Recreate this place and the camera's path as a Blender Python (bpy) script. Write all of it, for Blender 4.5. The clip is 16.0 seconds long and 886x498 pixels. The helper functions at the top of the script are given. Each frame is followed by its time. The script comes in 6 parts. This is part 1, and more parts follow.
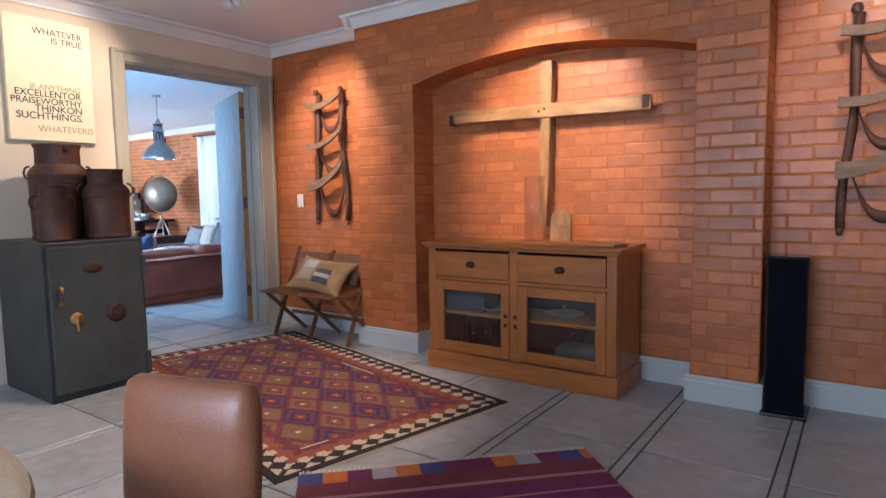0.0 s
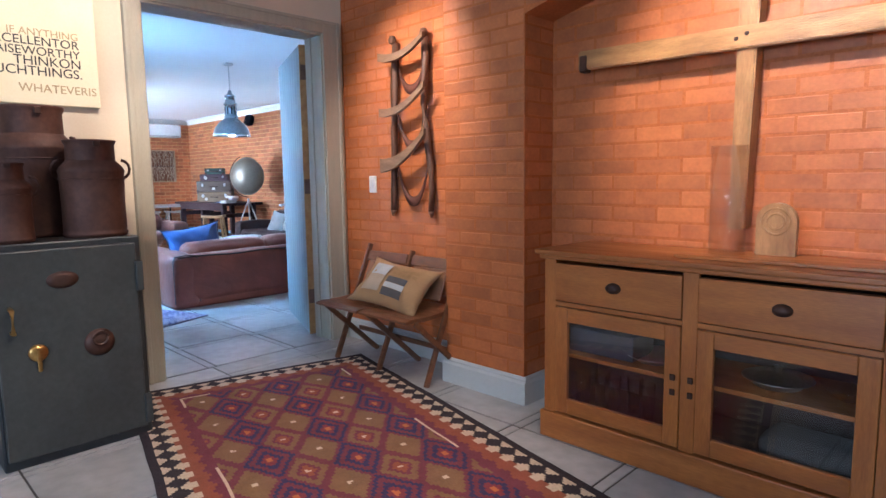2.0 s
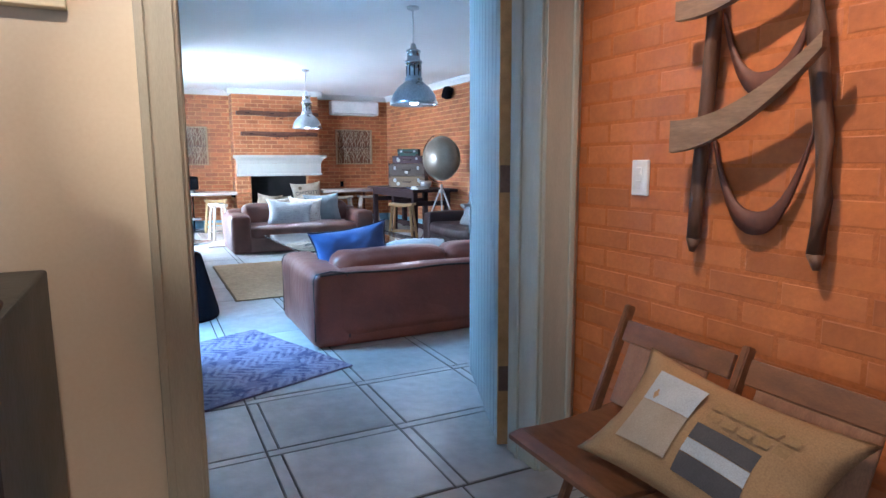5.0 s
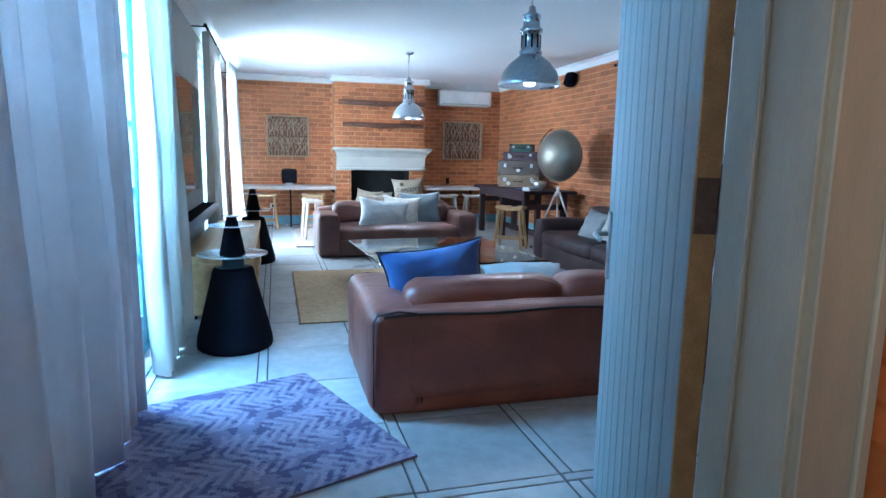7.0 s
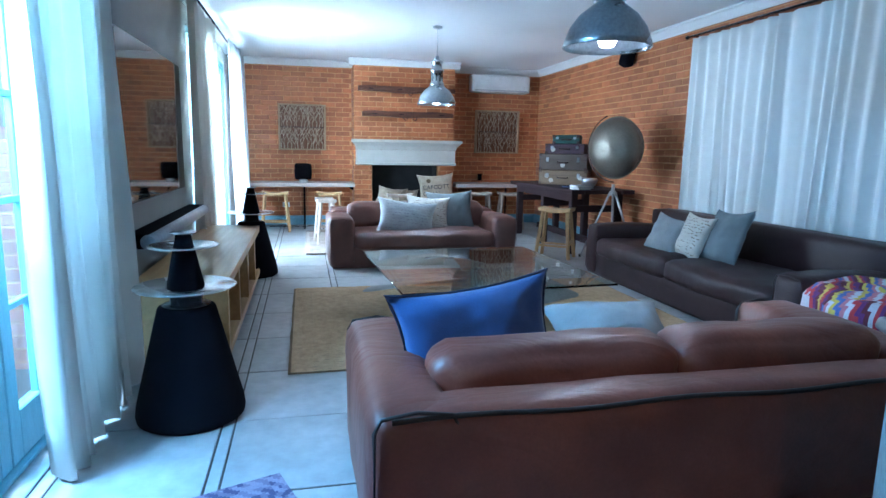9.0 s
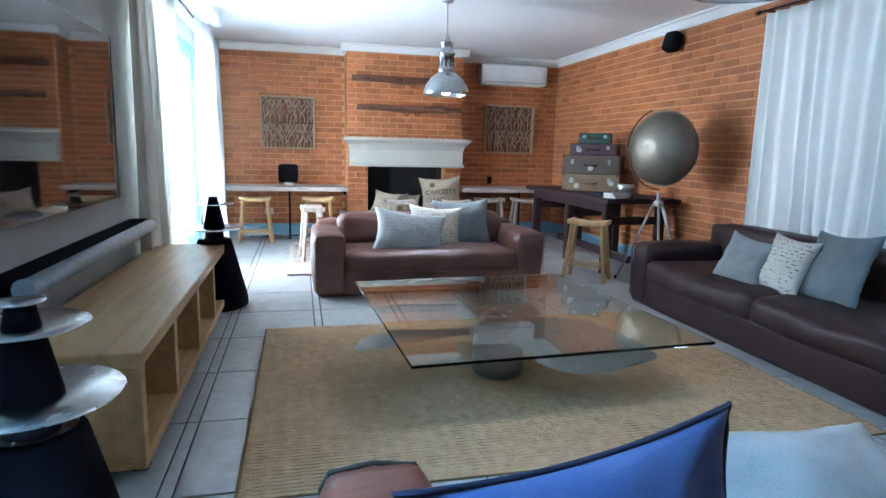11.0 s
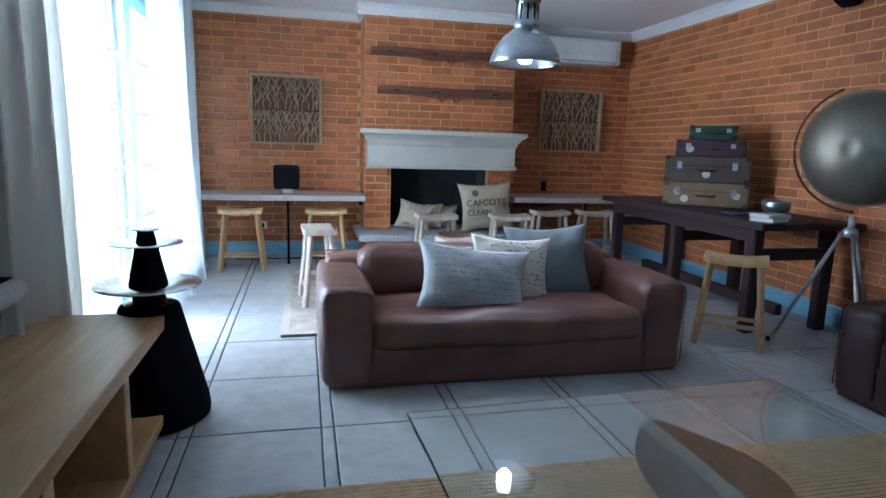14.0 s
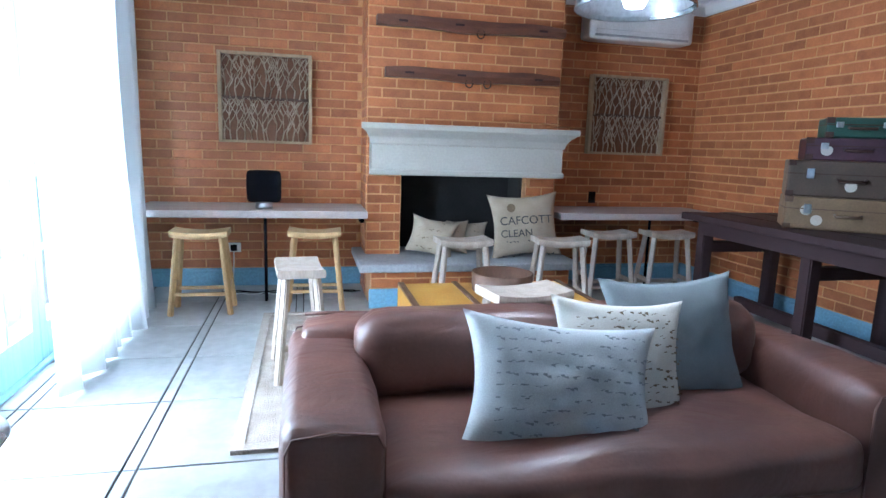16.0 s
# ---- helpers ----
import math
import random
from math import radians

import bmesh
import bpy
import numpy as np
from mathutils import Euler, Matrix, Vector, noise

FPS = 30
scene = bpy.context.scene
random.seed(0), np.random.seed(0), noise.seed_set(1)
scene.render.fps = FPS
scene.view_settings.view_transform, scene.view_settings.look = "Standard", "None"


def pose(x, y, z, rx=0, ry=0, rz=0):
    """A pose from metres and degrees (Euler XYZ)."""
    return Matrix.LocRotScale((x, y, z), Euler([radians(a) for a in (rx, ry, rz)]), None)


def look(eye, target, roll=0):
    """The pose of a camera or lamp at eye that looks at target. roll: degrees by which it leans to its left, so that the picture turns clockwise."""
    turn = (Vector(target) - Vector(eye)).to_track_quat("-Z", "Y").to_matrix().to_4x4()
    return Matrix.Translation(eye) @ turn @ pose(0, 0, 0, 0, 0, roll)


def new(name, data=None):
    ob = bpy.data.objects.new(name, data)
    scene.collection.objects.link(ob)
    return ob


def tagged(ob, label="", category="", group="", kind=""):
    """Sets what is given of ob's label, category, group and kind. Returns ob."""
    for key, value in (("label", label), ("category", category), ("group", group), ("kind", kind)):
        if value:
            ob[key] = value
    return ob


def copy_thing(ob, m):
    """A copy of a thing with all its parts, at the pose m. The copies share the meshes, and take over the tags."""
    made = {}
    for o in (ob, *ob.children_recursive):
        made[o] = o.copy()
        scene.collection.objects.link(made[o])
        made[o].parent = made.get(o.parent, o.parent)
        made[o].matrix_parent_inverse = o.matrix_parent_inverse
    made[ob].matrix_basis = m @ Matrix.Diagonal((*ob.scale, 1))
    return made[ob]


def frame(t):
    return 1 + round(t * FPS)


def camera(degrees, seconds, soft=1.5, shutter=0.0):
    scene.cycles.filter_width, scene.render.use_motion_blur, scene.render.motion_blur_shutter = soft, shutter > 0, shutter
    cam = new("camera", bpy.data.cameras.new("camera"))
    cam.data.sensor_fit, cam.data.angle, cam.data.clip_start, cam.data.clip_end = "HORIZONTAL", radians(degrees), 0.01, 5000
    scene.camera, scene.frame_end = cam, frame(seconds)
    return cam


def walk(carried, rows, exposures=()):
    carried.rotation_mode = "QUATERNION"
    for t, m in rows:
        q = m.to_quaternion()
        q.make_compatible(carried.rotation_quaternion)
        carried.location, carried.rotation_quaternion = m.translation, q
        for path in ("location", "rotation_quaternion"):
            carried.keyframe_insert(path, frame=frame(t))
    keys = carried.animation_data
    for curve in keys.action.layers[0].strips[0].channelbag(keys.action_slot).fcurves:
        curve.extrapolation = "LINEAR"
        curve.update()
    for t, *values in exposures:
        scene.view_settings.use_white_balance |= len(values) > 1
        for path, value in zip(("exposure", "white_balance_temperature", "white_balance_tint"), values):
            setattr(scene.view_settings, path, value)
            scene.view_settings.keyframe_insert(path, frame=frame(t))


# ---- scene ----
cam = camera(72.7, 16.0)
PATH = [
    (0, (0.346, -0.212, 1.208), (-0.8, 1.417, 1.029), -0.9),
    (0.5, (0.183, 0.114, 1.211), (-0.991, 1.721, 1.012), -0.8),
    (1, (-0.042, 0.39, 1.212), (-1.26, 1.962, 1.006), -0.8),
    (1.5, (-0.292, 0.66, 1.201), (-1.591, 2.166, 0.987), -0.7),
    (2, (-0.559, 0.891, 1.21), (-1.957, 2.302, 0.977), -0.8),
    (2.5, (-0.844, 1.12, 1.207), (-2.314, 2.454, 0.965), -0.6),
    (3, (-1.141, 1.353, 1.201), (-2.709, 2.569, 0.954), -0.5),
    (3.5, (-1.465, 1.546, 1.201), (-3.093, 2.68, 0.946), -0.3),
    (4, (-1.801, 1.757, 1.205), (-3.481, 2.808, 0.94), -0.3),
    (4.5, (-2.127, 1.942, 1.225), (-3.851, 2.916, 0.946), -0.3),
    (5, (-2.434, 2.129, 1.228), (-4.211, 3.003, 0.945), -0.3),
    (5.2, (-2.562, 2.187, 1.228), (-4.358, 3.019, 0.942), -0.4),
    (7.3, (-3.739, 2.712, 1.247), (-5.651, 3.214, 0.942), 1.0),
    (7.5, (-3.876, 2.755, 1.244), (-5.792, 3.241, 0.936), 0.8),
    (8, (-4.21, 2.811, 1.212), (-6.131, 3.273, 0.907), 0.6),
    (8.5, (-4.453, 2.839, 1.226), (-6.375, 3.292, 0.91), 0.9),
    (9, (-4.738, 2.9, 1.231), (-6.662, 3.344, 0.91), 1.0),
    (11.5, (-6.261, 3.04, 1.241), (-8.183, 3.504, 0.913), 1.4),
    (12, (-6.56, 3.022, 1.244), (-8.481, 3.49, 0.91), 1.4),
    (12.5, (-6.87, 2.998, 1.255), (-8.79, 3.464, 0.914), 1.5),
    (13, (-7.254, 2.99, 1.247), (-9.173, 3.455, 0.907), 1.6),
    (13.5, (-7.647, 3.012, 1.241), (-9.566, 3.461, 0.903), 1.6),
    (14, (-8.023, 3.056, 1.247), (-9.942, 3.503, 0.908), 1.7),
    (14.5, (-8.407, 3.085, 1.234), (-10.329, 3.529, 0.901), 1.6),
    (15, (-8.801, 3.122, 1.231), (-10.722, 3.566, 0.897), 1.7),
    (15.5, (-9.175, 3.172, 1.21), (-11.098, 3.615, 0.883), 1.7),
    (16, (-9.538, 3.197, 1.227), (-11.46, 3.64, 0.893), 1.9),
]
EXPOSURES = [(0.0, 0.86, 5600, 21), (2.5, 0.92, 5300, 19), (4.0, 0.84, 5350, 18), (5.0, 0.54, 5400, 17), (7.3, 0.18, 5100, 9), (8.3, 0.08, 5100, 9), (9.0, -0.08, 5100, 9), (11.5, 0.02, 5900, 14), (12.5, -0.20, 5800, 14), (13.5, -0.75, 5550, 14), (14.5, -0.75, 5450, 14), (15.3, -0.30, 5500, 15), (16.0, -0.26, 5500, 15)]
walk(cam, [(t, look(eye, target, roll)) for t, eye, target, roll in PATH], EXPOSURES)

# ---- world, sun, lights ----
world = bpy.data.worlds.new("sky")
scene.world = world
world.use_nodes = True
wn = world.node_tree.nodes
sky = wn.new("ShaderNodeTexSky")
sky.sky_type, sky.sun_disc = "NISHITA", False
sky.sun_elevation, sky.sun_rotation = radians(78), radians(164)
world.node_tree.links.new(sky.outputs[0], wn["Background"].inputs[0])
wn["Background"].inputs[1].default_value = 0.14


def lamp(name, kind, m, power, color, **more):
    data = bpy.data.lights.new(name, kind)
    data.energy, data.color = power, color
    for key, value in more.items():
        if key == "size":
            data.size = value
        elif key == "size_y":
            data.shape, data.size_y = "RECTANGLE", value
        elif key == "radius":
            data.shadow_soft_size = value
        elif key == "cone":
            data.spot_size, data.spot_blend = radians(value), 0.75
        elif key == "angle":
            data.angle = radians(value)
    ob = new(name, data)
    ob.matrix_world = m
    return ob


DAY = (0.78, 0.91, 1.0)
SHADE = (0.34, 0.68, 1.0)
WARM = (1.0, 0.77, 0.52)
COOL = (0.85, 0.95, 1.0)
lamp("sun", "SUN", look((0.6, -2.0, 10), (0, 0, 0)), 4.0, (1.0, 0.95, 0.88), angle=0.6)
lamp("window_daylight", "AREA", look((-6.45, 1.25, 2.05), (-6.45, 3.6, 1.25)), 960, SHADE, size=2.4, size_y=0.8)
lamp("window_daylight", "AREA", look((-12.9, 1.40, 1.25), (-12.9, 4, 1.1)), 1900, DAY, size=4.2, size_y=2.5)
lamp("window_daylight", "AREA", look((-0.6, -2.75, 1.5), (-0.6, 2, 1.2)), 62, DAY, size=2.2, size_y=1.3)
# the fifth spot is an added fill lamp over the kilim, out of view
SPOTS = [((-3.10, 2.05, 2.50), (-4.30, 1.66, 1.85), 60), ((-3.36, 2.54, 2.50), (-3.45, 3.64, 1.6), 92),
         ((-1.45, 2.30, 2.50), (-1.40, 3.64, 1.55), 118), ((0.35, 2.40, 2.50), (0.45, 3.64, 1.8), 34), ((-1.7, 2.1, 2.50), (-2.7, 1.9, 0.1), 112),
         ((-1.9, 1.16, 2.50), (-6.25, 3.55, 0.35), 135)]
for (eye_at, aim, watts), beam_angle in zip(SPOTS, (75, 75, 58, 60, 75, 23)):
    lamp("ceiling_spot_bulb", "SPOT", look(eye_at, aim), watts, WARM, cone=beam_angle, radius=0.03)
for px, watts in ((-7.64, 70), (-11.70, 110)):
    lamp("pendant_bulb", "SPOT", look((px, 4.40, 1.765), (px, 4.40, 0)), watts, COOL, cone=150, radius=0.05)


# ---- materials ----
def mat(name, c1, c2=None, rough=0.6, scale=6.0, fine=60.0, bump=0.15, metal=0.0, stretch=(1, 1, 1), rand=0.0, contrast=0.25, coat=0.0, depth=0.004, sheen=0.0, spec=0.5, grain=0.35):
    m = bpy.data.materials.new(name)
    m.use_nodes = True
    nt = m.node_tree
    N, L = nt.nodes, nt.links
    b = N["Principled BSDF"]
    c2 = c2 or tuple(v * 0.75 for v in c1)
    tc, mp = N.new("ShaderNodeTexCoord"), N.new("ShaderNodeMapping")
    mp.inputs["Scale"].default_value = stretch
    L.new(tc.outputs["Object"], mp.inputs["Vector"])
    if rand:
        info, geo, add = N.new("ShaderNodeObjectInfo"), N.new("ShaderNodeNewGeometry"), N.new("ShaderNodeMath")
        L.new(info.outputs["Random"], add.inputs[0])
        L.new(geo.outputs["Random Per Island"], add.inputs[1])
        fr = N.new("ShaderNodeMath")
        fr.operation = "FRACT"
        L.new(add.outputs[0], fr.inputs[0])
        off = N.new("ShaderNodeVectorMath")
        off.operation = "MULTIPLY_ADD"
        off.inputs[1].default_value = (37, 53, 71)
        L.new(fr.outputs[0], off.inputs[0])
        L.new(mp.outputs[0], off.inputs[2])
        vec = off.outputs[0]
    else:
        vec = mp.outputs[0]
    n1, n2 = N.new("ShaderNodeTexNoise"), N.new("ShaderNodeTexNoise")
    for n, s, d in ((n1, scale, 5), (n2, fine, 4)):
        n.inputs["Scale"].default_value, n.inputs["Detail"].default_value = s, d
        L.new(vec, n.inputs["Vector"])
    ramp = N.new("ShaderNodeValToRGB")
    ramp.color_ramp.elements[0].position, ramp.color_ramp.elements[1].position = 0.5 - contrast, 0.5 + contrast
    ramp.color_ramp.elements[0].color, ramp.color_ramp.elements[1].color = (*c1, 1), (*c2, 1)
    L.new(n1.outputs[0], ramp.inputs[0])
    col = ramp.outputs[0]
    mixf = N.new("ShaderNodeMix")
    mixf.data_type, mixf.blend_type = "RGBA", "OVERLAY"
    mixf.inputs[0].default_value = grain
    L.new(col, mixf.inputs[6])
    L.new(n2.outputs[0], mixf.inputs[7])
    col = mixf.outputs[2]
    if rand:
        hsv, mr = N.new("ShaderNodeHueSaturation"), N.new("ShaderNodeMapRange")
        mr.inputs[3].default_value, mr.inputs[4].default_value = 1 - rand, 1 + rand
        L.new(fr.outputs[0], mr.inputs[0])
        L.new(mr.outputs[0], hsv.inputs["Value"])
        L.new(col, hsv.inputs["Color"])
        col = hsv.outputs[0]
    L.new(col, b.inputs["Base Color"])
    rr = N.new("ShaderNodeMapRange")
    rr.inputs[3].default_value, rr.inputs[4].default_value = max(0.03, rough - 0.1), min(1, rough + 0.12)
    L.new(n1.outputs[0], rr.inputs[0])
    L.new(rr.outputs[0], b.inputs["Roughness"])
    b.inputs["Metallic"].default_value = metal
    b.inputs["Coat Weight"].default_value = coat
    b.inputs["Sheen Weight"].default_value = sheen
    b.inputs["Specular IOR Level"].default_value = spec
    if bump:
        bp = N.new("ShaderNodeBump")
        bp.inputs["Strength"].default_value, bp.inputs["Distance"].default_value = bump, depth
        mx = N.new("ShaderNodeMath")
        L.new(n1.outputs[0], mx.inputs[0])
        L.new(n2.outputs[0], mx.inputs[1])
        L.new(mx.outputs[0], bp.inputs["Height"])
        L.new(bp.outputs[0], b.inputs["Normal"])
    return m


def leather(name, c1, c2, rough, seed):
    """Aniline leather: cloudy colour, fine grain and soft creases."""
    m = mat(name, c1, c2, rough, 3.5, 90, 0.22, depth=0.003, contrast=0.16, grain=0.2)
    nt = m.node_tree
    N, L = nt.nodes, nt.links
    b = N["Principled BSDF"]
    tc, mp, nz, ab, sb, bp = (N.new("ShaderNode" + k) for k in ("TexCoord", "Mapping", "TexNoise", "Math", "Math", "Bump"))
    mp.inputs["Location"].default_value, mp.inputs["Scale"].default_value = (seed, seed, 0), (1.0, 2.2, 1.4)
    nz.inputs["Scale"].default_value, nz.inputs["Detail"].default_value, nz.inputs["Distortion"].default_value = 2.6, 3.0, 1.2
    sb.operation, ab.operation = "SUBTRACT", "ABSOLUTE"
    sb.inputs[1].default_value = 0.5
    L.new(tc.outputs["Object"], mp.inputs[0])
    L.new(mp.outputs[0], nz.inputs["Vector"])
    L.new(nz.outputs[0], sb.inputs[0])
    L.new(sb.outputs[0], ab.inputs[0])
    L.new(ab.outputs[0], bp.inputs["Height"])
    bp.inputs["Strength"].default_value, bp.inputs["Distance"].default_value = 0.28, 0.035
    old = b.inputs["Normal"].links[0].from_node
    L.new(bp.outputs[0], old.inputs["Normal"])
    return m


def glass_mat(name, tint, rough=0.0, ior=1.45):
    m = bpy.data.materials.new(name)
    m.use_nodes = True
    b = m.node_tree.nodes["Principled BSDF"]
    b.inputs["Base Color"].default_value = (*tint, 1)
    b.inputs["Roughness"].default_value, b.inputs["IOR"].default_value = rough, ior
    b.inputs["Transmission Weight"].default_value = 1
    return m


def cloth_mat(name, c1, c2, translucent=0.35):
    m = mat(name, c1, c2, rough=0.9, scale=14, fine=300, bump=0.25, contrast=0.3)
    nt = m.node_tree
    b, out = nt.nodes["Principled BSDF"], nt.nodes["Material Output"]
    tr, mx = nt.nodes.new("ShaderNodeBsdfTranslucent"), nt.nodes.new("ShaderNodeMixShader")
    tr.inputs[0].default_value = (*c1, 1)
    mx.inputs[0].default_value = translucent
    nt.links.new(b.outputs[0], mx.inputs[1])
    nt.links.new(tr.outputs[0], mx.inputs[2])
    nt.links.new(mx.outputs[0], out.inputs[0])
    return m


def thin_glass(name, tint, gloss=1.0):
    """A thin clear sheet: straight through, with the mirror gloss of glass."""
    m = bpy.data.materials.new(name)
    m.use_nodes = True
    nt = m.node_tree
    tr, gl, mx, fr, pw = (nt.nodes.new("ShaderNode" + n) for n in ("BsdfTransparent", "BsdfGlossy", "MixShader", "LayerWeight", "Math"))
    tr.inputs[0].default_value = (*tint, 1)
    gl.inputs["Roughness"].default_value = 0.015
    pw.operation = "MULTIPLY_ADD"
    pw.inputs[1].default_value, pw.inputs[2].default_value = 0.55 * gloss, 0.035
    fr.inputs["Blend"].default_value = 0.18
    nt.links.new(fr.outputs["Facing"], pw.inputs[0])
    nt.links.new(pw.outputs[0], mx.inputs[0])
    nt.links.new(tr.outputs[0], mx.inputs[1])
    nt.links.new(gl.outputs[0], mx.inputs[2])
    nt.links.new(mx.outputs[0], nt.nodes["Material Output"].inputs[0])
    return m


def glow_mat(name, color, strength):
    m = bpy.data.materials.new(name)
    m.use_nodes = True
    b = m.node_tree.nodes["Principled BSDF"]
    b.inputs["Emission Color"].default_value, b.inputs["Emission Strength"].default_value = (*color, 1), strength
    return m


CREAM = mat("cream_plaster", (0.68, 0.60, 0.46), (0.63, 0.55, 0.42), 0.85, 2.5, 90, 0.08, grain=0.08)
GREYPLASTER = mat("grey_plaster", (0.50, 0.50, 0.47), (0.46, 0.46, 0.43), 0.85, 2.5, 90, 0.08, grain=0.08)
CEIL = mat("ceiling_paint", (0.82, 0.82, 0.82), (0.79, 0.79, 0.79), 0.9, 1.5, 40, 0.04, grain=0.05)
TRIMWHITE = mat("white_trim", (0.80, 0.80, 0.78), (0.75, 0.75, 0.73), 0.55, 3, 40, 0.05, grain=0.08)
TRIMGREY = mat("grey_trim", (0.50, 0.53, 0.51), (0.46, 0.49, 0.475), 0.5, 3, 60, 0.05, grain=0.06)
FRAMEPAINT = mat("sage_frame_paint", (0.42, 0.40, 0.31), (0.36, 0.35, 0.28), 0.5, 4, 60, 0.08, stretch=(6, 6, 1), grain=0.15)
DOORBLUE = mat("blue_door_paint", (0.37, 0.46, 0.475), (0.32, 0.41, 0.43), 0.5, 4, 70, 0.12, stretch=(8, 8, 1))
GARDENBLUE = mat("garden_door_paint", (0.24, 0.43, 0.50), (0.20, 0.37, 0.44), 0.45, 4, 70, 0.12, stretch=(8, 8, 1))
LEAFPAINT = mat("grey_blue_leaf_paint", (0.335, 0.375, 0.37), (0.285, 0.325, 0.325), 0.5, 4, 70, 0.12, stretch=(8, 8, 1))
BLUETRIM = mat("blue_trim", (0.20, 0.40, 0.54), (0.17, 0.34, 0.47), 0.5, 4, 60, 0.1)
BRICK1 = mat("terracotta_brick", (0.48, 0.155, 0.043), (0.35, 0.105, 0.033), 0.42, 9, 60, 0.22, rand=0.17, coat=0.08, grain=0.2)
BRICK1.node_tree.nodes["Principled BSDF"].inputs["Coat Roughness"].default_value = 0.22
MORTAR1 = mat("painted_mortar", (0.45, 0.148, 0.043), (0.36, 0.115, 0.036), 0.7, 8, 90, 0.4, spec=0.2)
BRICK2 = mat("orange_brick", (0.44, 0.145, 0.045), (0.32, 0.10, 0.035), 0.55, 9, 80, 0.28, rand=0.24, grain=0.25)
MORTAR2 = mat("tan_mortar", (0.60, 0.31, 0.135), (0.50, 0.245, 0.105), 0.85, 8, 90, 0.4)
SOOT = mat("soot", (0.012, 0.011, 0.011), (0.03, 0.028, 0.026), 0.9, 5, 60, 0.3)
GARDENBRICK = mat("garden_brick", (0.36, 0.10, 0.06), (0.45, 0.16, 0.10), 0.8, 9, 80, 0.3, rand=0.2)
SLAB = mat("concrete_slab", (0.42, 0.425, 0.42), (0.31, 0.315, 0.31), 0.34, 3.0, 13, 0.36, rand=0.11, depth=0.007, contrast=0.34, grain=0.3)
GROUT = mat("dark_grout", (0.10, 0.095, 0.085), (0.07, 0.066, 0.06), 0.8, 8, 90, 0.4)
PINE = mat("pine", (0.43, 0.155, 0.034), (0.27, 0.084, 0.018), 0.33, 2.2, 30, 0.12, stretch=(1, 8, 8), coat=0.15)
PINEV = mat("pine_upright", (0.43, 0.155, 0.034), (0.27, 0.084, 0.018), 0.33, 2.2, 30, 0.12, stretch=(8, 8, 1), coat=0.15)
PALEWOOD = mat("pale_oak", (0.49, 0.295, 0.125), (0.33, 0.185, 0.075), 0.42, 2.0, 26, 0.15, stretch=(0.7, 9, 9))
STOOLWOOD = mat("stool_wood", (0.48, 0.31, 0.14), (0.36, 0.21, 0.09), 0.5, 3, 30, 0.2, stretch=(5, 5, 1))
STOOLGREY = mat("weathered_stool_wood", (0.48, 0.40, 0.33), (0.34, 0.27, 0.21), 0.55, 3, 30, 0.2, stretch=(5, 5, 1))
COUNTERWOOD = mat("limed_counter_wood", (0.52, 0.45, 0.42), (0.40, 0.33, 0.30), 0.5, 2, 30, 0.15, stretch=(8, 1, 8))
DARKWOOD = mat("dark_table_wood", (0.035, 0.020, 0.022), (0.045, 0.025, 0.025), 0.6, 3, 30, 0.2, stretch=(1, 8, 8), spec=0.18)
OLDWOOD = mat("old_brown_wood", (0.13, 0.06, 0.03), (0.07, 0.032, 0.018), 0.55, 5, 40, 0.4, stretch=(4, 4, 1))
YOKEWOOD = mat("yoke_wood", (0.16, 0.058, 0.028), (0.08, 0.028, 0.017), 0.5, 5, 40, 0.4, stretch=(4, 1, 4))
CROSSWOOD = mat("golden_old_timber", (0.44, 0.24, 0.085), (0.24, 0.115, 0.04), 0.4, 5, 40, 0.5, stretch=(1, 5, 5), contrast=0.2)
CROSSWOODV = mat("golden_old_timber_upright", (0.44, 0.24, 0.085), (0.24, 0.115, 0.04), 0.4, 5, 40, 0.5, stretch=(5, 5, 1), contrast=0.2)
CHAIRWOOD = mat("folding_chair_wood", (0.20, 0.085, 0.035), (0.11, 0.045, 0.02), 0.4, 4, 40, 0.2, stretch=(3, 8, 8))
PLYWOOD = mat("walnut_plywood", (0.29, 0.145, 0.075), (0.20, 0.095, 0.05), 0.42, 4, 40, 0.15, stretch=(8, 8, 1))
TWIGFRAME = mat("twig_frame_wood", (0.46, 0.33, 0.20), (0.33, 0.225, 0.13), 0.7, 6, 50, 0.3, stretch=(4, 4, 1))
# dark brown for the shaded brick seen between the twigs
TWIGSHADE = mat("twig_shade", (0.20, 0.085, 0.040), (0.14, 0.06, 0.03), 0.85, 6, 50, 0.3)
TWIG = mat("dry_twig", (0.56, 0.44, 0.32), (0.38, 0.28, 0.19), 0.8, 9, 60, 0.3)
LEATHER = leather("brown_leather", (0.20, 0.062, 0.038), (0.125, 0.039, 0.027), 0.42, 2.0)
LEATHERBROWN = leather("worn_brown_leather", (0.155, 0.066, 0.047), (0.09, 0.039, 0.031), 0.40, 9.0)
LEATHERDARK = leather("dark_leather", (0.038, 0.017, 0.017), (0.024, 0.011, 0.011), 0.47, 5.0)
LEATHERDARK.node_tree.nodes["Principled BSDF"].inputs["Specular IOR Level"].default_value = 0.3
LEATHERTAN = mat("tan_leather", (0.27, 0.10, 0.045), (0.21, 0.075, 0.034), 0.35, 5, 190, 0.2, depth=0.002)
PIPING = mat("dark_piping", (0.016, 0.012, 0.011), rough=0.6)
SAFEGREEN = mat("safe_paint", (0.046, 0.054, 0.052), (0.034, 0.039, 0.038), 0.42, 3.5, 45, 0.25, contrast=0.15)
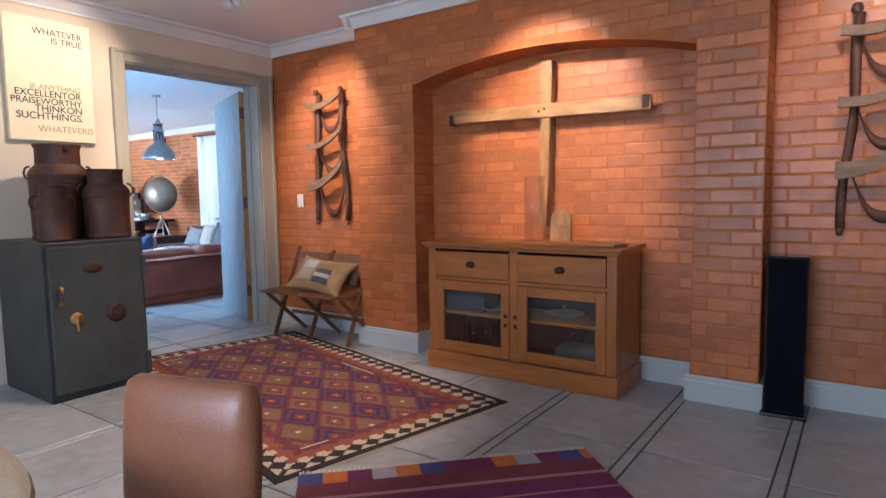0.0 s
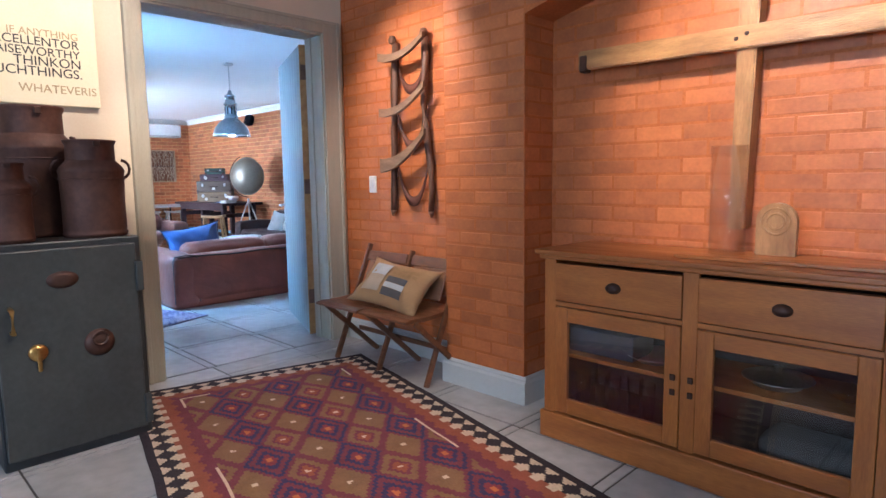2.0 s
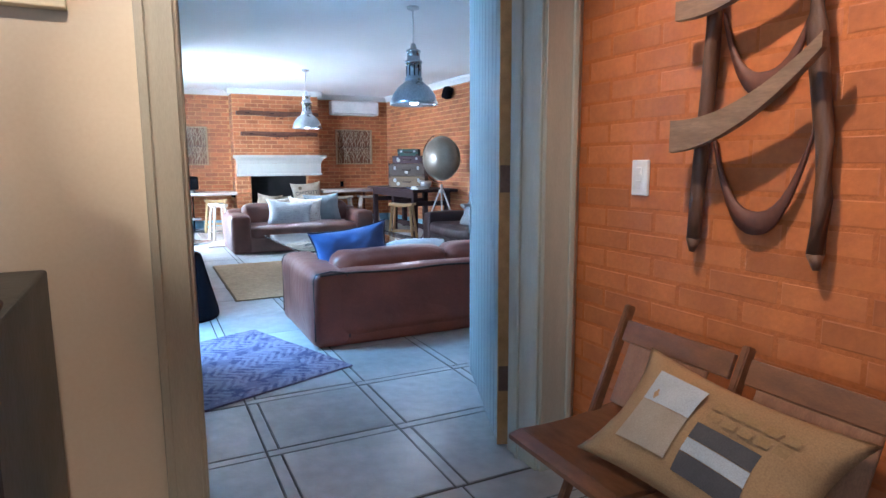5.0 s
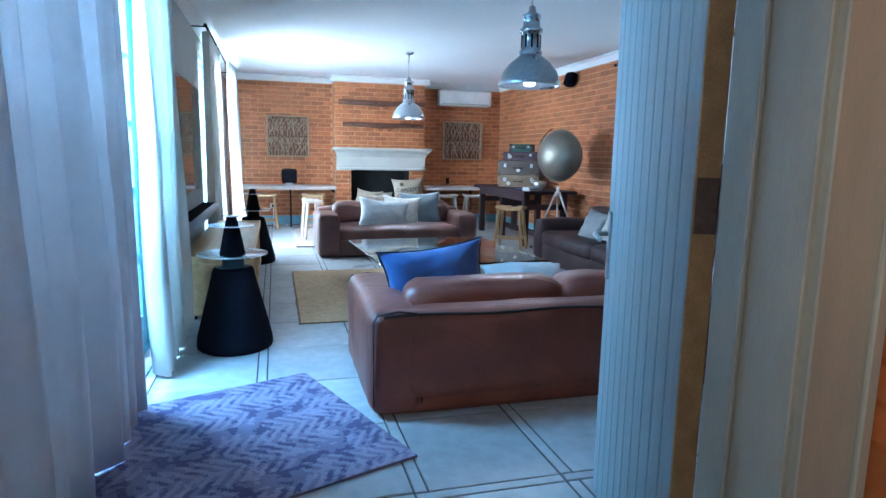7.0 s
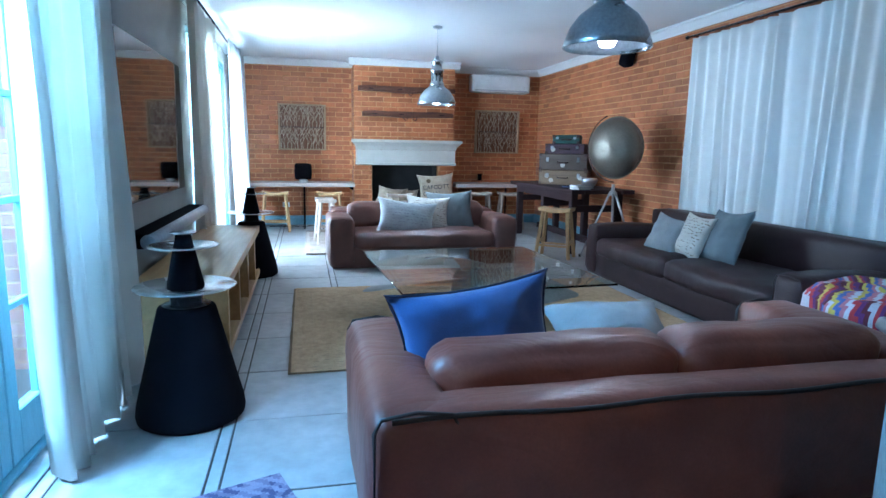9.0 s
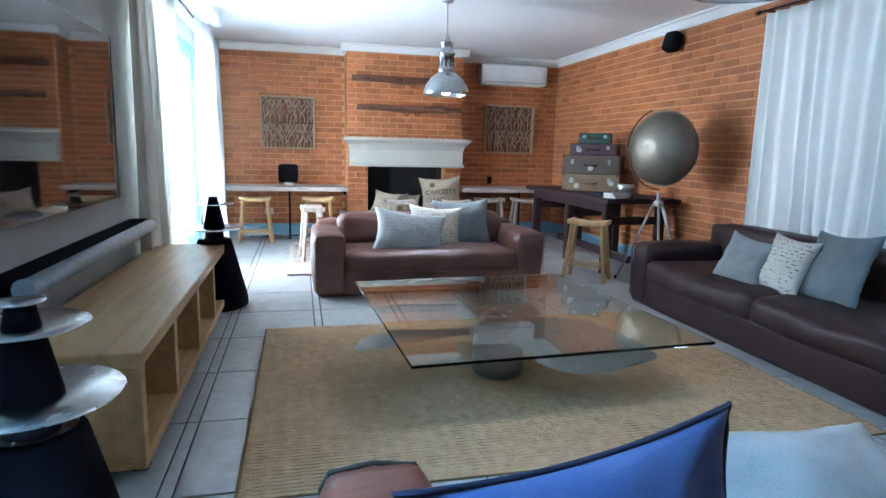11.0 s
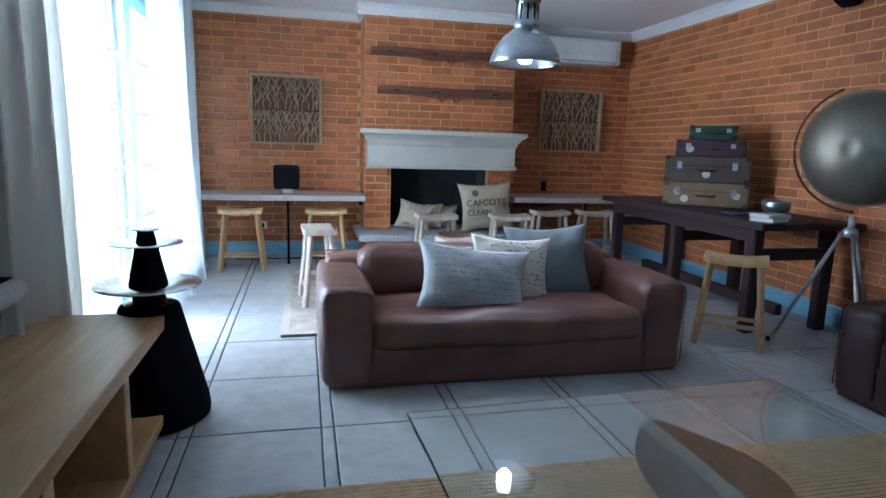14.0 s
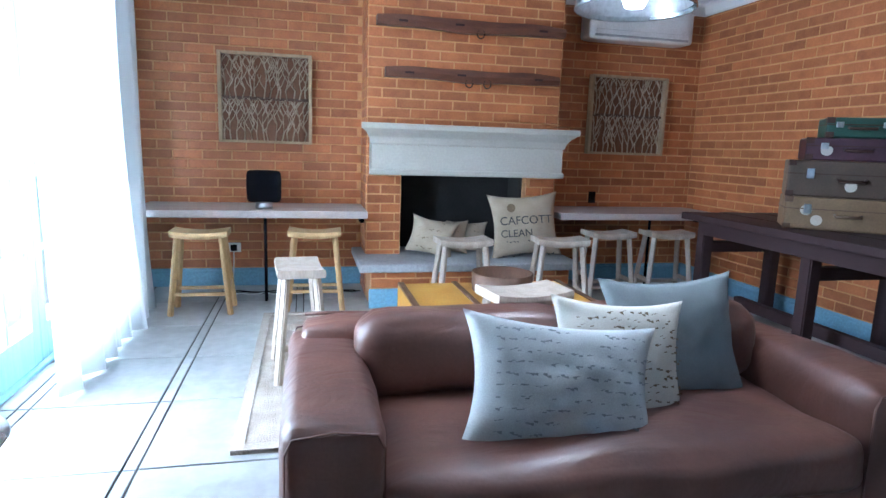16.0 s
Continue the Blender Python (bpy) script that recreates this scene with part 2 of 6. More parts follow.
SAFESIDE = mat("safe_side_paint", (0.030, 0.036, 0.038), (0.02, 0.024, 0.027), 0.4, 4, 45, 0.25)
RUST = mat("rusty_iron", (0.115, 0.050, 0.032), (0.060, 0.026, 0.019), 0.62, 7, 50, 0.5, metal=0.25)
BRASS = mat("brass", (0.65, 0.42, 0.15), (0.45, 0.27, 0.08), 0.3, 9, 60, 0.1, metal=1)
HINGEPLATE = mat("worn_hinge_metal", (0.20, 0.13, 0.10), (0.13, 0.085, 0.065), 0.45, 9, 60, 0.1, metal=0.5)
BROWNMETAL = mat("brown_plate", (0.07, 0.035, 0.025), rough=0.5, metal=0.5)
STEEL = mat("brushed_steel", (0.55, 0.56, 0.57), (0.45, 0.46, 0.47), 0.3, 5, 60, 0.06, metal=1)
SHADESTEEL = mat("pendant_steel", (0.42, 0.45, 0.47), (0.33, 0.36, 0.38), 0.28, 3, 60, 0.03, metal=1)
SHADEIN = mat("pendant_inside", (0.42, 0.44, 0.46), (0.36, 0.38, 0.40), 0.38, bump=0, metal=0.85)
DISCSTEEL = mat("disc_steel", (0.60, 0.61, 0.62), (0.52, 0.53, 0.54), 0.25, 5, 80, 0.03, metal=1)
BALLSTEEL = mat("pewter_shell", (0.21, 0.185, 0.145), (0.15, 0.13, 0.10), 0.43, 3, 40, 0.03, metal=0.7, grain=0.2)
PROP = mat("cast_propeller", (0.31, 0.31, 0.275), (0.22, 0.225, 0.21), 0.40, 6, 60, 0.25, metal=0.8)
BLACK = mat("black_cloth", (0.005, 0.005, 0.008), (0.008, 0.008, 0.011), 0.9, 8, 300, 0.15, spec=0.05)
BLACKGLOSS = mat("black_gloss", (0.008, 0.008, 0.009), rough=0.12, bump=0)
SCREEN = mat("screen_glass", (0.010, 0.008, 0.008), (0.012, 0.010, 0.010), 0.06, bump=0)
GREYPLASTIC = mat("grey_plastic", (0.40, 0.41, 0.42), rough=0.45)
WHITEPLASTIC = mat("white_plastic", (0.78, 0.79, 0.78), rough=0.4, bump=0.02)
PLASTER = mat("mantel_plaster", (0.48, 0.455, 0.395), (0.435, 0.41, 0.355), 0.75, 4, 60, 0.12, grain=0.12)
STONE = mat("hearth_stone", (0.40, 0.41, 0.42), (0.31, 0.32, 0.33), 0.6, 4, 50, 0.3)
CURTAIN = cloth_mat("white_curtain", (0.87, 0.85, 0.80), (0.82, 0.80, 0.75), 0.38)
WALLCURTAIN = cloth_mat("wall_curtain", (0.88, 0.87, 0.83), (0.83, 0.82, 0.78), 0.08)
SHEER = cloth_mat("sheer_curtain", (0.86, 0.87, 0.87), (0.80, 0.81, 0.82), 0.6)
LINING = cloth_mat("lined_curtain", (0.80, 0.74, 0.72), (0.72, 0.66, 0.64), 0.14)
BLUECLOTH = mat("blue_linen", (0.040, 0.085, 0.24), (0.032, 0.068, 0.20), 0.9, 10, 320, 0.35, sheen=0.2)
GREYCLOTH = mat("grey_linen", (0.29, 0.30, 0.30), (0.22, 0.23, 0.235), 0.92, 10, 320, 0.35)
SLATECLOTH = mat("slate_linen", (0.18, 0.205, 0.21), (0.125, 0.145, 0.15), 0.92, 7, 320, 0.35)
PALECLOTH = mat("pale_linen", (0.46, 0.48, 0.48), (0.37, 0.39, 0.40), 0.92, 10, 320, 0.35)
CREAMCLOTH = mat("cream_linen", (0.60, 0.57, 0.50), (0.54, 0.50, 0.44), 0.92, 10, 320, 0.35)
SACK = mat("coffee_sack", (0.42, 0.34, 0.25), (0.33, 0.26, 0.185), 0.95, 10, 350, 0.5)
INK = mat("dark_ink", (0.06, 0.06, 0.06), rough=0.9, bump=0)
SCRIPTINK = mat("faded_script_ink", (0.23, 0.25, 0.27), rough=0.9, bump=0)
GOLDINK = mat("worn_gold_print", (0.26, 0.15, 0.05), (0.33, 0.205, 0.09), 0.7, 20, 200, 0.2)
INKTAN = mat("tan_ink", (0.52, 0.40, 0.22), rough=0.9, bump=0)
INKBROWN = mat("brown_ink", (0.17, 0.12, 0.07), rough=0.9, bump=0)
JUTE = mat("jute", (0.62, 0.425, 0.245), (0.46, 0.30, 0.165), 0.95, 22, 150, 0.9, depth=0.01)
# jute darkened as the shade in the gaps, so the cords stand out
JUTEDARK = mat("jute_gap_shade", (0.24, 0.165, 0.09), (0.16, 0.11, 0.06), 0.95, 9, 120, 0.9, depth=0.01)
STRIPE = mat("charcoal_patch", (0.085, 0.08, 0.08), (0.06, 0.057, 0.057), 0.9, 10, 300, 0.3)
WOVENRIM = mat("woven_border", (0.46, 0.40, 0.34), (0.38, 0.32, 0.27), 0.95, 9, 110, 0.7, depth=0.006)
WOVEN = mat("woven_pale", (0.46, 0.39, 0.33), (0.27, 0.22, 0.18), 0.95, 9, 110, 0.9, depth=0.01)
CANVAS = mat("pale_canvas", (0.80, 0.75, 0.55), (0.76, 0.68, 0.44), 0.85, 3, 120, 0.12, grain=0.12)
TABLEWOOD = mat("light_table_wood", (0.58, 0.42, 0.27), (0.50, 0.35, 0.21), 0.35, 2, 40, 0.08, stretch=(1, 8, 8))
CLEAR = thin_glass("clear_glass", (0.97, 0.99, 0.98))
VASEGLASS = thin_glass("vase_glass", (0.95, 0.95, 0.97), 0.45)
TABLEGLASS = glass_mat("table_glass", (0.88, 0.96, 0.94), 0.0, 1.5)
GRASS = mat("garden_ground", (0.30, 0.27, 0.20), (0.16, 0.20, 0.08), 0.9, 1.2, 30, 0.4)
BULB = glow_mat("lit_bulb", (0.85, 0.95, 1.0), 30)
for tidy in (SCREEN,):
    shader = tidy.node_tree.nodes["Principled BSDF"]
    tidy.node_tree.links.remove(shader.inputs["Roughness"].links[0])
    shader.inputs["Roughness"].default_value = 0.035
WARMBULB = glow_mat("warm_lit_bulb", (1.0, 0.75, 0.45), 25)


def clothes(name, *c):
    return mat(name, c, tuple(v * 0.82 for v in c), 0.95, 12, 160, 0.55, depth=0.006)


K_BLACK = clothes("kilim_black", 0.022, 0.013, 0.016)
K_CREAM = clothes("kilim_cream", 0.60, 0.47, 0.32)
K_RUST = clothes("kilim_rust", 0.27, 0.075, 0.030)
K_OLIVE = clothes("kilim_olive", 0.21, 0.115, 0.045)
K_PLUM = clothes("kilim_plum", 0.165, 0.030, 0.045)
K_RED = clothes("kilim_red", 0.21, 0.032, 0.035)
K_NAVY = clothes("kilim_navy", 0.035, 0.026, 0.085)
K_ORANGE = clothes("kilim_orange", 0.50, 0.15, 0.03)
R_PURPLE = clothes("rug_purple", 0.15, 0.018, 0.085)
R_PINK = clothes("rug_pink", 0.42, 0.20, 0.24)
R_GREY = clothes("rug_grey", 0.36, 0.34, 0.37)
R_BLUE = clothes("rug_blue", 0.05, 0.065, 0.20)
V_DARK = clothes("violet_rug_dark", 0.20, 0.165, 0.25)
V_LIGHT = clothes("violet_rug_light", 0.29, 0.25, 0.335)
V_DEEP = clothes("violet_rug_deep", 0.085, 0.075, 0.16)
BL = [clothes("blanket_" + n, *c) for n, c in (("purple", (0.13, 0.03, 0.14)), ("blue", (0.10, 0.14, 0.36)), ("red", (0.42, 0.04, 0.05)), ("yellow", (0.60, 0.45, 0.08)), ("white", (0.60, 0.58, 0.60)), ("maroon", (0.12, 0.02, 0.035)), ("pink", (0.50, 0.18, 0.22)))]


# ---- building helpers ----
def obj(name, verts, faces, materials, indices=None, smooth=False):
    me = bpy.data.meshes.new(name)
    me.from_pydata(verts, [], faces)
    for m in materials if isinstance(materials, (list, tuple)) else [materials]:
        me.materials.append(m)
    if indices is not None:
        me.polygons.foreach_set("material_index", indices)
    if smooth:
        me.polygons.foreach_set("use_smooth", [True] * len(me.polygons))
    me.update()
    return new(name, me)


def part(name, bm, material, parent=None, label="", smooth=False):
    me = bpy.data.meshes.new(name)
    bm.to_mesh(me)
    bm.free()
    me.materials.append(material)
    if smooth:
        me.polygons.foreach_set("use_smooth", [True] * len(me.polygons))
    ob = new(name, me)
    if parent is not None:
        ob.parent = parent
    if label:
        ob["label"] = label
    return ob


def thing(name, m, label, category, group="", kind=""):
    ob = new(name)
    ob.empty_display_size = 0.1
    ob.matrix_world = m
    return tagged(ob, label, category, group, kind)


def bm_new():
    return bmesh.new()


def box(bm, x0, x1, y0, y1, z0, z1, bevel=0.0, seg=1, m=None):
    mm = Matrix.Translation(((x0 + x1) / 2, (y0 + y1) / 2, (z0 + z1) / 2)) @ Matrix.Diagonal((x1 - x0, y1 - y0, z1 - z0, 1))
    r = bmesh.ops.create_cube(bm, size=1, matrix=(m @ mm) if m else mm)
    if bevel:
        edges = list({e for v in r["verts"] for e in v.link_edges})
        bmesh.ops.bevel(bm, geom=edges, offset=bevel, segments=seg, profile=0.5, affect="EDGES", clamp_overlap=True)
    return bm


def boxes(*rows, bevel=0.0, seg=1):
    bm = bm_new()
    for r in rows:
        box(bm, *r, bevel=bevel, seg=seg)
    return bm


def beam(bm, p, q, w, d, bevel=0.004, w2=None, d2=None):
    """A square bar from p to q, w by d at p and w2 by d2 at q."""
    p, q = Vector(p), Vector(q)
    rot = (q - p).to_track_quat("Z", "Y").to_matrix().to_4x4()
    r = bmesh.ops.create_cube(bm, size=1, matrix=Matrix.Translation((p + q) / 2) @ rot @ Matrix.Diagonal((w, d, (q - p).length, 1)))
    if w2:
        inv = (Matrix.Translation((p + q) / 2) @ rot).inverted()
        for v in r["verts"]:
            lo = inv @ v.co
            if lo.z > 0:
                lo.x, lo.y = lo.x * w2 / w, lo.y * (d2 or w2) / d
                v.co = inv.inverted() @ lo
    if bevel:
        edges = list({e for v in r["verts"] for e in v.link_edges})
        bmesh.ops.bevel(bm, geom=edges, offset=bevel, segments=2, affect="EDGES", clamp_overlap=True)
    return bm


def lathe(profile, seg=32, bm=None, m=None):
    bm = bm or bm_new()
    rings = []
    for r, z in profile:
        rings.append([bm.verts.new((r * math.cos(2 * math.pi * i / seg), r * math.sin(2 * math.pi * i / seg), z)) for i in range(seg)] if r > 1e-5 else [bm.verts.new((0, 0, z))])
    for a, b in zip(rings, rings[1:]):
        for i in range(seg):
            j = (i + 1) % seg
            if len(a) == 1 and len(b) == 1:
                continue
            if len(a) == 1:
                bm.faces.new((a[0], b[j], b[i]))
            elif len(b) == 1:
                bm.faces.new((a[i], a[j], b[0]))
            else:
                bm.faces.new((a[i], a[j], b[j], b[i]))
    bmesh.ops.recalc_face_normals(bm, faces=bm.faces)
    if m:
        bmesh.ops.transform(bm, matrix=m, verts=[v for ring in rings for v in ring])
    return bm


def tube(points, radius, seg=8, bm=None, closed=False, taper=None):
    bm = bm or bm_new()
    pts = [Vector(p) for p in points]
    rings, n = [], len(pts)
    for i, p in enumerate(pts):
        a, b = (pts[i - 1] if i or closed else p), (pts[(i + 1) % n] if i < n - 1 or closed else p)
        q = (b - a).to_track_quat("Z", "Y").to_matrix()
        r = radius if taper is None else radius + (taper - radius) * i / (n - 1)
        rings.append([bm.verts.new(p + q @ Vector((r * math.cos(2 * math.pi * k / seg), r * math.sin(2 * math.pi * k / seg), 0))) for k in range(seg)])
    pairs = list(zip(rings, rings[1:])) + ([(rings[-1], rings[0])] if closed else [])
    for a, b in pairs:
        for k in range(seg):
            j = (k + 1) % seg
            bm.faces.new((a[k], a[j], b[j], b[k]))
    if not closed:
        bm.faces.new(rings[0][::-1])
        bm.faces.new(rings[-1])
    return bm


def softbox(sx, sy, sz, r, n=7, puff=0.0, wob=0.0, centre=(0, 0, 0), bm=None, seed=0.0, rot=None):
    """A rounded, slightly puffed cushion or padded block of that size."""
    bm = bm or bm_new()
    h = Vector((sx / 2, sy / 2, sz / 2))
    made = {}
    grid = [-1 + 2 * i / n for i in range(n + 1)]

    def vert(p):
        key = tuple(round(c, 4) for c in p)
        if key not in made:
            full = Vector((p[0] * h.x, p[1] * h.y, p[2] * h.z))
            inner = Vector([max(-h[k] + r, min(h[k] - r, full[k])) for k in range(3)])
            # spread the grid so that the edges keep their round
            e = full - inner
            q = inner + (e.normalized() * r if e.length > 1e-6 else e)
            x, y, z = p
            q += Vector((x * (1 - y * y) * (1 - z * z), y * (1 - x * x) * (1 - z * z), z * (1 - x * x) * (1 - y * y))) * puff
            if wob:
                q += noise.noise_vector(q * 5 + Vector((seed, seed * 2, 0))) * wob
            if rot:
                q = rot @ q
            made[key] = bm.verts.new(q + Vector(centre))
        return made[key]

    grid = [math.copysign(abs(g) ** 0.8, g) for g in grid]
    for ax in range(3):
        for s in (-1, 1):
            for i in range(n):
                for j in range(n):
                    q = []
                    for a, b in ((i, j), (i + 1, j), (i + 1, j + 1), (i, j + 1)):
                        p = [0, 0, 0]
                        p[ax], p[(ax + 1) % 3], p[(ax + 2) % 3] = s, grid[a], grid[b]
                        q.append(vert(p))
                    if s < 0:
                        q.reverse()
                    try:
                        bm.faces.new(q)
                    except ValueError:
                        pass
    return bm


def pillow_mesh(w, h, t, n=24, wrinkle=0.0095, seed=0.0):
    """A filled square cushion standing in the xz plane, base at z = 0."""
    bm = bm_new()
    made = {}
    for side in (1, -1):
        for i in range(n + 1):
            for j in range(n + 1):
                u, v = -1 + 2 * i / n, -1 + 2 * j / n
                edge = i in (0, n) or j in (0, n)
                if edge and side < 0:
                    made[side, i, j] = made[1, i, j]
                    continue
                th = t / 2 * ((1 - abs(u) ** 2.4) * (1 - abs(v) ** 2.4)) ** 0.62
                x = w / 2 * u * (1 - 0.145 * (1 - v * v))
                z = h / 2 * v * (1 - 0.145 * (1 - u * u)) + h / 2
                p = Vector((x, side * th, z))
                if not edge:
                    p.y += wrinkle * 1.6 * noise.noise(Vector((x * 7 + seed, z * 7, side * 3.0))) + wrinkle * noise.noise(Vector((x * 17, z * 17 + seed, side)))
                made[side, i, j] = bm.verts.new(p)
        for i in range(n):
            for j in range(n):
                f = [made[side, i, j], made[side, i + 1, j], made[side, i + 1, j + 1], made[side, i, j + 1]]
                bm.faces.new(f if side < 0 else f[::-1])
    return bm


def pillow_edge(w, h, n=10):
    pts = []
    for u, v in [(-1 + 2 * i / n, -1) for i in range(n)] + [(1, -1 + 2 * i / n) for i in range(n)] + [(1 - 2 * i / n, 1) for i in range(n)] + [(-1, 1 - 2 * i / n) for i in range(n)]:
        pts.append((w / 2 * u * (1 - 0.145 * (1 - v * v)), 0, h / 2 * v * (1 - 0.145 * (1 - u * u)) + h / 2))
    return pts


def text_mesh(name, body, size, material, m, parent=None, align="LEFT"):
    cu = bpy.data.curves.new(name, "FONT")
    cu.body, cu.size, cu.extrude, cu.align_x = body, size, 0.0012, align
    tmp = bpy.data.objects.new(name, cu)
    me = bpy.data.meshes.new_from_object(tmp)
    bpy.data.objects.remove(tmp)
    me.materials.clear()
    me.materials.append(material)
    ob = new(name, me)
    ob.matrix_local = m
    if parent is not None:
        ob.parent = parent
    return ob


def cells(name, length, width, nu, nv, pick, materials, lift=0.008, wave=0.0):
    """A woven cloth of nu by nv knots; pick(u, v) in metres gives each knot's yarn."""
    verts, faces, idx = [], [], []
    for j in range(nv + 1):
        for i in range(nu + 1):
            u, v = length * i / nu, width * j / nv
            z = lift + wave * (0.5 + noise.noise(Vector((u * 2.3, v * 2.3, 1.7))))
            rim = 0.006 * noise.noise(Vector((u * 4, v * 4, 5)))
            verts.append((u - length / 2, v - width / 2 + rim, z))
    for j in range(nv):
        for i in range(nu):
            a = j * (nu + 1) + i
            faces.append((a, a + 1, a + nu + 2, a + nu + 1))
            idx.append(pick(length * (i + 0.5) / nu, width * (j + 0.5) / nv))
    # a thin edge down to the floor
    ring = [i for i in range(nu)] + [j * (nu + 1) + nu for j in range(nv)] + [nv * (nu + 1) + nu - i for i in range(nu)] + [(nv - j) * (nu + 1) for j in range(nv)]
    base = len(verts)
    verts += [(verts[k][0], verts[k][1], 0.001) for k in ring]
    for k in range(len(ring)):
        n2 = (k + 1) % len(ring)
        faces.append((ring[k], base + k, base + n2, ring[n2]))
        idx.append(0)
    return obj(name, verts, faces, materials, idx)


# ---- bricks ----
BL_, BH_ = 0.230, 0.076
JOINT = 0.011


def brick_data(w, h, proud):
    """One brick's face with chamfered edges, in the xz plane, proud towards -y."""
    c, j = 0.0035, JOINT / 2
    a = [(j, 0, j), (w - j, 0, j), (w - j, 0, h - j), (j, 0, h - j)]
    b = [(j + c, -proud, j + c), (w - j - c, -proud, j + c), (w - j - c, -proud, h - j - c), (j + c, -proud, h - j - c)]
    return a + b, [(4, 5, 6, 7), (0, 1, 5, 4), (1, 2, 6, 5), (2, 3, 7, 6), (3, 0, 4, 7)]


def lay_bricks(wall, material, m, length, height, allowed=None, near=None, limit=290, start=0.0, proud=0.005):
    """Running bond on a wall face; m takes (along, 0, up) with -y outwards to the world. allowed(z0, z1) gives the open stretches
    of a course, near(u, v) tells which bricks are single pieces."""
    shared = bpy.data.meshes.new("brick")
    v0, f0 = brick_data(BL_, BH_, proud)
    shared.from_pydata(v0, [], f0)
    shared.materials.append(material)
    verts, faces, count = [], [], 0
    rows = int(round(height / BH_))
    rng = random.Random(7)
    for r in range(rows):
        z0 = r * BH_
        spans = allowed(z0, z0 + BH_) if allowed else [(0, length)]
        for s0, s1 in spans:
            k = math.floor((s0 - start) / BL_) - 1
            while True:
                u0 = start + k * BL_ + (BL_ / 2 if r % 2 else 0)
                u1 = u0 + BL_
                k += 1
                if u0 >= s1 - 0.02:
                    break
                a, b = max(u0, s0), min(u1, s1)
                if b - a < 0.035:
                    continue
                whole = abs(b - a - BL_) < 1e-4
                jitter = rng.uniform(-0.0012, 0.0012)
                if whole and near and count < limit and near(u0 + BL_ / 2, z0):
                    ob = new("brick", shared)
                    ob.matrix_world = m @ pose(a, jitter, z0)
                    ob.parent = wall
                    count += 1
                else:
                    bv, bf = brick_data(b - a, BH_, proud)
                    n = len(verts)
                    verts += [tuple(m @ Vector((x + a, y + jitter, z + z0))) for x, y, z in bv]
                    faces += [tuple(i + n for i in f) for f in bf]
    if verts:
        rest = obj("brickwork", verts, faces, material)
        rest.parent = wall
        tagged(rest, kind="stuff")


# ---- structure ----
W1, W2 = -4.32, -4.50            # the dividing wall's two faces
BR, PIER = 3.65, 3.40            # brick wall and pier faces of the first room
FAR, CHIM = -14.85, -14.40       # fireplace wall and chimney breast
LEFT, RIGHT = 1.85, 6.90         # long walls of the living room
CEILZ = 2.62
OPEN_L, OPEN_R, OPEN_T = 2.24, 3.455, 2.24


def wall(name, bm, material, label):
    return tagged(part(name, bm, material), label, "wall", kind="structure")


wall("wall_door", boxes((W2, W1, -2.7, OPEN_L - 0.03, 0, CEILZ), (W2, W1, OPEN_R + 0.03, BR, 0, CEILZ), (W2, W1, OPEN_L - 0.03, OPEN_R + 0.03, OPEN_T + 0.03, CEILZ)), CREAM, "smooth cream plastered wall with a wide doorway")
wall("wall_east", boxes((2.4, 2.6, -2.7, BR, 0, CEILZ)), CREAM, "plain cream plastered wall")
wall("wall_south", boxes((W1, -1.8, -2.9, -2.7, 0, CEILZ), (0.6, 2.4, -2.9, -2.7, 0, CEILZ), (-1.8, 0.6, -2.9, -2.7, 0, 0.85), (-1.8, 0.6, -2.9, -2.7, 2.2, CEILZ)), CREAM, "plain cream plastered wall with a window")
brick_wall = wall("wall_brick", boxes((W2, 2.6, BR, BR + 0.25, 0, CEILZ)), MORTAR1, "varnished terracotta brick wall with flush joints")
A0, A1 = -2.45, -0.46            # arched recess


def arch_z(x):
    s = (x - (A0 + A1) / 2) / ((A1 - A0) / 2)
    return 2.02 + 0.135 * (1 - s * s)


bm = boxes((-3.02, A0, PIER, BR, 0, CEILZ), (A1, -0.10, PIER, BR, 0, CEILZ))
n = 24
top, low = [], []
for i in range(n + 1):
    x = A0 + (A1 - A0) * i / n
    low.append((bm.verts.new((x, PIER, arch_z(x))), bm.verts.new((x, BR, arch_z(x)))))
    top.append((bm.verts.new((x, PIER, CEILZ)), bm.verts.new((x, BR, CEILZ))))
for i in range(n):
    bm.faces.new((low[i][0], low[i + 1][0], top[i + 1][0], top[i][0]))
    bm.faces.new((low[i][0], low[i][1], low[i + 1][1], low[i + 1][0]))
piers = wall("wall_arch", bm, MORTAR1, "terracotta brick piers carrying a low brick arch")

wall_far = wall("wall_fireplace", boxes((FAR - 0.2, FAR, LEFT - 0.2, RIGHT + 0.2, 0, CEILZ)), MORTAR2, "orange face brick wall behind the fireplace")
wall_right = wall("wall_right", boxes((FAR, W2, RIGHT, RIGHT + 0.2, 0, CEILZ)), MORTAR2, "long orange face brick wall")
wall("wall_living_end", boxes((W2, W1, BR + 0.25, RIGHT + 0.2, 0, CEILZ), (W2 - 0.02, W2 - 0.003, OPEN_R + 0.12, BR + 0.3, 0, CEILZ)), GREYPLASTER, "plain plastered end wall")
D1, D2 = (-7.80, -5.30), (-13.75, -10.95)  # garden doors
for x0, x1, z0 in ((FAR, D2[0], 0), (D2[1], D1[0], 0), (D1[1], W2 - 0.02, 0), (D2[0], D2[1], 2.36), (D1[0], D1[1], 2.36)):
    wall("wall_garden", boxes((x0, x1, LEFT - 0.22, LEFT, z0, CEILZ)), GREYPLASTER, "smooth grey plastered wall between the garden doors")
